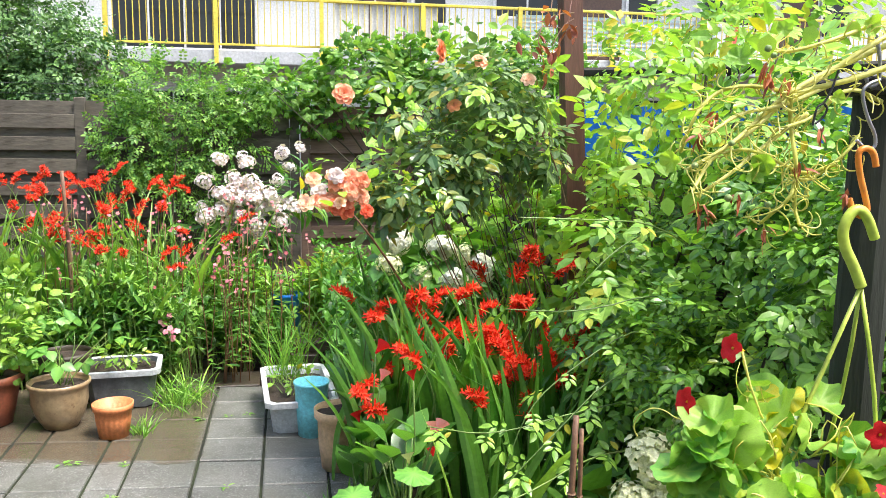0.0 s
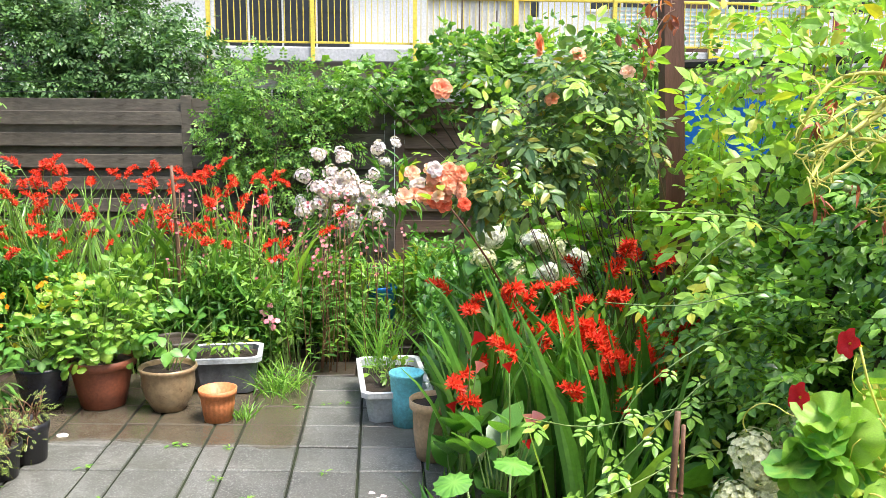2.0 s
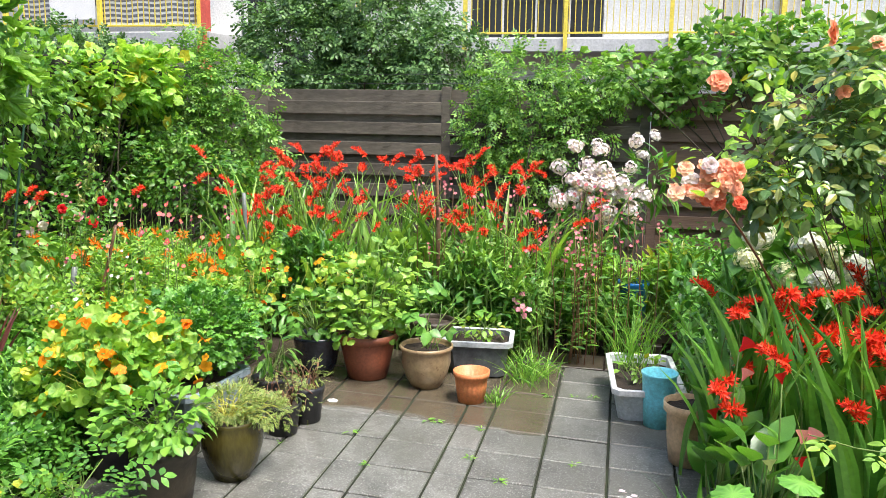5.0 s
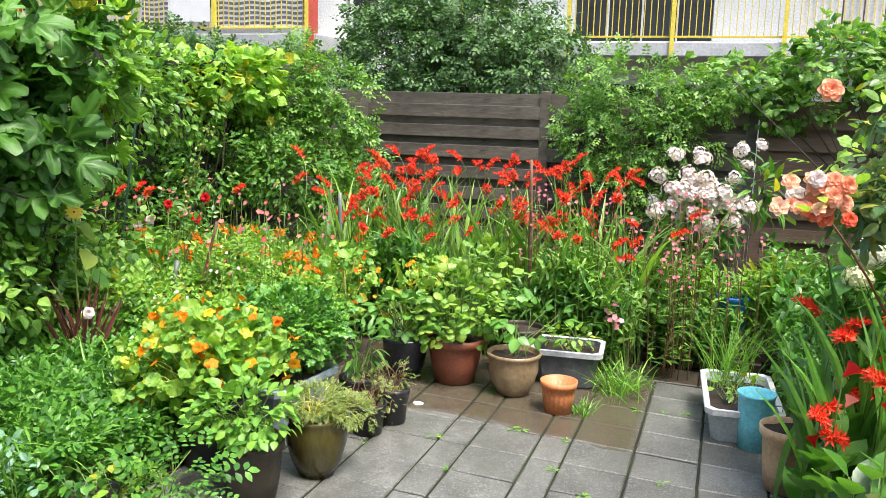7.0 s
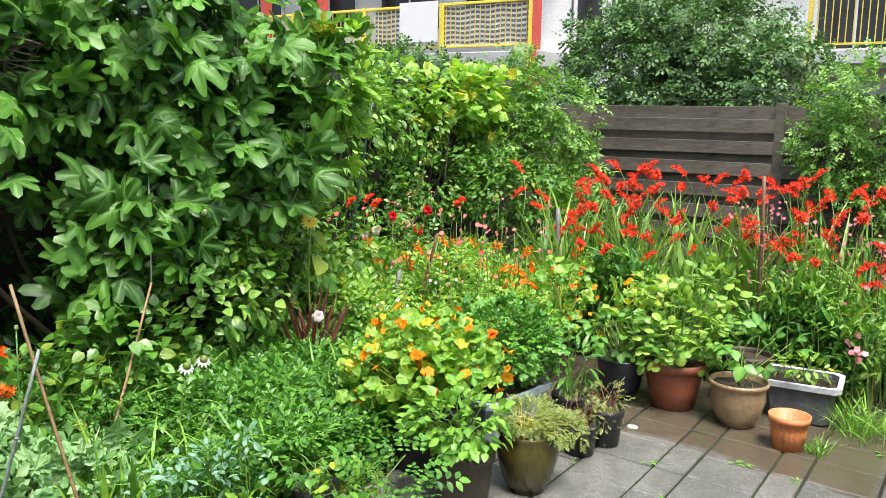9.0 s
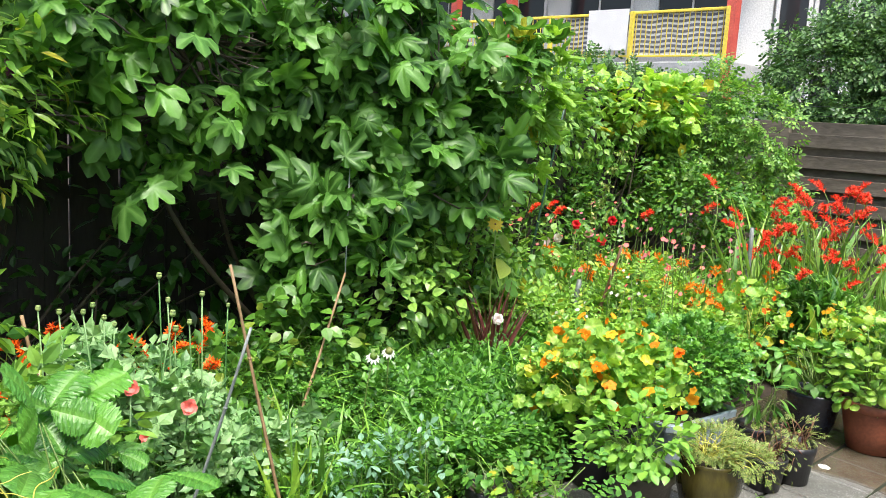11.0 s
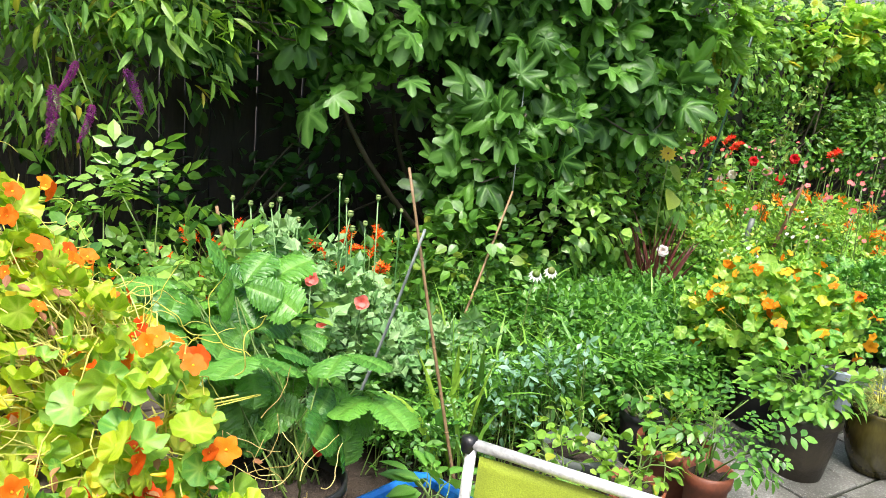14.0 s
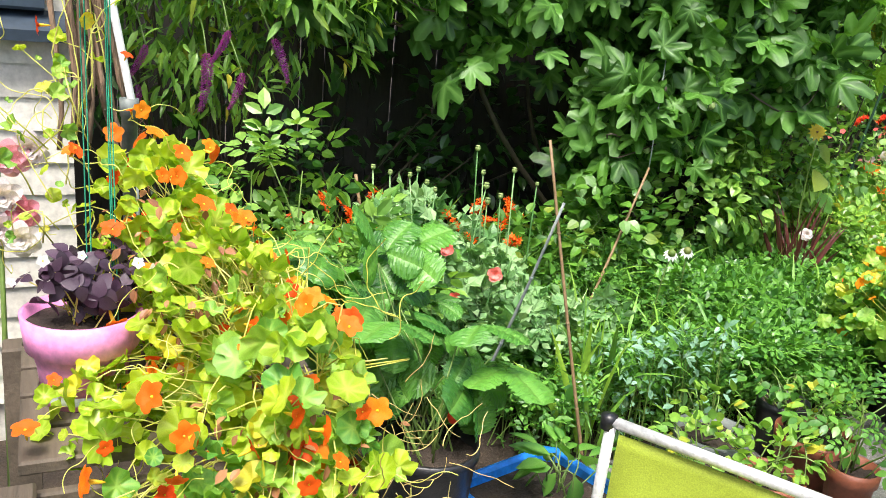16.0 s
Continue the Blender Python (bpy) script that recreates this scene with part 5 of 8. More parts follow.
def spike_mesh(name, mat, n=60, L=1.0, r=0.1, floret=0.09, curve=0.0):
    """A tapering, bowed spike of tiny florets along +y."""
    b = Bag()
    for i in range(n):
        u = i / n
        a = i * 2.39996
        rr = r * min(1.0, 0.5 + 3 * u) * (1 - 0.6 * u ** 2) * RNG.uniform(0.75, 1.15)
        c = (curve * u * u, u * L, 0)
        for e in (0, 1):
            d = np.array([math.cos(a + e), 0.25, math.sin(a + e)]) + RNG.normal(size=3) * 0.25
            b.add(T_TINY, (c[0] + d[0] * rr * 0.6, c[1], d[2] * rr * 0.6), d, (0.2, 1, 0.2), rr * 0.35 + floret * RNG.uniform(0.6, 1.2))
    return b.mesh(name, [M[mat]], False)

# ==== the place ====
build_ground()
build_paving()
board_fence("fence_back", "weathered grey horizontal board fence", (-7.5, 4.6, 0.1), (0.2, 4.6, 0.1), 1.77, M["greywood"])
board_fence("fence_back_brown", "brown horizontal board fence panel", (0.3, 4.62, 0.0), (4.1, 4.62, 0.0), 1.76, M["brownwood"])
board_fence("fence_right", "dark weathered board fence along the bed", (1.95, -4.5, 0.0), (1.95, 4.5, 0.0), 1.42, M["greywood"], n_boards=7)
slat_fence()
flats_right()
flats_left()
build_house()


def build_post():
    t = thing("pergola_post", "dark brown stained square wooden post", "post", (1.62, 0.57, gz(1.6) - 0.03))
    part("shaft", Bag().box(1.56, 1.66, 0.52, 0.62, gz(1.6) - 0.03, 2.78, 0.006), M["postwood"], t)
    t.location.x += 0.07
    t.rotation_euler = (0, radians(-3.2), 0)


def build_tarp():
    t = thing("tarpaulin", "bright blue tarpaulin over a low frame behind the fence", "tarpaulin", (3.0, 1.6, gz(2)))
    v, f = [], []
    nx, nz = 14, 6
    for j in range(nz):
        for i in range(nx):
            u, w = i / (nx - 1), j / (nz - 1)
            v.append((2.05 + 1.7 * u + 0.03 * math.sin(i * 2.1 + j), 2.0 - 1.5 * u + 0.05 * math.sin(i * 1.3) * (1 - w), gz(2) + 1.30 + 0.52 * w + 0.02 * math.sin(i * 1.7)))
    for j in range(nz - 1):
        for i in range(nx - 1):
            f.append((j * nx + i, j * nx + i + 1, (j + 1) * nx + i + 1, (j + 1) * nx + i))
    part("sheet", Bag().raw(v, f), M["tarp"], t, smooth=True)
    for x, y in ((2.05, 2.03), (2.9, 1.29), (3.75, 0.53)):
        part("leg", Bag().box(x - 0.025, x + 0.025, y + 0.03, y + 0.08, gz(2) - 0.03, 2.0, 0.004), M["darkslat"], t)
    part("crossbar", Bag().tube([(2.05, 2.08, 1.97), (3.75, 0.58, 1.97)], 0.03, 0.03, 6), M["darkslat"], t)


build_post()
build_tarp()
wires = thing("fence_wire", "two thin dark wires strung above the back fence", "wire", (-3.6, 4.58, 1.8))
for z in (1.84, 1.93):
    rod("wire", wires, [(-7.5, 4.57, z), (-3.5, 4.57, z - 0.02), (0.2, 4.57, z)], 0.002, 0.002, M["black"], 4)

# ---- pots on the paving ----
pot("ceramic_pot", "blue-black glazed ceramic pot", "pot", (-1.69, 0.82), [(0.09, 0), (0.115, 0.07), (0.128, 0.15), (0.135, 0.2), (0.142, 0.215), (0.142, 0.23)], M["blackglaze"], 0.9)
pot("plastic_pot", "large terracotta-coloured plastic pot", "pot", (-1.40, 0.87), [(0.115, 0), (0.137, 0.1), (0.160, 0.21), (0.160, 0.215), (0.180, 0.22), (0.185, 0.265)], M["terracotta"], 0.88)
pot("ceramic_pot", "tan glazed ceramic pot with brown drip stains", "pot", (-1.035, 0.81), [(0.082, 0), (0.12, 0.065), (0.140, 0.14), (0.138, 0.195), (0.144, 0.212), (0.154, 0.225), (0.152, 0.24)], M["tanglaze"], 0.9)
pot("plastic_pot", "small ribbed orange terracotta pot, empty", "pot", (-0.745, 0.65), [(0.072, 0), (0.082, 0.09), (0.089, 0.137), (0.097, 0.139), (0.1, 0.170)], M["orangepot"], 0.35, 120,
    wob=lambda a, z: 1 + (0.045 * (math.cos(a * 20) > 0) if 0.01 < z < 0.13 else 0))
pot("ceramic_pot", "dark clay pot behind the tan pot", "pot", (-1.10, 1.22), [(0.09, 0), (0.12, 0.12), (0.135, 0.24), (0.145, 0.26), (0.14, 0.28)], M["darkclay"], 0.9)
box_tub("storage_box", "cloudy grey plastic storage box filled with soil", (-0.795, 1.19), 5, 0.38, 0.31, 0.215, M["clearbox"], 0.86, M["whiteplastic"], 0.84)
box_tub("plastic_tub", "long dull white plastic tub with seedlings", (0.17, 0.92), 94, 0.66, 0.34, 0.18, M["whiteplastic"], 0.75, M["whitepaint"], 0.86)
pot("plastic_bucket", "light blue plastic bucket beside the tub", "bucket", (0.24, 0.61), [(0.07, 0), (0.08, 0.15), (0.088, 0.27), (0.093, 0.275), (0.093, 0.285)], M["cyan"], 0.6)
pot("ceramic_pot", "cream and brown tall pot at the bed's edge", "pot", (0.36, 0.18), [(0.085, 0), (0.1, 0.12), (0.105, 0.24), (0.12, 0.25), (0.122, 0.29)], M["creampot"], 0.9)
pot("plastic_pot", "small black plastic nursery pot", "pot", (-1.535, -0.075), [(0.07, 0), (0.085, 0.12), (0.092, 0.125), (0.094, 0.15)], M["black"], 0.85)
pot("plastic_pot", "small black plastic nursery pot", "pot", (-1.485, 0.11), [(0.07, 0), (0.085, 0.14), (0.09, 0.145), (0.092, 0.18)], M["black"], 0.85)
pot("plastic_pot", "small black plastic nursery pot", "pot", (-1.73, 0.22), [(0.07, 0), (0.085, 0.13), (0.092, 0.135), (0.094, 0.16)], M["black"], 0.85)
pot("ceramic_pot", "olive-brown glazed pot with a scalloped rim", "pot", (-1.55, -0.575), [(0.075, 0), (0.105, 0.06), (0.13, 0.15), (0.128, 0.2), (0.115, 0.24), (0.125, 0.26)], M["oliveglaze"], 0.92, 40,
    wob=lambda a, z: 1 + (0.035 * math.sin(a * 12) if z > 0.25 else 0))
pot("ceramic_pot", "dark brown clay pot of mint", "pot", (-1.67, -0.89), [(0.09, 0), (0.108, 0.1), (0.118, 0.21), (0.128, 0.22), (0.128, 0.25)], M["darkclay"], 0.9)
pot("plastic_pot", "black plastic pot of trailing nasturtiums", "pot", (-2.0, -0.66), [(0.13, 0), (0.15, 0.15), (0.16, 0.27), (0.168, 0.275), (0.168, 0.3)], M["black"], 0.9)
box_tub("plastic_tub", "grey-blue plastic tub of parsley", (-1.985, -0.13), 83, 0.48, 0.36, 0.24, M["greyplastic"], 0.85)

# pots beside the folding chair
pot("plastic_pot", "grey-green round seedling pot", "pot", (-1.93, -1.78), [(0.1, 0), (0.12, 0.12), (0.125, 0.125), (0.127, 0.16)], M["pipe"], 0.8)
pot("plastic_pot", "wide black seedling pot", "pot", (-1.78, -1.98), [(0.11, 0), (0.135, 0.13), (0.142, 0.135), (0.142, 0.16)], M["black"], 0.8)
pot("plastic_pot", "black plastic nursery pot", "pot", (-1.98, -1.42), [(0.07, 0), (0.085, 0.16), (0.09, 0.165), (0.09, 0.2)], M["black"], 0.85)
pot("plastic_pot", "brown-red plastic pot of young plants", "pot", (-1.80, -1.46), [(0.1, 0), (0.12, 0.14), (0.127, 0.145), (0.127, 0.18)], M["terracotta"], 0.85)
pot("plastic_pot", "terracotta pot of young tomato", "pot", (-1.60, -1.52), [(0.06, 0), (0.072, 0.14), (0.08, 0.145), (0.082, 0.19)], M["terracotta"], 0.85)
pot("plastic_pot", "terracotta pot stacked with seedlings", "pot", (-1.66, -1.80), [(0.08, 0), (0.095, 0.13), (0.1, 0.135), (0.102, 0.17)], M["terracotta"], 0.85)
box_tub("plastic_tub", "bright blue plastic tub filled with dark soil", (-1.80, -2.46), 14, 0.46, 0.40, 0.11, M["blueplastic"], 0.8)
pot("plastic_pot", "tall black plastic pot of strawberries", "pot", (-1.82, -2.88), [(0.1, 0), (0.115, 0.22), (0.125, 0.33), (0.132, 0.335), (0.132, 0.36)], M["black"], 0.92)

# ---- woody and climbing plants ----
fig_tree()
SP_RED = [crocosmia_spike("flower_spike", [M["stem"], M["red"]], n, a, size=z) for n, a, z in ((17, 0.15, 0.036), (20, 0.18, 0.034), (16, 0.12, 0.038), (18, 0.16, 0.033))]
SP_FAR = [crocosmia_spike("flower_spike", [M["stem"], M["red"]], n, a, size=z) for n, a, z in ((14, 0.17, 0.030), (16, 0.2, 0.027), (13, 0.15, 0.031), (12, 0.18, 0.026))]
SP_OR = [crocosmia_spike("flower_spike", [M["stem"], M["orange"]], n, a, size=0.032) for n, a in ((7, 0.12), (8, 0.16))]
SP_RO = [crocosmia_spike("flower_spike", [M["stem"], M["redorange"]], n, a, size=0.025) for n, a in ((12, 0.11), (14, 0.14))]

for x, y, k in ((-2.45, 1.75, 12), (-2.15, 1.95, 13), (-1.8, 1.9, 13), (-1.5, 2.05, 9), (-1.15, 1.95, 9), (-0.85, 2.0, 11), (-0.6, 2.1, 6), (-2.3, 2.2, 10), (-1.65, 2.3, 10), (-1.0, 2.3, 9)):
    crocosmia("crocosmia", "crocosmia clump with arching scarlet flower spikes", (x, y), 32, int(k * 1.15), 1.22, 0.17, SP_FAR, M["blade"], (0.8, 1.36), "scarlet crocosmias", -1.6, width=0.04, lean=0.42)
for x, y, k, hi in ((0.53, -0.06, 9, (0.60, 0.98)), (0.68, 0.0, 7, (0.84, 1.06)), (0.84, -0.36, 9, (0.76, 0.92)), (1.04, -0.38, 9, (0.78, 0.95)), (1.17, 0.1, 7, (1.0, 1.18)), (1.25, -0.45, 5, (0.8, 0.95)), (1.0, -0.8, 2, (0.6, 0.8))):
    crocosmia("crocosmia", "crocosmia clump with scarlet flower spikes beside the paving", (x, y), 32, int(k * 1.2), 1.12, 0.10, SP_RED, M["bladedark"], hi, "scarlet crocosmias", 3.9, width=0.05, lean=0.22)
for x, y in ((-2.62, 1.0), (-2.9, 1.3), (-2.5, 1.35), (-3.2, 1.1), (-3.5, 0.9)):
    crocosmia("crocosmia", "small orange montbretia clump", (x, y), 20, 5, 0.75, 0.08, SP_OR, M["blade"], (0.55, 0.8), "orange montbretias")
for x, y in ((-3.05, -2.25), (-3.2, -1.95), (-3.2, -2.7), (-2.95, -2.85), (-3.4, -2.4), (-2.8, -3.0)):
    crocosmia("crocosmia", "montbretia clump with red-orange flowers", (x, y), 16, 7, 0.68, 0.11, SP_RO, M["blade"], (0.5, 0.72), "orange montbretias")

shrub("shrub", "dense dark green fine-leaved bush behind the fence", "bush", (-3.2, 6.0, 0.1),
      [(-3.9, 6.0, 2.1, 0.9, 0.7, 0.75), (-2.9, 6.1, 2.4, 1.0, 0.7, 0.75), (-2.2, 5.9, 2.0, 0.7, 0.6, 0.6), (-3.2, 5.9, 1.6, 1.4, 0.6, 0.6), (-3.3, 6.2, 2.8, 0.8, 0.5, 0.5)], 9500, T_SPRIG5, 0.16, "hedge", 40, up=0.5, holes=-0.12, freq=3.5, jitter=0.7)
shrub("shrub", "grey-green hedge bush beyond the fence", "bush", (-7.2, 6.4, 0.1), [(-7.5, 6.4, 2.1, 1.0, 0.6, 0.5), (-6.5, 6.3, 1.9, 0.7, 0.6, 0.5), (-8.7, 6.4, 2.0, 1.0, 0.6, 0.5)], 4200, T_SPRIG5, 0.16, "hedge", 20, up=0.3)
shrub("climbing_shrub", "light green climbing shrub against the back fence", "shrub", (-0.85, 4.2, 0.0),
      [(-0.85, 4.25, 1.8, 0.55, 0.3, 0.4), (-1.15, 4.25, 1.45, 0.42, 0.28, 0.45), (-0.55, 4.25, 1.4, 0.38, 0.28, 0.45), (-0.85, 4.2, 0.95, 0.32, 0.25, 0.4), (-0.25, 4.3, 1.75, 0.3, 0.2, 0.2)], 2300, T_PINN, 0.115, "climberleaf", 26, r0=0.01, rough=0.9, holes=-0.1, freq=4.0)
shrub("grape_vine", "bright green vine sprawling over the back fence", "vine", (1.6, 4.4, 0.0),
      [(0.15, 4.5, 1.95, 0.45, 0.35, 0.28), (0.9, 4.5, 2.1, 0.6, 0.4, 0.3), (1.7, 4.5, 2.15, 0.7, 0.4, 0.35), (2.6, 4.3, 2.1, 0.7, 0.5, 0.4), (0.55, 4.45, 1.7, 0.4, 0.25, 0.2)], 4000, T_VINE, 0.085, "climberleaf", 24, rough=0.8)
shrub("grape_vine", "yellow-green vine over the fence corner", "vine", (-4.4, 2.6, 0.1),
      [(-4.52, 2.6, 1.70, 0.33, 0.3, 0.34), (-4.2, 2.7, 1.82, 0.24, 0.25, 0.24), (-4.8, 2.4, 1.45, 0.24, 0.25, 0.26), (-5.3, 2.6, 1.75, 0.4, 0.3, 0.35), (-4.0, 2.9, 1.8, 0.28, 0.25, 0.26)], 2000, T_VINE, 0.11, "limeleaf", 18, rough=0.8, holes=-0.25, freq=4.0)
shrub("climbing_shrub", "mid-green leafy climber on the back fence", "shrub", (-3.6, 3.6, 0.1),
      [(-3.92, 3.5, 1.78, 0.40, 0.3, 0.40), (-3.44, 3.5, 1.62, 0.28, 0.25, 0.38), (-3.99, 3.3, 1.37, 0.40, 0.3, 0.34), (-4.3, 3.0, 1.25, 0.3, 0.25, 0.3), (-3.35, 3.6, 1.15, 0.25, 0.25, 0.3)], 2900, T_PINN, 0.125, "climberleaf", 22, rough=0.8, holes=-0.15, freq=4.0)
shrub("ivy_bush", "dark evergreen shrub at the back of the bed", "shrub", (-4.1, 2.6, 0.1),
      [(-4.2, 2.5, 1.02, 0.42, 0.5, 0.42), (-3.6, 2.75, 0.98, 0.45, 0.35, 0.40), (-3.25, 2.9, 0.75, 0.4, 0.35, 0.4), (-4.55, 2.1, 1.1, 0.3, 0.4, 0.4), (-4.15, 1.7, 0.8, 0.25, 0.5, 0.5)], 6500, T_OVAL2, 0.052, "midleaf", 22, rough=0.7, holes=-0.2, freq=4.0)
shrub("laurel_bush", "yellow-edged evergreen shrub with upright leaves", "shrub", (-2.75, 2.7, 0.1), [(-2.8, 2.7, 0.75, 0.35, 0.25, 0.35), (-2.5, 2.75, 0.6, 0.25, 0.2, 0.3)], 900, T_LANCE, 0.085, "midleaf", 14)
shrub("climbing_shrub", "tangled green climber along the slat fence", "shrub", (-4.15, 1.0, 0.1),
      [(-4.1, 1.0, 1.35, 0.22, 0.5, 0.4), (-4.1, 0.3, 1.2, 0.2, 0.5, 0.6), (-4.15, 1.5, 1.6, 0.25, 0.5, 0.3), (-4.2, 2.3, 1.6, 0.25, 0.4, 0.35), (-4.2, 1.9, 1.85, 0.22, 0.35, 0.22), (-4.15, 1.6, 1.75, 0.2, 0.3, 0.25), (-4.3, 3.4, 1.6, 0.25, 0.4, 0.35), (-3.95, 0.5, 0.7, 0.25, 0.5, 0.4)], 3600, T_OVAL2, 0.07, "climberleaf", 18, holes=-0.3, freq=4.0)
shrub("fig_shoots", "bright young fig shoots by the fence corner", "tree shoots", (-3.75, 0.1, 0.1), [(-3.12, -0.02, 1.85, 0.16, 0.2, 0.22), (-3.3, 0.15, 1.55, 0.16, 0.2, 0.2)], 90, FIG_C, 0.17, "lightleaf", 14, wood="bark", r0=0.008, freq=4.0)
shrub("climbing_shrub", "dark tangled climber covering the slat fence", "shrub", (-4.05, -2.6, 0.1), [(-4.1, -2.9, 0.6, 0.15, 0.5, 0.3), (-4.1, -2.2, 0.6, 0.15, 0.5, 0.3), (-4.1, -3.4, 1.1, 0.15, 0.4, 0.3), (-4.15, -2.7, 1.3, 0.1, 0.6, 0.35), (-4.1, -1.6, 0.8, 0.15, 0.5, 0.4)], 950, T_OVAL2, 0.09, "darkleaf", 16)
bud, BP, BD = shrub("buddleja", "butterfly bush with drooping purple flower spikes", "shrub", (-3.75, -3.15, 0.1),
      [(-3.65, -3.2, 1.65, 0.4, 0.5, 0.4), (-3.55, -2.85, 1.5, 0.3, 0.35, 0.3), (-3.7, -3.8, 1.6, 0.4, 0.5, 0.5), (-3.6, -3.0, 2.2, 0.5, 0.8, 0.5), (-3.6, -3.1, 1.2, 0.2, 0.3, 0.2)], 2600, T_LANCE, 0.078, "climberleaf", 22, droop=0.25, r0=0.012)
tagged(part("foliage", leaves(Bag(), *cloud([(-3.45, -3.1, 1.75, 0.3, 0.5, 0.35), (-3.4, -2.75, 1.6, 0.25, 0.35, 0.3), (-3.45, -2.9, 2.2, 0.4, 0.6, 0.35), (-3.38, -3.2, 1.36, 0.2, 0.34, 0.2), (-3.36, -2.85, 1.40, 0.2, 0.3, 0.2), (-3.45, -3.15, 1.12, 0.18, 0.25, 0.1)], 2000, 0.6, 0.6, -0.1, 4.0), T_LANCE, 0.08, droop=0.3, jitter=0.6), M["lightleaf"], bud), kind="stuff")
SPIKE_P = spike_mesh("flower_spike", "purple", 700, 1.0, 0.10, 0.022, 0.2)
BS = [(-3.2, -3.407, 1.268), (-3.2, -3.204, 1.251), (-3.2, -3.127, 1.334), (-3.2, -3.077, 1.189), (-3.2, -3.437, 1.134), (-3.2, -2.968, 1.315)]
pieces("flower_spike", bud, SPIKE_P, BS + [(-3.4, -2.95, 1.7), (-3.45, -3.08, 1.8), (-3.4, -2.6, 1.75)], [(0.15, RNG.normal() * 0.25, -1.0) for _ in range(9)], [(1, 0, 0.1)] * 9, [0.13, 0.2, 0.13, 0.14, 0.1, 0.16, 0.18, 0.16, 0.14])
for p in BS:
    rod("flower_stalk", bud, bend((-3.65, p[1] - 0.05, p[2] + 0.15), p, 0.08, 6, 0.02), 0.004, 0.003, M["stem"])
rose, RP, RD = shrub("rose_bush", "tall rose bush with dark glossy leaves", "rose bush", (1.55, 0.35, gz(1.55)),
      [(0.81, 0.1, 1.46, 0.26, 0.2, 0.17), (0.72, 0.0, 1.36, 0.2, 0.15, 0.14), (1.06, 0.2, 1.78, 0.28, 0.2, 0.14), (0.60, 0.05, 1.3, 0.12, 0.12, 0.12), (1.26, 0.3, 1.5, 0.14, 0.15, 0.16), (0.62, 0.1, 1.72, 0.14, 0.12, 0.12)], 620, T_ROSE, 0.14, "roseleaf", 8, wood="browncane", r0=0.005, holes=-0.12, freq=5.0, droop=0.35, jitter=0.45, shell=0.15)
tagged(part("foliage", leaves(Bag(), *cloud([(0.75, 0.15, 1.5, 0.4, 0.3, 0.3), (1.1, 0.25, 1.7, 0.3, 0.25, 0.25)], 46, 0.5, 0.6, -0.1, 4.0), T_ROSE, 0.16), M["limeleaf"], rose), kind="stuff")
shrub("grape_vine", "yellow-green vine behind the rose canes", "vine", (1.75, 1.6, gz(1.7)), [(1.35, 1.7, 1.15, 0.4, 0.3, 0.45), (1.72, 1.3, 1.45, 0.2, 0.35, 0.4), (1.7, 1.5, 0.9, 0.25, 0.4, 0.4), (1.0, 2.0, 1.3, 0.35, 0.3, 0.35)], 760, T_VINE, 0.10, "limeleaf", 20, rough=0.8, holes=-0.2, freq=4.0)
for i in range(15):
    a = np.array([RNG.uniform(1.35, 1.75), RNG.uniform(0.15, 0.5), gz(1.3)])
    q = np.array([RNG.uniform(0.62, 1.25), RNG.uniform(0.0, 0.35), RNG.uniform(1.25, 1.8)])
    rod("cane", rose, bend(a, q, -0.1, 10, 0.13), 0.0045, 0.002, M["browncane"] if i % 3 else M["stem"])
RS = [(0.37, 0.0, 1.72), (0.78, 0.0, 1.91), (0.85, 0.0, 1.68), (0.96, 0.0, 1.87), (1.18, 0.0, 1.80)]
pieces("rose", rose, F_ROSE["peach"], RS, unit(5), [(-0.2, -0.9, 0.5)] * 5, [0.10, 0.11, 0.07, 0.08, 0.07])
clus = thing("rose_cluster", "heavy cluster of peach and salmon roses on one cane", "rose", (0.95, 0.15, 0.3), "roses")
rod("cane", clus, bend((1.0, 0.2, 0.0), (0.38, -0.25, 1.25), 0.15, 8, 0.02), 0.008, 0.004, M["redstem"])
CP = np.array([0.315, -0.36, 1.325]) + np.clip(RNG.normal(size=(44, 3)), -1.7, 1.7) * np.array([0.07, 0.04, 0.045])
for i, c in enumerate(CP):
    k = "peach" if c[2] > 1.29 else "salmon"
    k = ("blush" if i % 3 == 0 else "peach") if c[2] > 1.34 else k
    pieces("rose", clus, F_ROSE[k], [c], [(0.5, 0.3, 0.5)], [(RNG.normal() * 0.4, -0.8, 0.3 + RNG.normal() * 0.3)], [RNG.uniform(0.055, 0.08)])
part("foliage", leaves(Bag(), CP[:12] + RNG.normal(size=(12, 3)) * 0.05, unit(12), T_OVAL, 0.07), M["limeleaf"], clus)
for x, z in ((1.21, 1.96), (1.28, 2.08), (1.29, 1.93), (1.24, 1.86), (1.36, 2.02)):
    t = thing("hanging_leaf_spray", "withered red-brown leaves hanging by the post", "leaf spray", (x, 0.02, z), "red leaf sprays")
    rod("stalk", t, bend((1.55, 0.5, z + 0.2), (x, 0.02, z + 0.02), 0.05, 5), 0.003, 0.002, M["redstem"])
    part("foliage", leaves(Bag(), np.array([x, 0.0, z]) + RNG.normal(size=(8, 3)) * 0.022, unit(8), T_OVAL, 0.05, droop=0.9), M["brownred"], t)
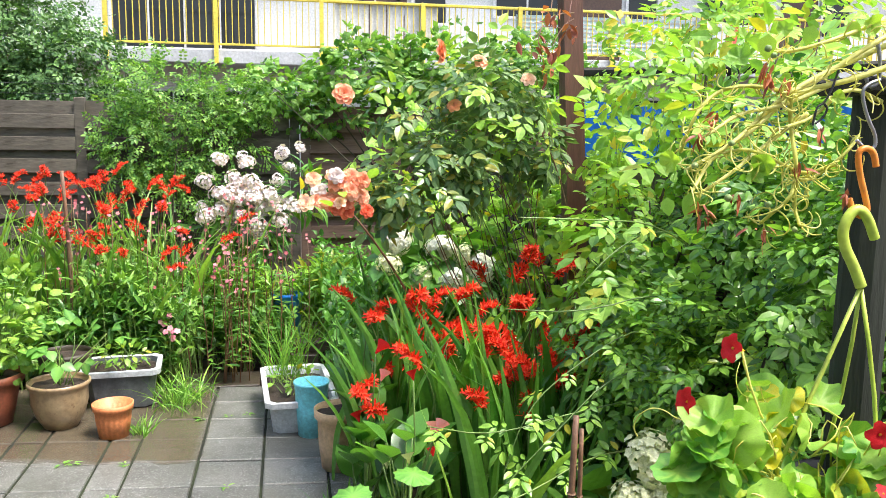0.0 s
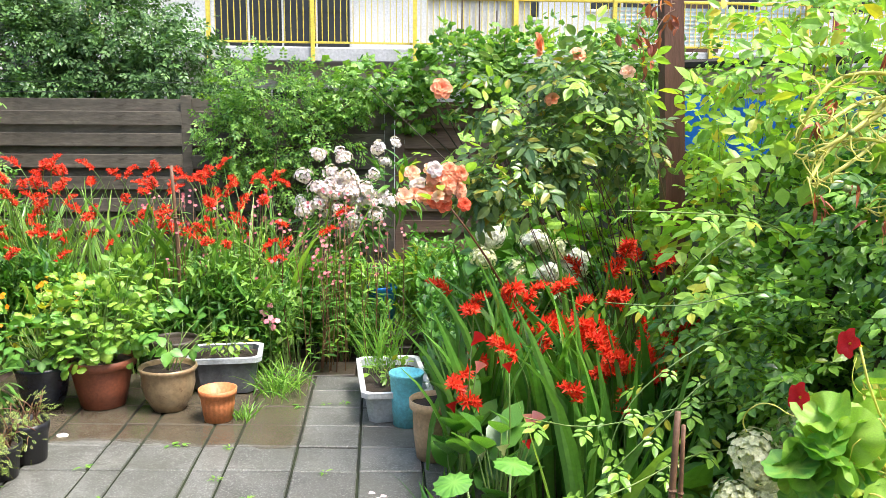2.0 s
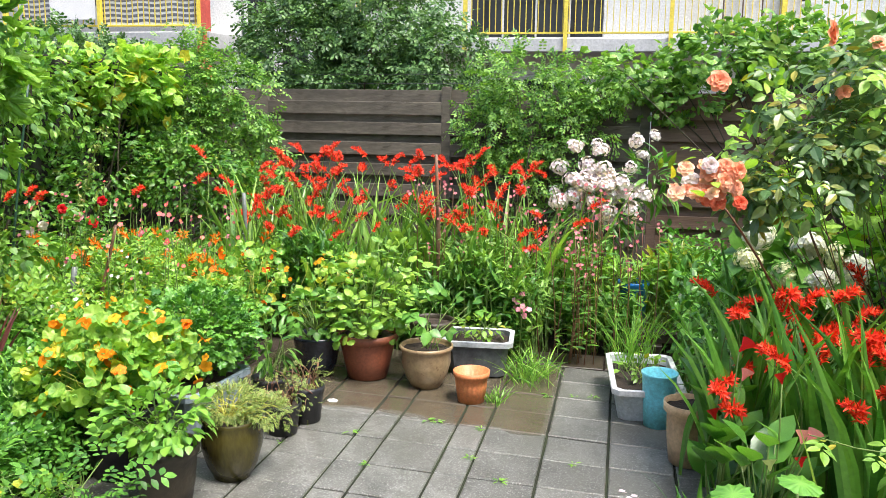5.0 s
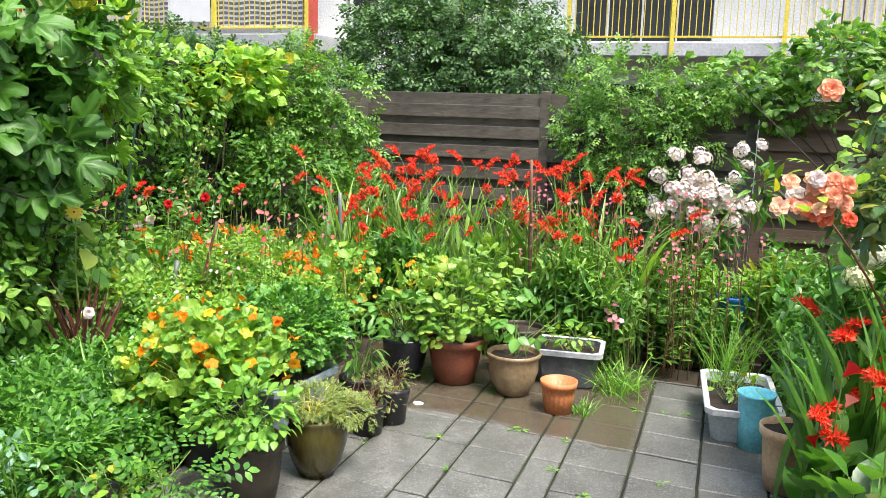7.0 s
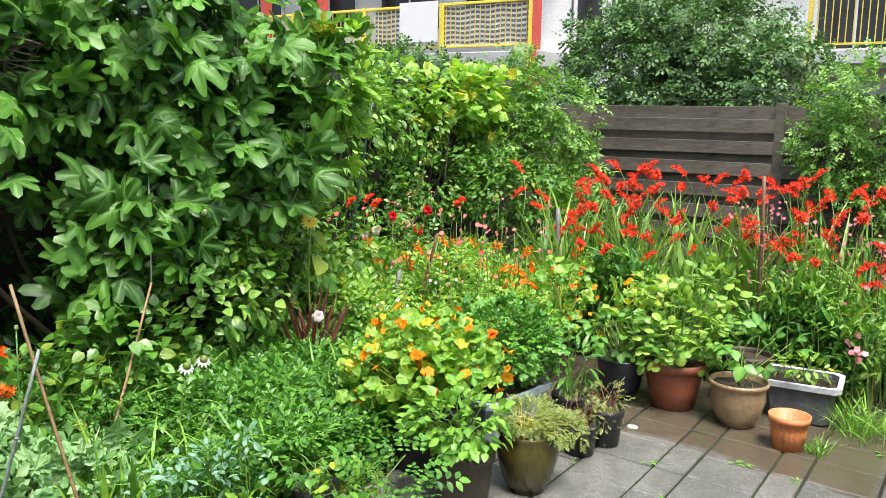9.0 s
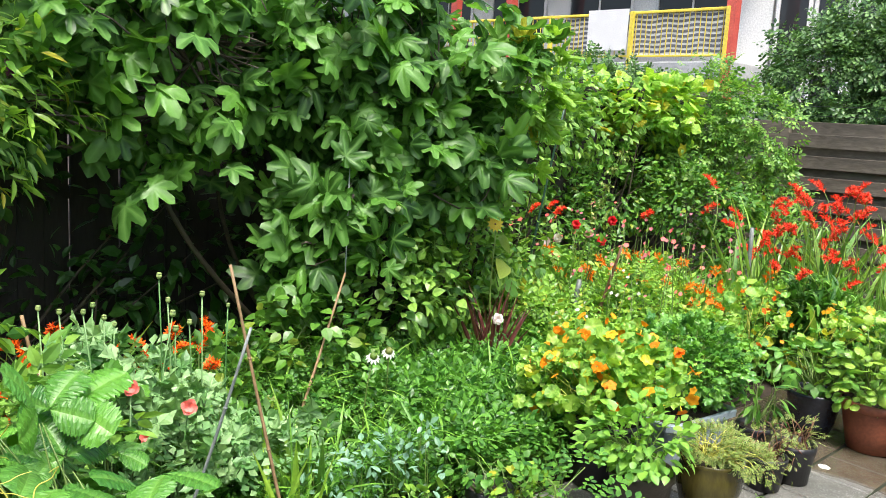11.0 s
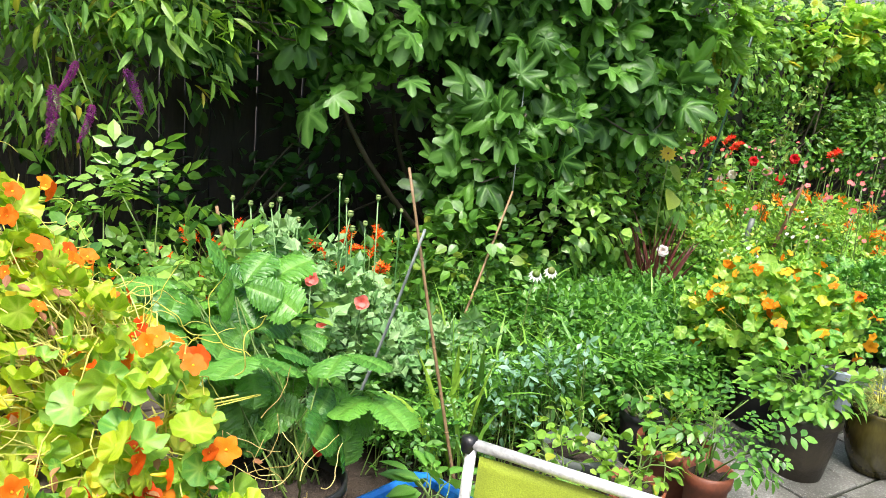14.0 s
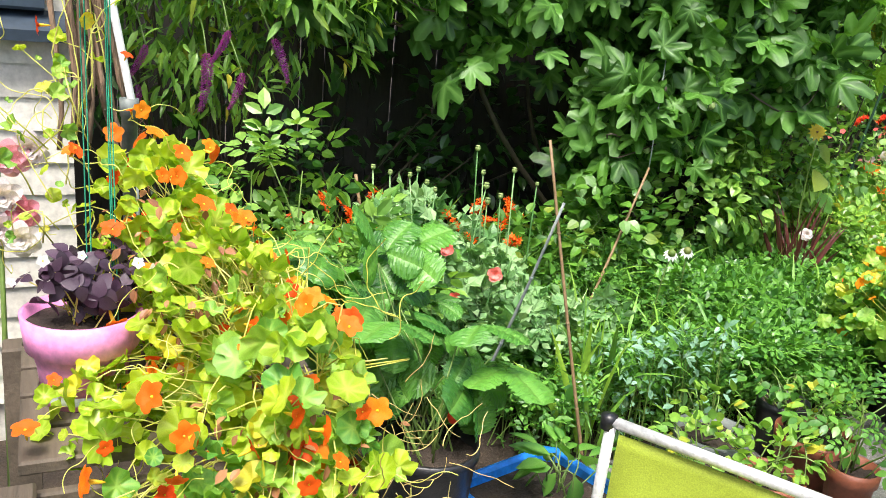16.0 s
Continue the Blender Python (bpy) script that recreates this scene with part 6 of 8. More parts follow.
shrub("jasmine", "sprawling green climber over the boundary fence", "climber", (1.85, -0.9, gz(1.7)),
      [(1.8, -0.95, 1.45, 0.22, 0.4, 0.3), (1.73, -1.2, 1.15, 0.32, 0.4, 0.3), (1.65, -1.5, 1.3, 0.3, 0.35, 0.3), (1.7, -0.7, 0.95, 0.3, 0.45, 0.4), (1.55, -1.5, 0.8, 0.4, 0.4, 0.4), (1.45, -1.0, 0.75, 0.3, 0.4, 0.35), (1.8, -0.2, 0.7, 0.2, 0.4, 0.4), (1.6, -1.9, 1.2, 0.3, 0.3, 0.4)], 2500, T_PINN, 0.125, "jasmine", 30, holes=-0.1, freq=3.5)
shrub("jasmine", "bright young shoots of a climber beside the post", "climber", (1.85, -0.1, gz(1.7)),
      [(1.85, -0.6, 1.75, 0.25, 0.4, 0.25), (2.1, 0.5, 1.95, 0.45, 0.35, 0.16), (2.3, -0.3, 1.95, 0.4, 0.4, 0.25), (2.6, 0.6, 2.15, 0.5, 0.5, 0.25), (1.7, -1.0, 1.6, 0.25, 0.3, 0.25), (1.55, -0.5, 1.2, 0.2, 0.3, 0.3), (1.4, -0.9, 1.05, 0.2, 0.25, 0.2), (1.8, 0.3, 0.9, 0.15, 0.3, 0.4), (1.75, 0.9, 1.0, 0.2, 0.4, 0.4), (1.5, 0.2, 0.7, 0.15, 0.2, 0.3)], 260, T_PINN, 0.23, "limeleaf", 24, holes=-0.05, freq=4.0)
shrub("jasmine", "bright leafy shoots hanging beside the brown post", "climber", (1.8, 0.0, gz(1.7)), [(1.62, -0.15, 1.52, 0.13, 0.15, 0.2), (1.52, -0.3, 1.22, 0.1, 0.15, 0.13), (1.7, -0.2, 1.75, 0.12, 0.15, 0.1)], 70, T_PINN, 0.21, "limeleaf", 12, r0=0.005, wood="stem", holes=-0.3, freq=5.0)
shrub("jasmine", "paler green shoots woven through the climber", "climber", (1.85, -0.2, gz(1.7)), [(1.85, -0.6, 1.7, 0.25, 0.4, 0.25), (2.2, 0.3, 1.95, 0.45, 0.4, 0.2), (1.7, -1.0, 1.5, 0.25, 0.3, 0.3), (1.5, -0.7, 1.1, 0.2, 0.3, 0.3), (1.75, 0.6, 0.95, 0.15, 0.4, 0.4)], 220, T_PINN, 0.22, "lightleaf", 20, holes=-0.05, freq=4.0)


def runners(label, lines, T, size, mat, gap=0.085):
    """Thin arching shoots with compound leaves set alternately along them."""
    t = thing("jasmine", label, "climber", lines[0][0])
    for line in lines:
        p = smooth_path(line)
        rod("shoot", t, p, 0.0032, 0.0016, M["stem"])
        seg = np.linalg.norm(np.diff(p, axis=0), axis=1)
        far = np.concatenate([[0], np.cumsum(seg)])
        q = np.arange(gap * 1.5, far[-1], gap)
        P = np.stack([np.interp(q, far, p[:, i]) for i in range(3)], 1)
        d = np.stack([np.interp(q, far[:-1], np.diff(p, axis=0)[:, i]) for i in range(3)], 1)
        side = np.cross(d, [0, 0, 1.0])
        side /= np.maximum(np.linalg.norm(side, axis=1, keepdims=True), 1e-6)
        side[::2] *= -1
        n = len(P)
        Y = side + d * 14 + unit(n) * 0.35 + [0, -0.3, -0.25]
        Z = np.array([0, -0.45, 0.8]) + unit(n) * 0.35
        tagged(part("foliage", Bag().add(T, P, Y, Z, size * RNG.uniform(0.7, 1.2, n)), M[mat], t), kind="stuff")


runners("light green trailing shoots over the crocosmias", [
    [(1.6, -1.1, 1.0), (1.25, -1.25, 1.1), (1.0, -1.3, 1.05), (0.74, -1.35, 1.08)],
    [(1.6, -1.0, 1.1), (1.3, -1.15, 1.3), (1.0, -1.3, 1.33), (0.78, -1.32, 1.34)],
    [(1.6, -1.2, 0.95), (1.28, -1.3, 0.79), (0.95, -1.35, 0.76), (0.7, -1.4, 0.72), (0.5, -1.45, 0.78)],
    [(1.4, -1.2, 0.8), (1.1, -1.35, 0.9), (0.85, -1.45, 0.72), (0.66, -1.5, 0.56)],
    [(1.5, -1.1, 0.9), (1.2, -1.25, 1.0), (0.95, -1.35, 0.9), (0.8, -1.4, 0.8), (0.72, -1.45, 0.62)],
    [(1.6, -0.9, 1.2), (1.3, -1.1, 1.28), (1.12, -1.2, 1.22), (1.0, -1.25, 1.12)],
    [(1.3, -1.3, 0.6), (1.0, -1.45, 0.68), (0.75, -1.55, 0.6), (0.55, -1.6, 0.58)]], T_ROSE, 0.105, "lightleaf")

# ---- nasturtiums ----
nasturtium("nasturtium", "golden-orange nasturtium mound spilling from a pot", (-2.0, -0.66, gz(-2) + 0.28), [(-2.07, -0.67, 0.53, 0.29, 0.24, 0.19), (-2.22, -0.72, 0.46, 0.2, 0.18, 0.16), (-1.86, -0.6, 0.57, 0.18, 0.16, 0.13), (-2.0, -0.66, 0.68, 0.15, 0.15, 0.09)], 720, 74, ("golden", "orange", "golden"), size=0.058, fsize=0.043, near=290)
nasturtium("nasturtium", "sprawling yellow-green nasturtium with orange flowers on the bench", (-1.5, -3.3, 0.75),
           [(-1.85, -3.56, 1.02, 0.18, 0.12, 0.17), (-1.6, -3.48, 0.92, 0.22, 0.14, 0.15), (-1.36, -3.38, 0.86, 0.17, 0.13, 0.13), (-1.26, -3.32, 0.76, 0.1, 0.1, 0.11), (-1.35, -3.56, 0.78, 0.16, 0.12, 0.13), (-1.9, -3.45, 0.85, 0.2, 0.2, 0.15),
            (-1.2, -3.45, 0.68, 0.13, 0.15, 0.12), (-1.24, -3.38, 0.58, 0.1, 0.1, 0.1), (-1.3, -3.6, 0.6, 0.12, 0.1, 0.12), (-1.52, -3.68, 0.78, 0.1, 0.1, 0.07)], 980, 120, ("redorange", "orange", "redorange"), "nastlime", 0.05, 0.036, 420, face=(0.7, 0.1, 0.6), near=290, tangle=170, thick=0.0012)
dry = thing("withered_stems", "dry straw-coloured nasturtium stems with withered blooms", "dry stems", (-1.3, -3.4, 0.74))
ds = Bag()
for _ in range(110):
    q = np.array([RNG.uniform(-1.5, -1.12), RNG.uniform(-3.5, -3.1), RNG.uniform(0.5, 0.8)])
    pts = [q]
    d = unit(1)[0] * 0.6 + np.array([0.3, 0.5, -0.2])
    for _ in range(7):
        d = d * 0.75 + unit(1)[0] * 0.4
        d /= np.linalg.norm(d)
        pts.append(pts[-1] + d * 0.017)
    ds.tube(smooth_path(pts), 0.0011, 0.0007, 4)
tagged(part("stem_tangle", ds, M["straw"], dry, smooth=True), kind="stuff")
DP, DD = cloud([(-1.35, -3.4, 0.75, 0.25, 0.2, 0.16), (-1.7, -3.52, 0.98, 0.25, 0.15, 0.18), (-1.2, -3.4, 0.6, 0.1, 0.15, 0.12)], 320, 0.3)
tagged(part("withered_bloom", leaves(Bag(), DP, DD, T_OVAL2, 0.022, droop=0.8), M["brownbit"], dry), kind="stuff")
nasturtium("nasturtium", "nasturtium climbing green twine up the house wall", (-1.9, -3.65, 1.0),
           [(-1.9, -3.66, 1.25, 0.12, 0.08, 0.28), (-1.95, -3.78, 1.15, 0.12, 0.06, 0.25)], 40, 7, ("redorange",), "nastlime", 0.03, 0.03, 22, face=(0.7, 0.1, 0.6), near=40, tangle=16, thick=0.0012)
nasturtium("nasturtium", "yellow nasturtium between the pots", (-1.78, 1.05, 0.3), [(-1.78, 1.05, 0.5, 0.2, 0.16, 0.2), (-1.62, 1.1, 0.62, 0.18, 0.14, 0.12)], 150, 14, ("golden",), "nastleaf", 0.042, 0.036, 30, near=60)
nasturtium("nasturtium", "nasturtium with orange flowers beside the crocosmias", (-2.2, 0.95, 0.2), [(-2.15, 0.95, 0.6, 0.2, 0.2, 0.2), (-2.25, 0.85, 0.4, 0.25, 0.2, 0.2)], 220, 14, ("redorange",), "nastleaf", 0.05, 0.045, 30, near=60)

# ---- hanging basket by the old post ----
nasturtium("nasturtium", "yellowing nasturtium trailing from a hanging basket", (1.02, -2.4, 1.0),
           [(0.98, -2.38, 1.05, 0.16, 0.12, 0.1), (1.1, -2.4, 0.95, 0.18, 0.15, 0.12), (0.85, -2.4, 1.0, 0.1, 0.1, 0.12), (1.13, -2.44, 1.12, 0.08, 0.05, 0.13), (0.82, -2.42, 1.06, 0.08, 0.06, 0.08)], 230, 2, ("crimson",), "nastleaf", 0.066, 0.045, 90, face=(-0.4, -0.8, 0.4), near=230, tangle=10, thick=0.0013)
hang = thing("nasturtium_vine", "yellowing bare nasturtium vine hung over the post", "nasturtium", (1.1, -2.36, 1.7))
VINES = [[(1.199, -2.336, 1.79), (1.075, -2.372, 1.741), (0.99, -2.348, 1.673), (0.913, -2.384, 1.656)], [(1.161, -2.36, 1.759), (1.058, -2.336, 1.712), (0.935, -2.372, 1.662), (0.893, -2.348, 1.612), (0.826, -2.384, 1.571), (0.768, -2.36, 1.533)], [(1.166, -2.384, 1.73), (1.064, -2.36, 1.683), (0.958, -2.336, 1.659), (0.871, -2.372, 1.593), (0.817, -2.348, 1.556), (0.768, -2.384, 1.499)], [(1.146, -2.348, 1.796), (1.0, -2.384, 1.742), (0.928, -2.36, 1.72), (0.922, -2.336, 1.731)], [(0.935, -2.372, 1.662), (0.953, -2.348, 1.608), (0.947, -2.384, 1.544), (0.963, -2.36, 1.515), (1.012, -2.336, 1.516), (1.046, -2.372, 1.563), (1.082, -2.348, 1.591)], [(0.958, -2.336, 1.659), (0.865, -2.372, 1.669), (0.82, -2.348, 1.66), (0.765, -2.384, 1.623), (0.756, -2.36, 1.56)], [(0.976, -2.36, 1.626), (0.914, -2.336, 1.57), (0.836, -2.372, 1.525), (0.796, -2.348, 1.491)], [(1.018, -2.384, 1.545), (0.985, -2.36, 1.525), (0.969, -2.336, 1.533), (0.872, -2.372, 1.569), (0.837, -2.348, 1.56)], [(0.972, -2.348, 1.524), (0.941, -2.384, 1.489), (0.928, -2.36, 1.464), (0.919, -2.336, 1.442)], [(0.956, -2.372, 1.525), (0.971, -2.348, 1.472), (0.961, -2.384, 1.443)], [(1.128, -2.336, 1.648), (1.035, -2.372, 1.673), (0.995, -2.348, 1.618), (0.922, -2.384, 1.603)], [(1.104, -2.36, 1.702), (1.03, -2.336, 1.674), (0.917, -2.372, 1.634), (0.862, -2.348, 1.625), (0.786, -2.384, 1.588)]]
VT = Bag()
for k, line in enumerate(VINES):
    p = smooth_path(line)
    rod("vine", hang, p, 0.0058 if k < 3 else 0.004, 0.0026, M["palestem"], 7)
    for q in p[1::2]:
        for _ in range(2):
            pts, d = [q], unit(1)[0] * 0.7 + np.array([-0.3, 0, -0.2])
            turn = unit(1)[0] * RNG.uniform(0.25, 0.75)
            for _ in range(RNG.integers(4, 12)):
                d = d + np.cross(turn, d) + unit(1)[0] * 0.12
                d /= np.linalg.norm(d)
                pts.append(pts[-1] + d * 0.008)
            VT.tube(smooth_path(pts), 0.0015, 0.0009, 5)
tagged(part("tendril_tangle", VT, M["palestem"], hang, smooth=True), kind="stuff")
for q in [(0.891, -2.38, 1.678), (0.924, -2.38, 1.674), (0.801, -2.38, 1.615), (0.774, -2.38, 1.588), (0.791, -2.38, 1.462), (0.844, -2.38, 1.489), (0.893, -2.38, 1.434), (0.95, -2.38, 1.544), (0.986, -2.38, 1.595), (0.883, -2.38, 1.695), (1.047, -2.38, 1.493), (0.785, -2.38, 1.48)]:
    part("withered_bloom", leaves(Bag(), np.array(q) + RNG.normal(size=(8, 3)) * 0.005, unit(8), T_LANCE, 0.022, droop=0.9), M["brownred"], hang)
SEED = Bag().lathe([(0.001, 0), (0.4, 0.15), (0.5, 0.5), (0.35, 0.85), (0.001, 0.95)], 9).mesh("seed_pod", M["seedpod"], True)
VP = [(0.883, -2.38, 1.72), (0.898, -2.38, 1.717), (0.767, -2.38, 1.539), (0.828, -2.38, 1.579), (0.836, -2.38, 1.494), (0.906, -2.38, 1.48), (0.959, -2.38, 1.433), (0.906, -2.38, 1.431)]
pieces("seed_pod", hang, SEED, VP, unit(len(VP)), unit(len(VP)), RNG.uniform(0.010, 0.014, len(VP)))
VL = [(0.738, -2.37, 1.552), (0.775, -2.37, 1.498), (0.9, -2.37, 1.548), (0.732, -2.37, 1.489), (0.918, -2.37, 1.759), (0.968, -2.37, 1.765), (1.018, -2.37, 1.654), (1.028, -2.37, 1.771), (0.843, -2.37, 1.713), (0.89, -2.37, 1.749), (1.068, -2.37, 1.773), (0.963, -2.37, 1.581), (0.876, -2.37, 1.534)]
me = [Bag().add(tp, (0, 0, 0), (0, 1, 0), (0, 0, 1), 1.0).mesh("leaf", M["limeleaf"], True) for tp in (T_CRUMP, T_BROAD)]
pieces("leaf", hang, me, VL, unit(len(VL)) * 0.5 + [0, 0, -0.7], unit(len(VL)) * 0.5 + [-0.3, -0.8, 0.3], RNG.uniform(0.025, 0.045, len(VL)))
t = thing("nasturtium_bloom", "red nasturtium blooms with yellow throats", "nasturtium", (0.8, -2.4, 1.1))
for p in ((0.863, -2.4, 1.241), (0.788, -2.4, 1.154)):
    pieces("flower", t, F_NAST["crimson"], [p], [(0.2, 0.3, 1)], [(-0.75, 0.0, 0.75)], [0.048])
    rod("stalk", t, bend((0.98, -2.38, 1.05), p, 0.02, 5, 0.02), 0.0024, 0.002, M["palestem"])

# ---- beds ----
ground_cover("meadow_herbs", "low sea of bright green leafy herbs", "herbs", -3.9, -2.1, -2.4, -0.2, 12000, 0.36, T_HERB, 0.062, "herb")
ground_cover("meadow_herbs", "broad-leaved seedlings and weeds among the herbs", "herbs", -3.4, -2.1, -2.3, -0.4, 4200, 0.34, T_OVAL, 0.05, "herb")
ground_cover("meadow_herbs", "bright green fern-like herb by the paving", "herbs", -3.2, -2.1, -1.4, 0.1, 5000, 0.4, T_SPRIG5, 0.11, "herb", lo=0.08)
ground_cover("meadow_grass", "thin grass blades through the herbs", "grass", -3.4, -2.1, -2.2, 0.2, 1800, 0.4, T_GRASS, 0.16, "grassleaf", lo=0.02)
ground_cover("bed_plants", "mixed green leafy flower bed plants", "bed plants", -4.1, -2.2, -0.1, 3.0, 14000, 0.5, T_OVAL2, 0.052, "midleaf")
ground_cover("bed_plants", "light feathery foliage among the flowers", "bed plants", -4.0, -2.2, 0.0, 1.8, 4200, 0.6, T_SPRIG5, 0.12, "lightleaf", lo=0.12)
ground_cover("bed_plants", "tangled green penstemon and salvia foliage", "bed plants", -2.3, -0.52, 1.45, 2.3, 8500, 0.52, T_OVAL2, 0.052, "midleaf")
ground_cover("bed_plants", "slender bright green stems and leaves", "bed plants", -2.2, -0.55, 1.42, 1.75, 2200, 0.62, T_LANCE, 0.09, "herb", lo=0.1)
ground_cover("bed_plants", "leafy bright green growth before the phlox", "bed plants", -0.55, 0.6, 2.1, 2.7, 2600, 0.7, T_LANCE, 0.09, "lightleaf", lo=0.1)
ground_cover("bed_plants", "leafy penstemon growth before the crocosmias", "bed plants", -1.6, -0.45, 1.42, 1.85, 3400, 0.78, T_LANCE, 0.075, "climberleaf", lo=0.1)
ground_cover("bed_plants", "leafy growth behind the sunken path", "bed plants", -0.55, 0.15, 1.8, 2.3, 2000, 0.5, T_OVAL2, 0.06, "midleaf")
ground_cover("bed_plants", "green foliage in the side bed", "bed plants", 0.35, 1.9, 0.5, 4.2, 11000, 0.7, T_OVAL2, 0.058, "herb")
ground_cover("bed_plants", "shaded green foliage by the boundary fence", "bed plants", 0.9, 1.9, -2.2, 0.3, 3500, 0.55, T_OVAL2, 0.08, "midleaf")

# ---- plants in the pots ----
def leafy_pots():
    z = gz(-1.7) + 0.2
    potted("strawberry_plant", "strawberry plant in the black ceramic pot", "strawberry", (-1.69, 0.82), z, [(-1.69, 0.82, 0.42, 0.2, 0.18, 0.12)], 40, T_TRI, 0.10, "strawberry", 34, near=1)
    potted("geranium", "leafy geranium spilling over the terracotta pot", "geranium", (-1.40, 0.87), gz(-1.38) + 0.23, [(-1.38, 0.9, 0.52, 0.27, 0.24, 0.2), (-1.42, 0.78, 0.4, 0.22, 0.14, 0.12), (-1.25, 1.0, 0.72, 0.14, 0.12, 0.14)], 520, T_TOOTH, 0.05, "geranium", 60)
    potted("strawberry_plant", "sparse strawberry plant in the tan pot", "strawberry", (-1.035, 0.81), gz(-1.05) + 0.21, [(-0.97, 0.9, 0.44, 0.2, 0.16, 0.08)], 16, T_TRI, 0.12, "strawberry", 14, near=1)
    potted("seedlings", "small green seedlings in the storage box", "seedlings", (-0.795, 1.19), gz(-0.8) + 0.185, [(-0.795, 1.2, 0.29, 0.16, 0.1, 0.07)], 60, T_OVAL2, 0.045, "lightleaf", 16)
    potted("parsley", "thick bushy parsley in the grey-blue tub", "parsley", (-1.99, -0.1), gz(-2) + 0.2, [(-2.02, 0.05, 0.52, 0.32, 0.3, 0.18), (-1.95, -0.05, 0.46, 0.22, 0.25, 0.14), (-2.15, 0.2, 0.48, 0.25, 0.22, 0.16)], 1700, T_LOBED, 0.05, "parsley", 70)
    potted("mint", "bushy mint in the dark clay pot", "mint", (-1.67, -0.89), gz(-1.7) + 0.22, [(-1.68, -0.9, 0.42, 0.2, 0.17, 0.13), (-1.80, -0.88, 0.38, 0.14, 0.14, 0.08)], 520, T_BROAD, 0.042, "mint", 40)
    potted("thyme", "wiry yellow-green thyme in the olive pot", "thyme", (-1.55, -0.575), gz(-1.6) + 0.24, [(-1.55, -0.575, 0.37, 0.13, 0.13, 0.07), (-1.44, -0.52, 0.33, 0.1, 0.1, 0.06)], 1200, T_SPRIG, 0.032, "thyme", 50, stem_mat="palestem")
    for x, y in ((-1.535, -0.075), (-1.485, 0.11)):
        potted("dry_herb", "straggly half-dry herb in a black pot", "herb", (x, y), gz(x) + 0.14, [(x, y, 0.28, 0.1, 0.1, 0.08), (x + 0.05, y - 0.08, 0.18, 0.05, 0.05, 0.08)], 170, T_SPRIG, 0.03, "thyme", 24, stem_mat="redstem")
    potted("young_plant", "young leafy plant behind the black pots", "young plant", (-1.73, 0.22), gz(-1.7) + 0.13, [(-1.72, 0.24, 0.36, 0.1, 0.1, 0.12)], 44, T_LANCE, 0.085, "midleaf", 12)
    potted("seedlings", "young bedding plants in the white tub", "seedlings", (0.17, 0.85), 0.14, [(0.17, 0.95, 0.2, 0.13, 0.25, 0.05)], 60, T_OVAL2, 0.05, "lightleaf", 20)
    # seedling pots by the chair
    for x, y, n, c, zz in ((-1.93, -1.78, 26, "lightleaf", 0.2), (-1.78, -1.98, 40, "lightleaf", 0.2), (-1.98, -1.42, 50, "herb", 0.24), (-1.80, -1.46, 60, "lightleaf", 0.24), (-1.66, -1.80, 50, "lightleaf", 0.2)):
        potted("young_plant", "young leafy seedling in a small pot", "young plant", (x, y), gz(x) + zz - 0.05, [(x, y, gz(x) + zz + 0.04, 0.13, 0.13, 0.07)], n * 2 + 20, T_BROAD, 0.034, c, 10)
    potted("tomato_plant", "young tomato plant in a terracotta pot", "tomato", (-1.60, -1.52), gz(-1.6) + 0.16, [(-1.6, -1.5, 0.34, 0.14, 0.14, 0.12), (-1.52, -1.5, 0.44, 0.1, 0.1, 0.1)], 60, T_PINN, 0.11, "herb", 8)
    potted("pepper_plant", "young pepper plants in the blue tub", "pepper", (-1.86, -2.45), gz(-2) + 0.075, [(-1.84, -2.42, 0.27, 0.14, 0.1, 0.06)], 24, T_OVAL, 0.095, "strawberry", 12, near=1)
    potted("strawberry_plant", "large-leaved strawberry plant in the tall black pot", "strawberry", (-1.82, -2.88), gz(-2) + 0.33, [(-1.92, -2.88, 0.68, 0.17, 0.15, 0.10), (-2.02, -3.0, 0.78, 0.16, 0.14, 0.1), (-1.9, -2.72, 0.6, 0.1, 0.1, 0.06)], 34, T_STRAW, 0.165, "strawberry", 34, near=1)
    fr = thing("strawberries", "ripe red strawberries hanging over the pot rim", "strawberry", (-1.75, -2.8, 0.47))
    for p in [(-1.76, -2.85, 0.521), (-1.76, -2.819, 0.521)]:
        part("berry", Bag().lathe([(0.001, -0.022), (0.01, -0.016), (0.016, 0.0), (0.013, 0.012), (0.001, 0.016)], 10, p), M["red"], fr, smooth=True)


leafy_pots()

# ---- right bed ----
HEAD_W, HEAD_C, HEAD_B = head_mesh("white_head", "white", 170, 0.46, 0.25, loose=0.25), head_mesh("cream_head", "cream", 260, 0.44, 0.2, loose=0.35), head_mesh("blush_head", "blush", 32, 0.44, 0.42, loose=0.4)
ph, PP, PD = shrub("phlox", "tall phlox with rounded pale pink-white flower heads", "phlox", (-0.1, 2.55, 0.0), [(-0.15, 2.55, 0.85, 0.3, 0.2, 0.3), (0.2, 2.6, 1.1, 0.2, 0.15, 0.2)], 380, T_LANCE, 0.12, "midleaf", 16, wood="stem", r0=0.006)
HP = np.concatenate([np.array([-0.16, 2.42, 1.06]) + RNG.normal(size=(48, 3)) * [0.14, 0.05, 0.11], [(0.14, 2.5, 1.28), (0.1, 2.5, 1.38), (0.22, 2.5, 1.42), (0.12, 2.45, 1.05), (0.18, 2.42, 1.0), (0.06, 2.4, 1.2)]])
pieces("flower_head", ph, HEAD_B, HP, unit(len(HP)), np.array([0, -0.8, 0.6]) + RNG.normal(size=(len(HP), 3)) * 0.3, RNG.uniform(0.07, 0.11, len(HP)))
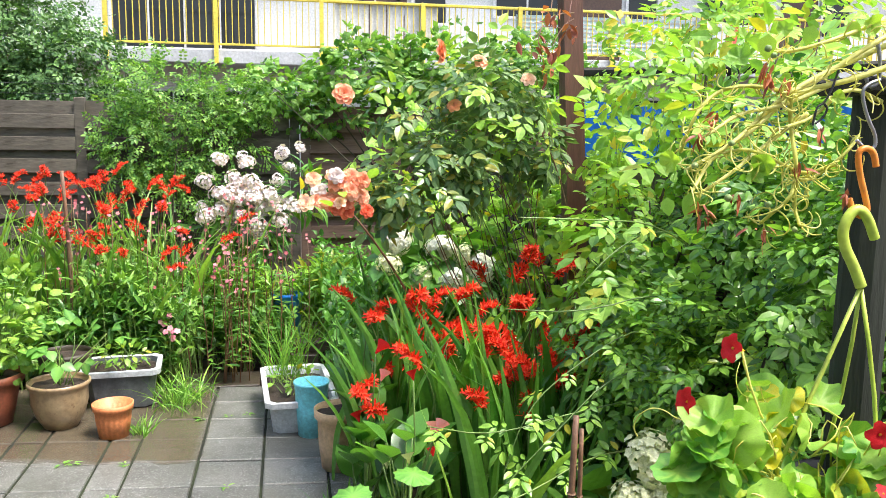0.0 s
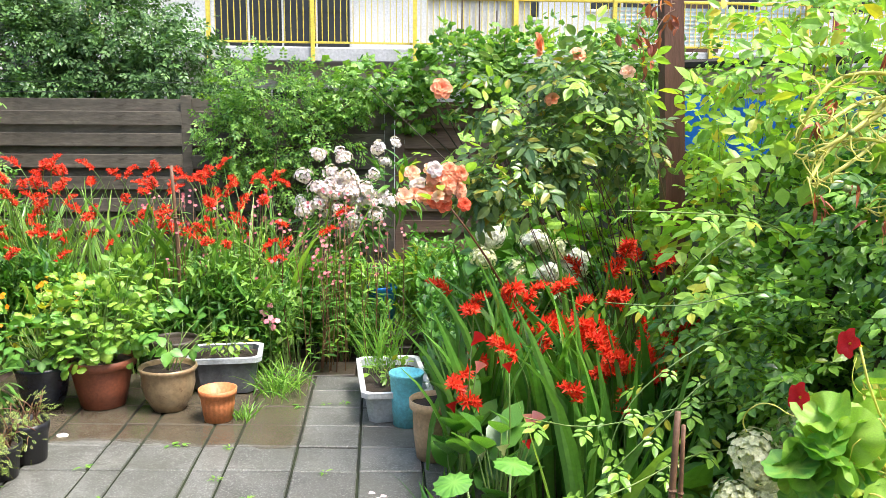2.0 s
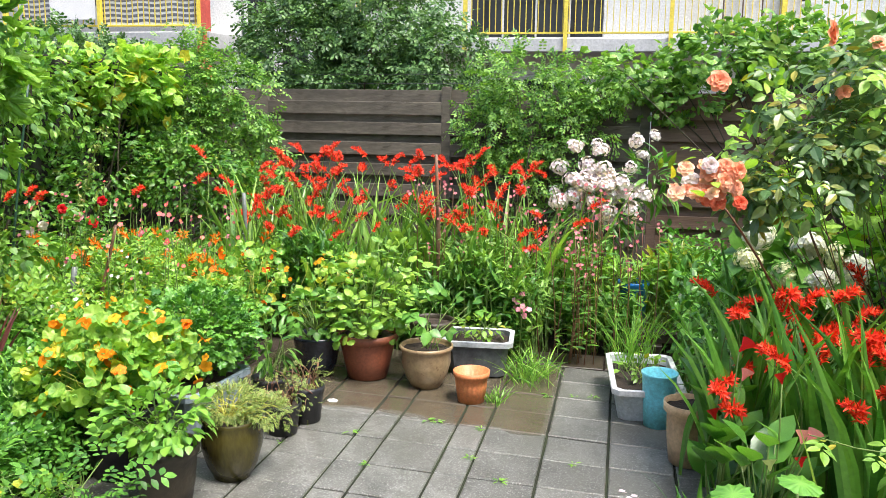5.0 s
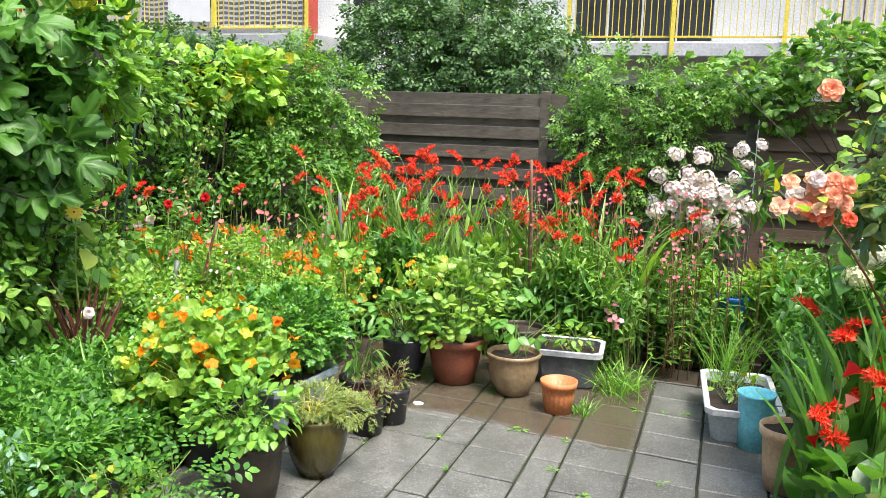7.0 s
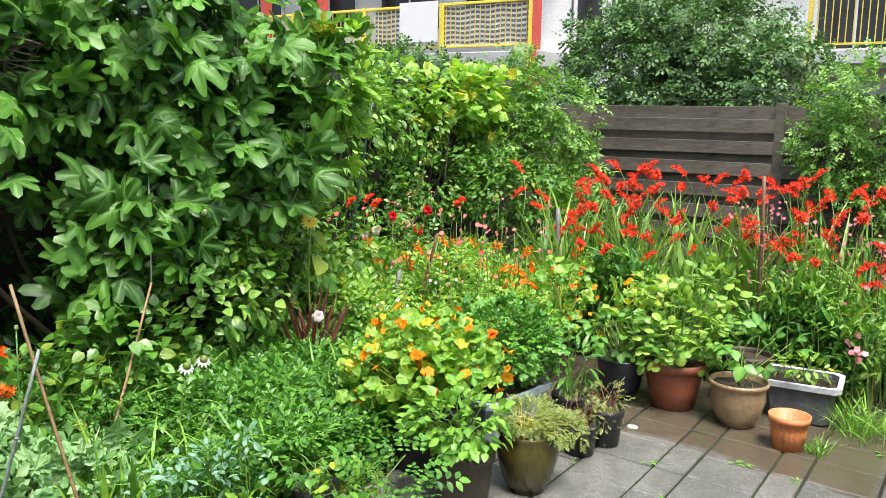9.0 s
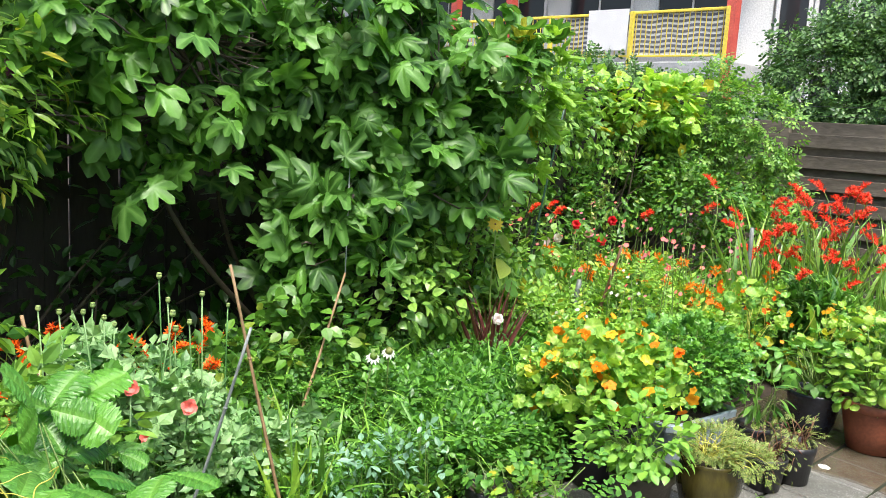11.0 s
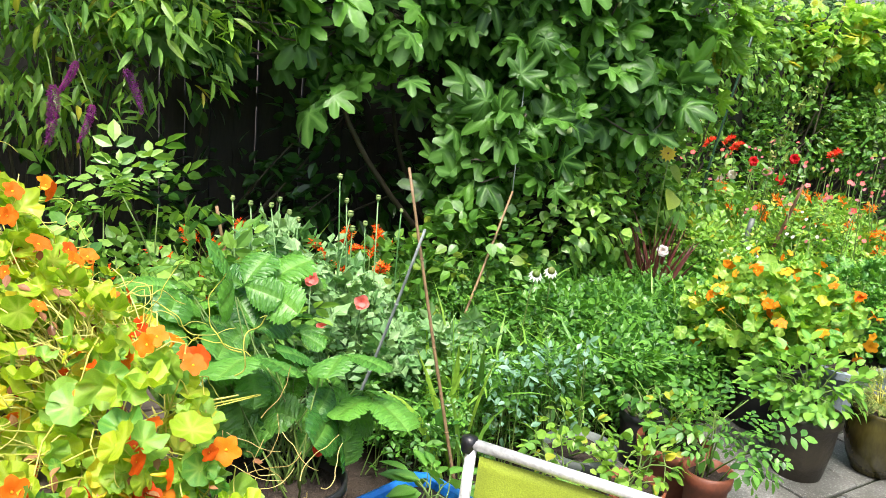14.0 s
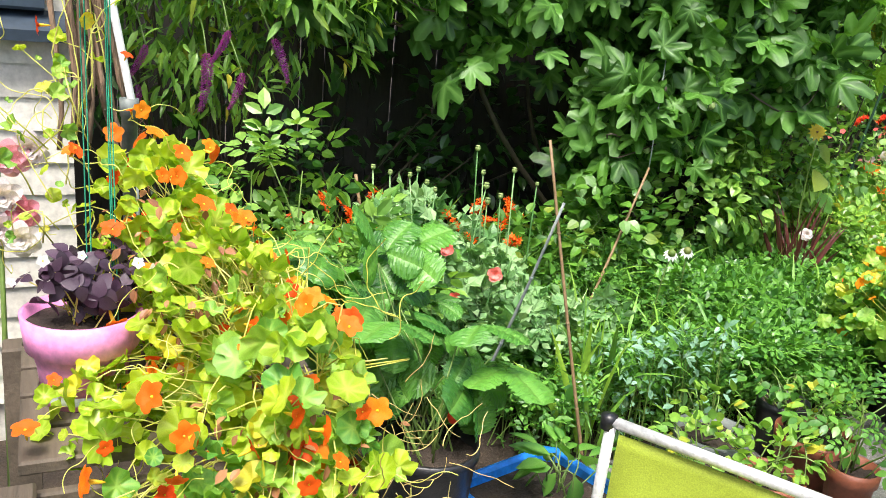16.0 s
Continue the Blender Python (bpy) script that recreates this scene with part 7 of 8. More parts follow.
hy, _, _ = shrub("hydrangea", "hydrangea with large cream-white flower heads", "hydrangea", (1.0, 1.3, 0.0), [(1.0, 1.3, 0.7, 0.4, 0.3, 0.25)], 160, T_BROAD, 0.14, "midleaf", 12)
HP = [(0.75, 1.15, 0.93), (0.7, 1.1, 0.8), (1.0, 1.1, 0.88), (1.13, 1.05, 0.85), (1.22, 1.05, 0.78), (0.88, 1.05, 0.72), (1.05, 1.0, 0.72)]
pieces("flower_head", hy, [HEAD_W, HEAD_C], HP, unit(7), [(-0.2, -0.8, 0.6)] * 7, RNG.uniform(0.12, 0.17, 7))
hy, _, _ = shrub("hydrangea", "fading cream-green hydrangea low by the basket", "hydrangea", (1.25, -1.4, 0.0), [(1.25, -1.4, 0.45, 0.25, 0.2, 0.2)], 90, T_BROAD, 0.12, "midleaf", 8)
pieces("flower_head", hy, HEAD_C, [(1.12, -1.55, 0.68), (1.28, -1.5, 0.74), (1.2, -1.58, 0.56), (1.06, -1.58, 0.58), (1.2, -1.56, 0.66), (1.14, -1.6, 0.6), (1.26, -1.56, 0.62)], unit(7), [(-0.3, -0.8, 0.6)] * 7, [0.15, 0.13, 0.14, 0.11, 0.12, 0.1, 0.12])

CALLA = Bag()
for i in range(14):
    a0, a1 = 2 * math.pi * i / 14, 2 * math.pi * (i + 1) / 14
    pts = []
    for u in (0.0, 0.5, 1.0):
        for a in (a0, a1):
            r = 0.05 + 0.35 * u ** 1.6
            pts.append((r * math.sin(a), u * (0.75 + 0.25 * math.cos(a)), r * math.cos(a) * 0.8))
    CALLA.raw(pts, [(0, 1, 3, 2), (2, 3, 5, 4)])
CALLA_W, CALLA_P, CALLA_R = (welded(CALLA.mesh("spathe", M[k], True)) for k in ("cream", "pink", "crimson"))
for x, y in ((0.44, -0.32), (0.56, -0.62), (0.5, 0.0)):
    t = thing("calla_lily", "calla lily clump with broad dark arrow-shaped leaves", "calla lily", (x, y, gz(x) - 0.02), "calla lilies")
    for _ in range(20):
        a = RNG.uniform(0, 6.28)
        q = np.array([x + math.cos(a) * 0.13 * RNG.random(), y + math.sin(a) * 0.13 * RNG.random(), RNG.uniform(0.12, 0.42)])
        rod("stalk", t, bend((x, y, gz(x) - 0.02), q, 0.0, 4, 0.01), 0.005, 0.003, M["stem"])
        me = Bag().add(T_BROAD, (0, 0, 0), (0, 1, 0), (0, 0, 1), (1.0)).mesh("leaf", M["bladedark"], True) if _ == 0 else me
        pieces("leaf", t, me, [q], [(math.cos(a) * 0.6, math.sin(a) * 0.6, 0.8)], [(-math.cos(a), -math.sin(a), 0.8)], [RNG.uniform(0.10, 0.19)])
    for k, me2 in enumerate((CALLA_W, CALLA_R, CALLA_P, CALLA_P, CALLA_R)):
        q = (x + RNG.normal() * 0.09, y - 0.08 + RNG.normal() * 0.08, 0.3 + 0.09 * k + RNG.uniform(-0.05, 0.05))
        rod("flower_stalk", t, bend((x, y, gz(x)), q, 0.0, 4, 0.01), 0.004, 0.003, M["stem"])
        pieces("spathe", t, me2, [q], [(RNG.normal() * 0.3, -0.2, 1)], [(0, -1, 0.2)], [RNG.uniform(0.05, 0.075)])
tuft("iris_tuft", "arching strap leaves at the paving's edge", "iris", (0.34, -0.7), 22, 0.32, 0.03, "bladedark", 0.06, 0.8, 0.9, single=True)
tuft("iris_tuft", "long striped strap leaves leaning over", "iris", (0.75, -1.0), 5, 1.0, 0.045, "blade", 0.08, 0.6, 0.3, single=True)
tuft("iris_tuft", "broad fresh green sword leaves", "iris", (1.0, -1.25), 9, 0.6, 0.055, "bladedark", 0.08, 0.3, 0.2, single=True)
t = thing("squash_leaf", "broad grey-green toothed leaves low at the bed edge", "vegetable", (0.4, -1.85, gz(0.4)))
for p, a in (((0.30, -1.86, 0.76), -0.6), ((0.40, -1.84, 0.79), 0.3), ((0.36, -1.94, 0.76), -2.2)):
    rod("stalk", t, bend((0.42, -1.8, gz(0.4)), p, 0, 5, 0.02), 0.004, 0.003, M["stem"])
    part("leaf", Bag().add(T_TOOTH, p, (math.sin(a), math.cos(a), 0.1), (0, -0.5, 1), 0.10), M["strawberry"], t, smooth=True)
tuft("chives", "tall chives in the white tub", "chives", (0.12, 1.12), 80, 0.5, 0.006, "grassleaf", 0.06, 0.5, 0.6, z=0.13)
tuft("grass_tuft", "rough grass tuft on the paving", "grass", (-0.47, 1.1), 110, 0.24, 0.009, "grassleaf", 0.07, 0.8, 0.9)
tuft("grass_tuft", "small weed tuft in a joint", "weed", (-0.62, 0.66), 40, 0.12, 0.008, "grassleaf", 0.025, 0.8, 0.6)
for i, (x, y) in enumerate(((-0.9, 0.28), (-0.86, 0.29), (-0.62, 0.26), (-1.04, -0.3), (-1.22, 0.02), (-0.62, -0.1), (-0.2, 0.9), (-0.1, 0.92), (-0.34, 0.86), (-1.5, -0.2), (-0.15, -0.02), (-0.45, -0.3))):
    t = thing("weed", "small pale green weed rosette in the paving joint", "weed", (x, y, gz(x)), "joint weeds")
    k = 9
    a = RNG.uniform(0, 6.28, k)
    D = np.stack([np.cos(a), np.sin(a), np.full(k, 0.25)], 1)
    P = np.array([x, y, gz(x) + 0.004]) + D * 0.008
    tagged(part("foliage", Bag().add(T_LANCE, P, D, np.array([0, 0, 1.0]), RNG.uniform(0.015, 0.04, k) * RNG.uniform(0.6, 1.2)), M["grassleaf"], t), kind="stuff")
t = thing("paper_scrap", "small white scrap lying on wet paving", "litter", (-1.485, 0.415, gz(-1.48) + 0.004))
part("scrap", Bag().add(T_TOOTH, (-1.485, 0.4, gz(-1.48) + 0.006), (1, 0.2, 0), (0, 0, 1), 0.06), M["white"], t)
t = thing("fallen_petals", "fallen pink-white petals on the paving", "petals", (0.06, -0.25, gz(0.06) + 0.003))
for p in ((0.05, -0.24), (0.1, -0.27), (0.08, -0.3)):
    part("petal", Bag().add(T_BROAD, (p[0], p[1], gz(p[0]) + 0.006), (1, 0.4, 0), (0, 0, 1), 0.045), M["blush"], t)
pot("plastic_bucket", "bright blue bucket among the bed plants", "bucket", (0.12, 2.2), [(0.08, 0), (0.1, 0.4), (0.11, 0.41), (0.11, 0.43)], M["blueplastic"], 0.5, group="buckets")


def picket():
    t = thing("picket_panel", "short weathered picket panel behind the phlox", "picket", (-0.2, 2.95, 0.0))
    for i in range(6):
        part("slat", Bag().box(-0.42 + i * 0.085, -0.37 + i * 0.085, 2.94, 2.955, 0, 0.78 + 0.02 * (i % 2), 0.003), M["greywood"], t)
    for z in (0.25, 0.62):
        part("rail", Bag().box(-0.45, 0.1, 2.956, 2.98, z, z + 0.05, 0.003), M["darkslat"], t)


picket()
for a, b, r in (((0.84, -1.72, 0), (0.85, -1.67, 0.87), 0.011), ((0.88, -1.7, 0), (0.87, -1.66, 0.83), 0.008)):
    stake("stake", "brown bamboo cane in the bed", a, b, r, M["browncane"])

# ---- old post with hooks and the basket hanger ----
def old_post():
    x, y = 1.167, -2.28
    t = thing("old_post", "grey-green weathered post with a flat cap", "post", (x, y, -0.07))
    part("shaft", Bag().lathe([(0.001, -0.07), (0.046, -0.07), (0.043, 1.66), (0.001, 1.66)], 10, (x, y, 0)), M["oldpost"], t)
    part("cap", Bag().box(x - 0.075, x + 0.075, y - 0.075, y + 0.075, 1.66, 1.69, 0.006), M["darkslat"], t)
    h = thing("s_hook", "grey steel hooks linked on the post", "hook", (1.089, -2.36, 1.756))
    for line in ([(1.089, -2.36, 1.756), (1.1, -2.36, 1.718), (1.103, -2.36, 1.68), (1.088, -2.36, 1.668), (1.078, -2.36, 1.68), (1.076, -2.36, 1.699)], [(1.096, -2.37, 1.682), (1.075, -2.37, 1.675), (1.063, -2.37, 1.662), (1.077, -2.37, 1.622), (1.098, -2.37, 1.589), (1.097, -2.37, 1.569), (1.08, -2.37, 1.568), (1.062, -2.37, 1.583)]):
        part("hook", Bag().tube(smooth_path(line), 0.0032, 0.0032, 7), M["steel"], h, smooth=True)
    w = thing("wire_hook", "small black wire hook hanging in the vine", "hook", (1.026, -2.36, 1.697))
    for line in ([(1.026, -2.36, 1.697), (1.016, -2.36, 1.664), (1.004, -2.36, 1.642), (0.991, -2.36, 1.637), (0.988, -2.36, 1.616), (0.986, -2.36, 1.606)], [(1.004, -2.36, 1.642), (1.012, -2.36, 1.633), (1.004, -2.36, 1.619), (0.991, -2.36, 1.609)]):
        part("hook", Bag().tube(smooth_path(line), 0.002, 0.002, 6), M["black"], w, smooth=True)
    o = thing("plastic_hook", "orange plastic hook hanging on the steel hooks", "hook", (1.095, -2.38, 1.54))
    part("hook", Bag().tube(smooth_path([(1.095, -2.38, 1.54), (1.088, -2.38, 1.565), (1.072, -2.38, 1.572), (1.058, -2.38, 1.564), (1.066, -2.38, 1.526), (1.081, -2.38, 1.487), (1.087, -2.38, 1.465), (1.075, -2.38, 1.455), (1.058, -2.38, 1.467), (1.05, -2.38, 1.487)]), 0.0056, 0.0052, 8), M["orangehook"], o, smooth=True)
    g = thing("basket_hanger", "lime green plastic hanger of the hanging basket", "hanger", (1.097, -2.39, 1.421))
    line = [(1.097, -2.39, 1.421), (1.082, -2.39, 1.454), (1.065, -2.39, 1.472), (1.048, -2.39, 1.466), (1.035, -2.39, 1.439), (1.04, -2.39, 1.41), (1.062, -2.39, 1.375), (1.079, -2.39, 1.34)]
    part("hook", Bag().tube(smooth_path(line), 0.0085, 0.0095, 9), M["limeplastic"], g, smooth=True)
    for dx, dy in ((-0.15, -0.02), (0.0, 0.05), (0.05, -0.05)):
        part("arm", Bag().tube(bend(line[-1], (x - 0.1 + dx, y - 0.1 + dy, 0.97), 0, 5, 0.005), 0.004, 0.004, 5), M["limeplastic"], g, smooth=True)
    b = thing("hanging_basket", "dark round hanging basket of nasturtiums", "hanging basket", (x - 0.1, y - 0.1, 0.85))
    part("bowl", Bag().lathe([(0.001, 0.8), (0.09, 0.8), (0.14, 0.88), (0.155, 0.97), (0.16, 0.975), (0.145, 0.96), (0.001, 0.95)], 24, (x - 0.1, y - 0.1, 0)), M["darkclay"], b, smooth=True)


old_post()

# ---- left beds ----
upright("penstemon", "penstemon with dusty pink flower spikes", "penstemon", scatter(-1.3, 0.25, 1.5, 2.3, 84), 0.8, "redstem", F_FIVE["dusty"], 0.024, 10, T_LANCE, 0.08, "midleaf", 0.05, 3, hspread=0.35)
upright("penstemon", "pink and red flowers through the mixed bed", "bed flowers", scatter(-3.9, -2.4, 0.6, 2.0, 44), 0.65, "stem", F_FIVE["dusty"], 0.026, 8, T_LANCE, 0.07, "lightleaf", 0.05, 2, hspread=0.4)
upright("cosmos", "coral flowers on thin stems", "bed flowers", scatter(-3.9, -2.4, 0.4, 2.2, 40), 0.7, "stem", F_FIVE["coral"], 0.032, 8, T_SPRIG, 0.08, "lightleaf", 0.05, 1, hspread=0.3)
upright("cosmos", "small white flowers among the herbs", "bed flowers", scatter(-3.6, -2.6, 0.1, 1.0, 20), 0.5, "stem", F_FIVE["white"], 0.022, 8, T_SPRIG, 0.08, "lightleaf", 0.05, 2, hspread=0.3)
upright("snapdragon", "pink snapdragon beside the storage box", "snapdragon", [(-0.58, 1.4), (-0.56, 1.42)], 0.38, "stem", F_FIVE["pink"], 0.035, 8, T_LANCE, 0.06, "herb", 0.02, 7, hspread=0.1)
rb = thing("rose_bush", "slender rose with crimson and pale pink blooms", "rose bush", (-3.3, 0.9, gz(-3.3)), "roses")
for (x, z), k in (((-3.08, 1.01), "crimson"), ((-3.36, 0.95), "crimson"), ((-3.5, 0.84), "blush"), ((-3.25, 0.9), "pink"), ((-3.6, 0.8), "blush"), ((-3.15, 0.87), "crimson")):
    rod("cane", rb, bend((-3.3 + RNG.normal() * 0.05, 0.95, gz(-3.3)), (x, 0.88, z), 0, 6, 0.03), 0.006, 0.003, M["stem"])
    pieces("rose", rb, F_ROSE[k], [(x, 0.87, z)], [(0.5, 0.2, 0.5)], [(0.5, -0.7, 0.4)], [0.066])
tagged(part("foliage", leaves(Bag(), *cloud([(-3.3, 0.92, 0.65, 0.3, 0.15, 0.3)], 60), T_ROSE, 0.12), M["midleaf"], rb), kind="stuff")
tr = thing("crocosmia", "few scarlet crocosmia blooms by the vine", "crocosmia", (-3.7, 1.0, 0.1), "scarlet crocosmias")
pieces("flower_spike", tr, SP_RED, [(-3.85, 0.95, 0.72), (-3.65, 0.95, 0.72), (-2.95, 0.95, 0.78), (-3.75, 1.0, 0.75)], [(0, 1, 0)] * 4, [(RNG.normal() * 0.1, 0, 1) for _ in range(4)], [0.75] * 4)
tuft("gladiolus", "upright sword leaves among the flowers", "gladiolus", (-3.1, 1.35), 16, 0.85, 0.03, "blade", 0.08, 0.2, 0.1, single=True)
tuft("gladiolus", "upright sword leaves among the montbretia", "gladiolus", (-2.6, 1.15), 14, 0.75, 0.03, "blade", 0.06, 0.2, 0.15, single=True)
tuft("cordyline", "dark maroon cordyline with narrow blades", "cordyline", (-2.95, -0.37), 44, 0.56, 0.024, "maroon", 0.025, 0.38, 0.2, z=0.2, single=True)
sf = thing("sunflower", "small yellow sunflower on a thin stem", "sunflower", (-3.05, -0.3, gz(-3)))
rod("stalk", sf, bend((-3.0, -0.2, gz(-3)), (-3.035, -0.29, 1.04), 0, 7, 0.03), 0.006, 0.004, M["stem"])
pieces("flower", sf, flower_mesh("sunflower_head", [M["yellow"], M["brownbit"]], 12, oval(0.4, 2), 0.85, 1, True), [(-3.035, -0.30, 1.05)], [(0, 0.3, 1)], [(0.75, -0.65, -0.15)], [0.095])
pieces("leaf", sf, Bag().add(T_BROAD, (0, 0, 0), (0, 1, 0), (0, 0, 1), 1.0).mesh("leaf", M["midleaf"], True), [(-3.03, -0.28, 0.98), (-3.02, -0.24, 0.85), (-3.02, -0.22, 0.7)], [(0.3, 0.7, -0.6), (0.5, -0.5, -0.3), (0.1, 0.9, -0.2)], [(0.8, 0, 0.6)] * 3, [0.13, 0.15, 0.15])
cf = thing("coneflower", "white coneflowers with orange-brown cones", "coneflower", (-2.9, -1.2, gz(-2.9)))
CB = Bag()
for i in range(11):
    a = 2 * math.pi * i / 11
    CB.add(oval(0.42, 2, 0.1, -0.3), (0.12 * math.cos(a), 0.12 * math.sin(a), 0.05), (math.cos(a), math.sin(a), -0.35), (0, 0, 1), 0.4)
CB.lathe([(0.22, 0.0), (0.24, 0.1), (0.19, 0.24), (0.1, 0.31), (0.001, 0.33)], 12, m=1)
CONE = CB.mesh("coneflower_head", [M["white"], M["thyme"]], True)
for p in ((-2.6, -1.482, 0.613), (-2.65, -1.355, 0.602)):
    rod("stalk", cf, bend((p[0] - 0.03, p[1], gz(-2.9)), p, 0, 5, 0.02), 0.004, 0.003, M["stem"])
    pieces("flower", cf, CONE, [p], [(0.3, 0.9, 0.1)], [(0.45, -0.3, 0.8)], [0.07])
wb = thing("pale_bloom", "single pale pink-white bloom before the cordyline", "flower", (-2.95, -0.36, gz(-3.0)))
rod("stalk", wb, bend((-2.95, -0.36, gz(-3.2)), (-2.93, -0.36, 0.55), 0, 5, 0.01), 0.004, 0.003, M["stem"])
pieces("flower", wb, F_ROSE["blush"], [(-2.92, -0.36, 0.56)], [(0, 0.3, 1)], [(0.8, -0.5, 0.3)], [0.065])
# plume and tall stakes in the flower bed
pl = thing("flower_plume", "tall brown-green seed plume bowing over", "plume", (-3.75, 1.3, gz(-3.7)))
q = bend((-3.75, 1.3, gz(-3.7)), (-3.35, 1.3, 1.42), 0.1, 10, 0.02)
rod("stalk", pl, q, 0.007, 0.004, M["stem"])
tagged(part("seed_head", leaves(Bag(), np.repeat(q[5:], 34, 0) + RNG.normal(size=(170, 3)) * 0.018, unit(170), T_TINY, 0.028), M["thyme"], pl), kind="stuff")
stake("stake", "green coated garden stake, bent at the top", (-3.6, 0.6, 0.1), (-3.4, 0.7, 1.72), 0.009, M["greenwire"])
stake("stake", "grey metal stake beside the crocosmias", (-2.46, 1.5, 0.05), (-2.45, 1.5, 1.02), 0.019, M["pipe"])
stake("stake", "leaning dark wooden stick", (-3.05, 0.6, 0.1), (-2.85, 0.65, 0.9), 0.012, M["browncane"])
stake("stake", "white-grey short pipe stake", (-3.1, 0.6, 0.1), (-3.1, 0.6, 0.65), 0.022, M["pipe"])
stake("stake", "dark stick among the scarlet crocosmias", (-1.15, 1.6, 0.0), (-1.17, 1.62, 1.3), 0.014, M["browncane"])
stake("stake", "crooked bamboo cane leaning over the poppies", (-1.99, -2.22, 0.05), (-2.187, -2.391, 1.14), 0.006, M["bamboo"])
stake("stake", "grey-green plastic cane crossing the bamboo", (-2.38, -2.52, 0.05), (-2.10, -2.372, 0.97), 0.006, M["greycane"])
stake("stake", "short brown bamboo cane", (-2.83, -2.55, 0.08), (-2.90, -2.73, 0.88), 0.008, M["bamboo"])
stake("stake", "brown cane leaning towards the fig", (-2.85, -1.75, 0.08), (-3.0, -1.33, 0.88), 0.007, M["bamboo"])
st = thing("string_line", "thin grey string tied up into the fig", "string", (-3.0, -1.33, 0.88))
rod("string", st, bend((-3.0, -1.33, 0.86), (-3.1, -1.25, 1.35), 0, 4, 0.0), 0.003, 0.003, M["greycane"])

# ---- poppies and big-leaved vegetables ----
ground_cover("poppy_foliage", "grey-green crinkled poppy leaves", "poppy", -3.0, -2.35, -2.75, -1.95, 480, 0.6, T_LOBED, 0.095, "glaucous", lo=0.12)
ground_cover("poppy_foliage", "feathery grey-green poppy side shoots", "poppy", -3.0, -2.3, -2.75, -1.9, 300, 0.6, T_HERB, 0.10, "glaucous", lo=0.2)
ground_cover("eucalyptus_sprigs", "blue-green round-leaved sprigs", "sprigs", -2.3, -2.0, -2.1, -1.6, 300, 0.42, T_OVAL2, 0.035, "bluegreen", lo=0.1)
pp = thing("poppies", "coral-pink poppies over grey-green foliage", "poppy", (-2.7, -2.3, gz(-2.7)))
for p, s in zip([(-2.42, -2.581, 0.742), (-2.42, -2.392, 0.644), (-2.42, -2.533, 0.574), (-2.42, -2.643, 0.764)], (0.055, 0.06, 0.045, 0.035)):
    rod("stalk", pp, bend((p[0] + RNG.normal() * 0.04, p[1], gz(-2.7)), p, 0, 5, 0.02), 0.0035, 0.0025, M["glaucous"])
    pieces("flower", pp, F_POPPY["coral"], [p], [(0, 0.4, 0.8)], [(0.8, -0.2, 0.4)], [s])
q = (-2.42, -2.643, 0.791)
rod("stalk", pp, bend((-2.44, q[1], gz(-2.7)), q, 0, 5, 0.02), 0.0035, 0.0025, M["glaucous"])
pieces("flower", pp, F_ROSE["blush"], [q], [(0, 0.4, 0.8)], [(0.8, -0.2, 0.4)], [0.04])
POD = Bag().lathe([(0.001, 0), (0.3, 0.1), (0.5, 0.45), (0.42, 0.8), (0.25, 0.9), (0.48, 0.95), (0.3, 1.05), (0.001, 1.08)], 10).mesh("seed_head", M["seedpod"], True)
for p in [(-2.6, -2.65, 0.935), (-2.6, -2.621, 0.953), (-2.6, -2.586, 0.909), (-2.6, -2.553, 0.885), (-2.6, -2.407, 1.025), (-2.6, -2.376, 0.942), (-2.6, -2.359, 0.892), (-2.6, -2.348, 0.838), (-2.6, -2.298, 0.857), (-2.6, -2.253, 0.948), (-2.6, -2.721, 0.944), (-2.6, -2.781, 0.963), (-2.6, -2.154, 0.9)]:
    rod("stalk", pp, bend((p[0] + RNG.normal() * 0.05, p[1], gz(-2.8)), p, 0, 6, 0.03), 0.0035, 0.0025, M["glaucous"])
    pieces("seed_head", pp, POD, [p], [(0, 1, 0)], [(0.1, 0.1, 1)], [RNG.uniform(0.015, 0.023)])
shrub("potato_plant", "leafy potato plants with light green compound leaves", "potato plant", (-2.55, -3.0, gz(-2.5)),
      [(-2.45, -3.1, 0.70, 0.22, 0.2, 0.16), (-2.5, -2.85, 0.62, 0.25, 0.2, 0.16), (-2.62, -3.1, 0.9, 0.16, 0.16, 0.13)], 260, T_PINN, 0.17, "climberleaf", 16, wood="stem", r0=0.008, holes=-0.1, freq=5.0)
shrub("squash_plant", "broad-leaved vegetable plants by the poppies", "vegetable", (-2.65, -2.65, gz(-2.5)), [(-2.6, -2.7, 0.6, 0.2, 0.2, 0.18)], 60, T_TOOTH, 0.10, "herb", 8, wood="stem", r0=0.006)
tuft("maize_plant", "yellow-green strap leaves with a bright drooping leaf", "maize", (-2.2, -2.1), 12, 0.6, 0.035, "limeleaf", 0.05, 0.35, 0.5, single=True)
tuft("iris_tuft", "broad upright sword leaf clump", "iris", (-2.35, -2.0), 12, 0.6, 0.03, "blade", 0.06, 0.4, 0.4, single=True)
shrub("lilac_shoots", "broad-leaved dark shoots at the foot of the fig", "shrub", (-3.3, -1.4, gz(-3.3)), [(-3.15, -1.4, 0.5, 0.25, 0.3, 0.32), (-3.15, -1.8, 0.42, 0.2, 0.3, 0.26)], 800, T_BROAD, 0.058, "midleaf", 18, wood="stem", r0=0.006)
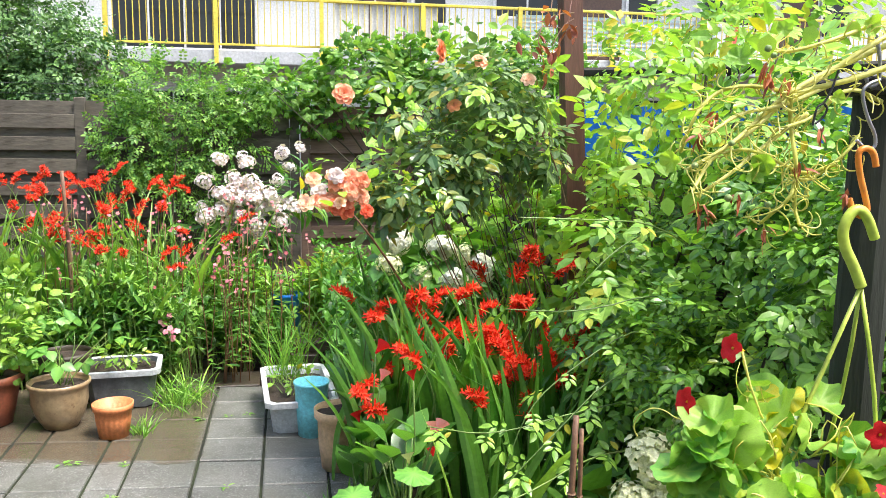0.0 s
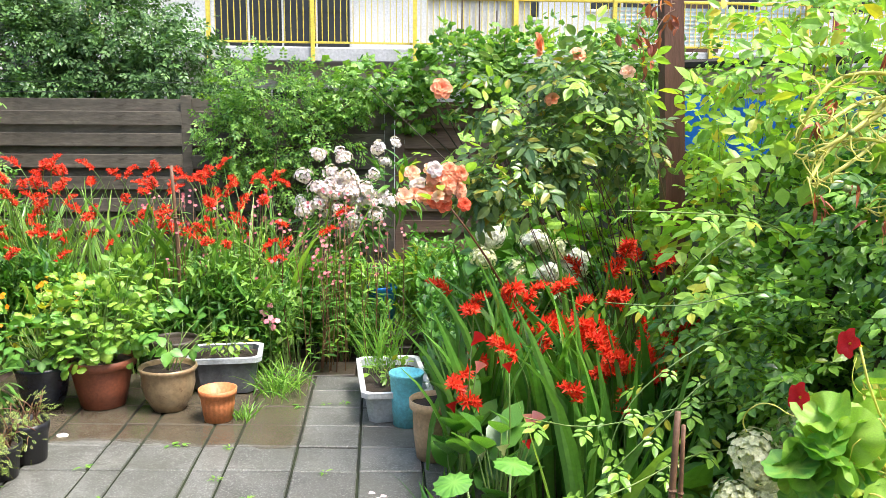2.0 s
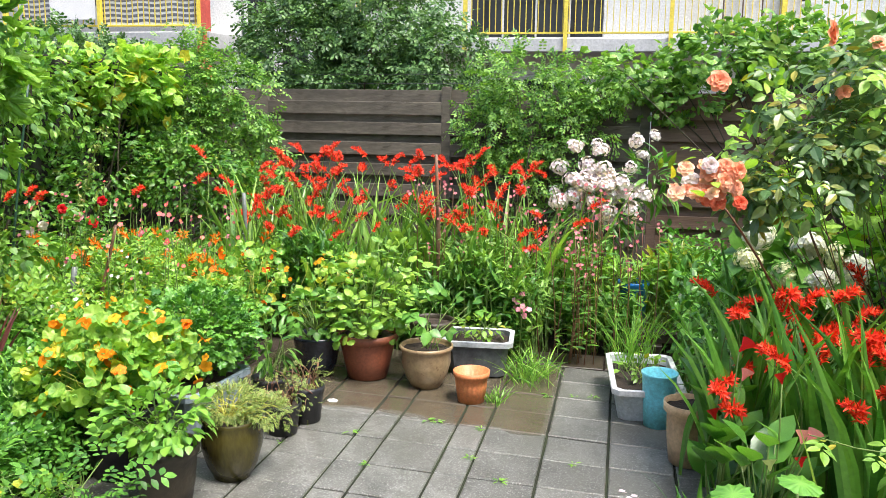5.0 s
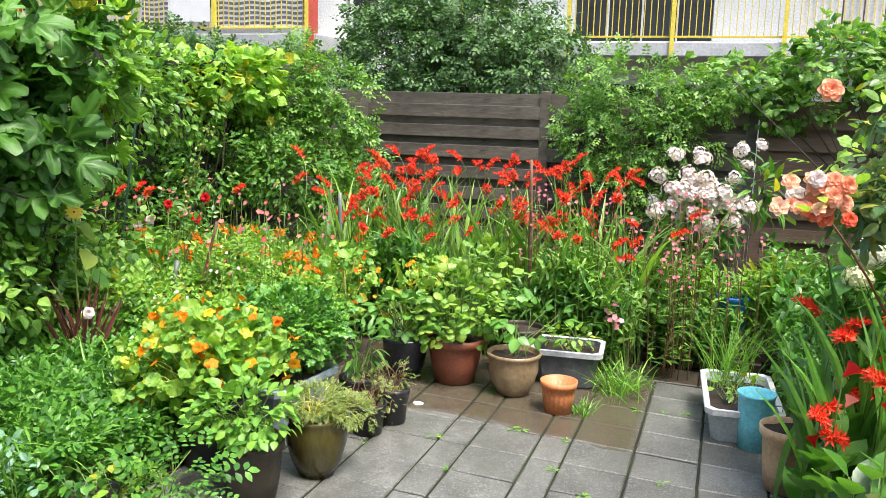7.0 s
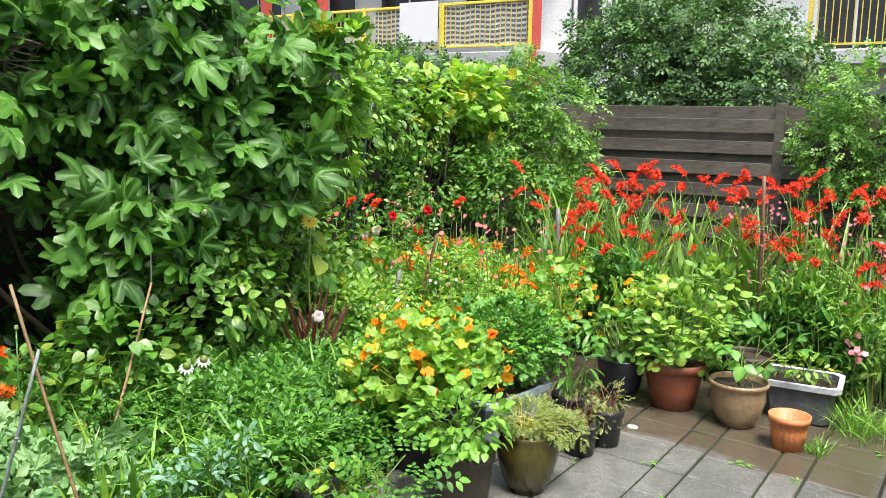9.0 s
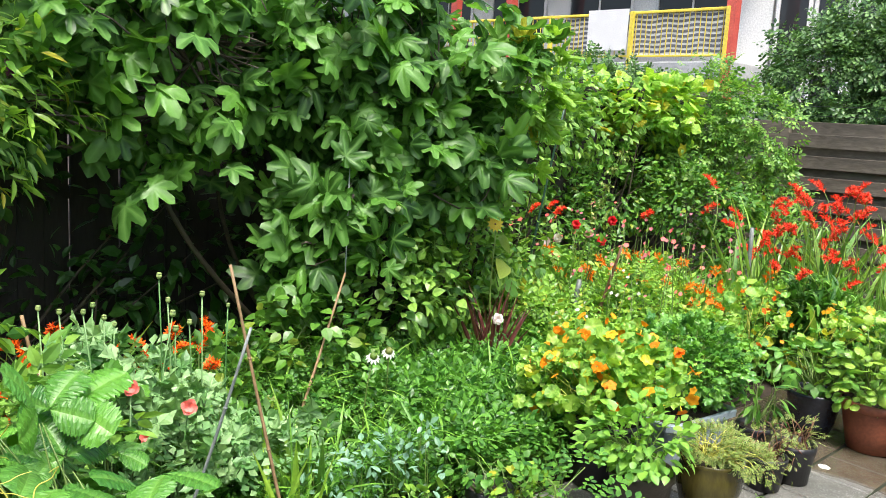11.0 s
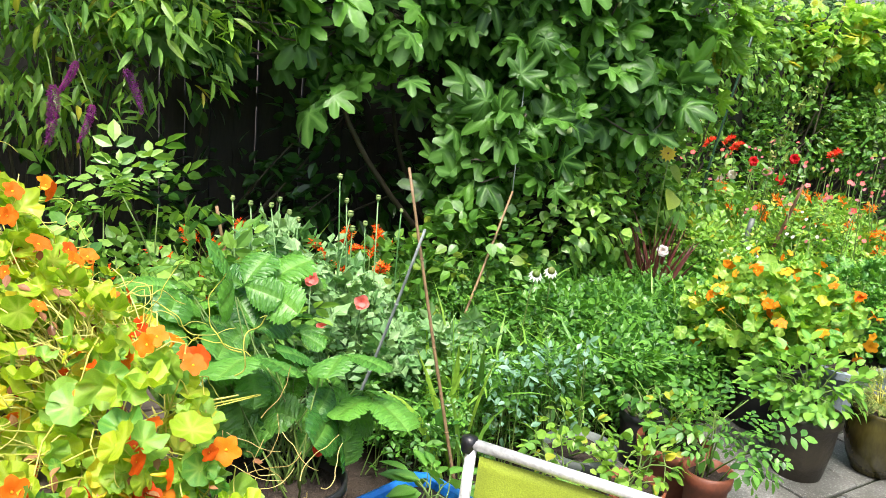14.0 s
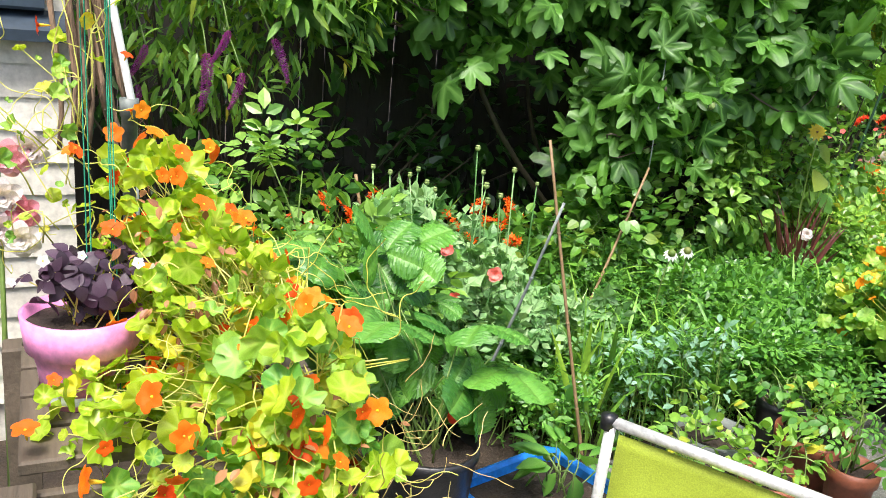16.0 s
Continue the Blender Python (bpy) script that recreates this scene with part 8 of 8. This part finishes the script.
shrub("lilac_shoots", "fresh green shoots beside the cordyline", "shrub", (-3.35, 0.1, gz(-3.3)), [(-3.4, -0.2, 0.7, 0.2, 0.4, 0.42), (-3.3, 0.3, 0.8, 0.2, 0.3, 0.3), (-3.25, -0.8, 0.6, 0.2, 0.35, 0.35), (-3.3, -0.7, 1.0, 0.15, 0.3, 0.25), (-3.2, -0.45, 0.7, 0.18, 0.3, 0.35), (-3.2, -0.1, 0.92, 0.18, 0.25, 0.25)], 2100, T_BROAD, 0.055, "climberleaf", 22, wood="stem", r0=0.006)


# ---- folding chair ----
def folding_chair():
    t = thing("folding_chair", "folding garden chair with lime mesh fabric and aluminium frame", "chair", (-1.15, -2.4, gz(-1.2)))
    a, b = np.array([-1.366, -2.685, 0.69]), np.array([-0.99, -2.42, 0.665])
    along = (b - a) / np.linalg.norm(b - a)
    n = np.array([along[1], -along[0], 0])
    back = n * 0.12
    front = -n
    r = 0.0125
    g = gz(-1.2) + 0.004
    part("top_rail", Bag().tube([a, b], r, r, 12), M["alu"], t, "wet brushed aluminium tube", smooth=True)
    for k, p in enumerate((a, b)):
        d = along * (-1 if k == 0 else 1)
        part("corner_cap", Bag().lathe([(0.001, -0.02), (0.017, -0.018), (0.018, 0.012), (0.001, 0.016)], 12, tuple(p + d * 0.006)), M["black"], t, "black plastic corner cap", smooth=True)
        seat = p - n * -0.06 + np.array([0, 0, -0.34])
        part("back_upright", Bag().tube([p, p + n * 0.04 + np.array([0, 0, -0.34])], r, r, 10), M["alu"], t, smooth=True)
        foot = p + n * 0.42
        foot[2] = g
        foot2 = p - n * 0.05
        foot2[2] = g
        s0 = p + n * 0.04 + np.array([0, 0, -0.34])
        part("leg", Bag().tube([s0, foot], r, r, 10), M["alu"], t, smooth=True)
        part("leg", Bag().tube([s0 + n * 0.36, foot2], r, r, 10), M["alu"], t, smooth=True)
        part("seat_rail", Bag().tube([s0, s0 + n * 0.4], r, r, 10), M["alu"], t, smooth=True)

    def sheet(p0, p1, d, sag, m=10):
        v, f = [], []
        for j in range(m + 1):
            for i in range(9):
                u, w = i / 8, j / m
                q = p0 * (1 - u) + p1 * u + d * w + n * (sag * math.sin(math.pi * u) * math.sin(math.pi * min(1, w + 0.2)))
                v.append(tuple(q))
        for j in range(m):
            for i in range(8):
                f.append((j * 9 + i, j * 9 + i + 1, (j + 1) * 9 + i + 1, (j + 1) * 9 + i))
        o = part("fabric", Bag().raw(v, f), M["limefabric"], t, "lime green mesh fabric", smooth=True)
        o.modifiers.new("thickness", "SOLIDIFY").thickness = 0.003
    e = along * 0.02
    sheet(a + e + [0, 0, -0.022], b - e + [0, 0, -0.022], n * 0.04 + np.array([0, 0, -0.30]), -0.012)
    s0 = n * 0.04 + np.array([0, 0, -0.335])
    sheet(a + e + s0, b - e + s0, n * 0.39, 0.0)


folding_chair()


# ---- slatted bench, pink pot and the wall corner ----
def bench():
    t = thing("slatted_bench", "weathered pale wooden slatted bench", "bench", (-1.6, -3.5, gz(-1.6)))
    g = gz(-1.6) - 0.02
    for i in range(5):
        x = -2.05 + i * 0.125
        part("slat", Bag().box(x, x + 0.11, -3.80, -3.25, 0.713, 0.738, 0.004), M["palewood"], t)
    for z in (0.60, 0.42, 0.24):
        part("front_board", Bag().box(-1.445, -1.425, -3.80, -3.25, z, z + 0.085, 0.004), M["palewood"], t)
    for x in (-2.03, -1.425):
        for y in (-3.84, -3.30):
            part("leg", Bag().box(x, x + 0.065, y, y + 0.065, g, 0.712, 0.005), M["palewood"], t)
    p, zs = pot("plastic_pot", "pink plastic pot with a pale lower band", "pot", (-1.66, -3.69), [(0.072, 0), (0.08, 0.07), (0.088, 0.1), (0.098, 0.105), (0.105, 0.17)], M["pinkpot"], 0.88, group="pots on the bench")
    p.location.z = 0.74
    band = part("band", Bag().lathe([(0.0765, 0.012), (0.0785, 0.03)], 28, (-1.66, -3.69, 0.74)), M["whiteplastic"], p, "pale worn label band", smooth=True)
    o = thing("oxalis", "dark purple-leaved oxalis with small white flowers", "oxalis", (-1.66, -3.69, 0.885), "potted plants")
    me = Bag().add(compound(T_BROAD, [(0, 0, 0, 0.5), (0, 0, 120, 0.5), (0, 0, -120, 0.5)]), (0, 0, 0), (0, 1, 0), (0, 0, 1), 1.0).mesh("leaf", M["purpleleaf"], True)
    P, D = cloud([(-1.66, -3.67, 0.972, 0.1, 0.1, 0.055)], 80, 0.3, 0.3, -0.8)
    pieces("leaf", o, me, P, unit(len(P)) + [0.3, 0, 0], D * 0.5 + unit(len(P)) * 0.3 + [0.5, 0.1, 0.7], RNG.uniform(0.05, 0.075, len(P)))
    s = Bag()
    for q in P[::2]:
        s.tube([(-1.66 + RNG.normal() * 0.02, -3.69 + RNG.normal() * 0.02, 0.885), q], 0.0016, 0.0012, 4)
    tagged(part("stem_growth", s, M["palestem"], o), kind="stuff")
    FP = np.array([(-1.6, -3.75, 1.025), (-1.59, -3.69, 1.035), (-1.58, -3.60, 1.02), (-1.6, -3.57, 1.0), (-1.6, -3.80, 0.99)])
    out_flowers(o, FP, np.zeros_like(FP), F_FIVE["white"], 0.022, (0.8, 0.2, 0.5))


bench()


def wall_corner():
    pole = thing("white_pole", "white painted pole leaning at the house corner", "pole", (-2.6, -3.5, 1.1))
    part("pole", Bag().tube([(-2.57, -3.50, 0.1), (-2.575, -3.512, 1.15), (-2.585, -3.560, 1.43), (-2.60, -3.66, 2.0), (-2.62, -3.76, 2.6)], 0.0115, 0.0115, 8), M["whitepaint"], pole, smooth=True)
    pipe = thing("drain_pipe", "grey plastic pipe stub at the house corner", "pipe", (-2.58, -3.52, 0.1))
    part("pipe", Bag().lathe([(0.022, 0.1), (0.022, 1.12), (0.026, 1.12), (0.026, 1.17), (0.02, 1.17), (0.02, 1.1)], 14, (-2.58, -3.52, 0)), M["pipe"], pipe, smooth=True)
    r = thing("jute_ropes", "bundle of frayed brown jute ropes hanging at the wall", "rope", (-2.6, -3.58, 1.5))
    for i in range(15):
        x, y = -2.66 + RNG.normal() * 0.015, -3.64 + RNG.normal() * 0.022
        u = np.linspace(0, 1, 16)
        slant = i % 2 * RNG.uniform(0.6, 1.0)
        e = 1.12 - 0.2 * (i % 5 == 1) if i % 2 else RNG.uniform(1.0, 1.24)
        down = np.clip((u - 0.62) / 0.38, 0, 1)
        pts = np.stack([x + 0.012 * np.sin(u * 19 + i), y + 0.010 * np.sin(u * 17 + 2 * i) + slant * 0.13 * down, 2.5 - (2.5 - e) * u], 1)
        part("rope", Bag().tube(pts, RNG.uniform(0.005, 0.011), 0.007, 6), M["rope"], r, smooth=True)
    fray = Bag()
    for i in range(46):
        q = np.array([-2.64, -3.50 + RNG.normal() * 0.012, RNG.uniform(0.92, 1.14)])
        fray.tube(smooth_path([q, q + unit(1)[0] * 0.02, q + unit(1)[0] * 0.035 + [0, 0, -0.02]]), 0.0012, 0.0006, 4)
    tagged(part("frayed_end", fray, M["rope"], r, "frayed light brown rope ends"), kind="stuff")
    g = thing("green_twine", "green garden twine strung above the bench", "twine", (-1.8, -3.63, 1.0))
    for dx, dy in ((0, 0), (0.01, 0.007), (0.0, -0.035), (-0.01, -0.042), (0.0, 0.003)):
        part("strand", Bag().tube([(-1.8 + dx, -3.625 + dy, 2.4), (-1.79 + dx, -3.63 + dy, 1.3), (-1.6 + dx, -3.64 + dy, 0.75)], 0.0013, 0.0013, 4), M["twine"], g)
    f = thing("begonia", "faded pink and white double blooms beside the bench", "begonia", (-2.1, -3.85, 0.7))
    rod("stalk", f, [(-2.1, -3.85, 0.1), (-2.1, -3.84, 0.6), (-2.1, -3.83, 1.1)], 0.008, 0.005, M["stem"])
    for p, k in (((-2.1, -3.765, 1.12), "blush"), ((-2.1, -3.805, 1.10), "pink"), ((-2.08, -3.82, 1.02), "blush"), ((-2.08, -3.79, 0.985), "pink"), ((-2.08, -3.83, 0.95), "blush"), ((-2.06, -3.79, 0.93), "blush")):
        pieces("flower", f, F_ROSE[k], [p], [(0.2, 0.5, 1)], [(1, 0.1, 0.6)], [0.085])


wall_corner()
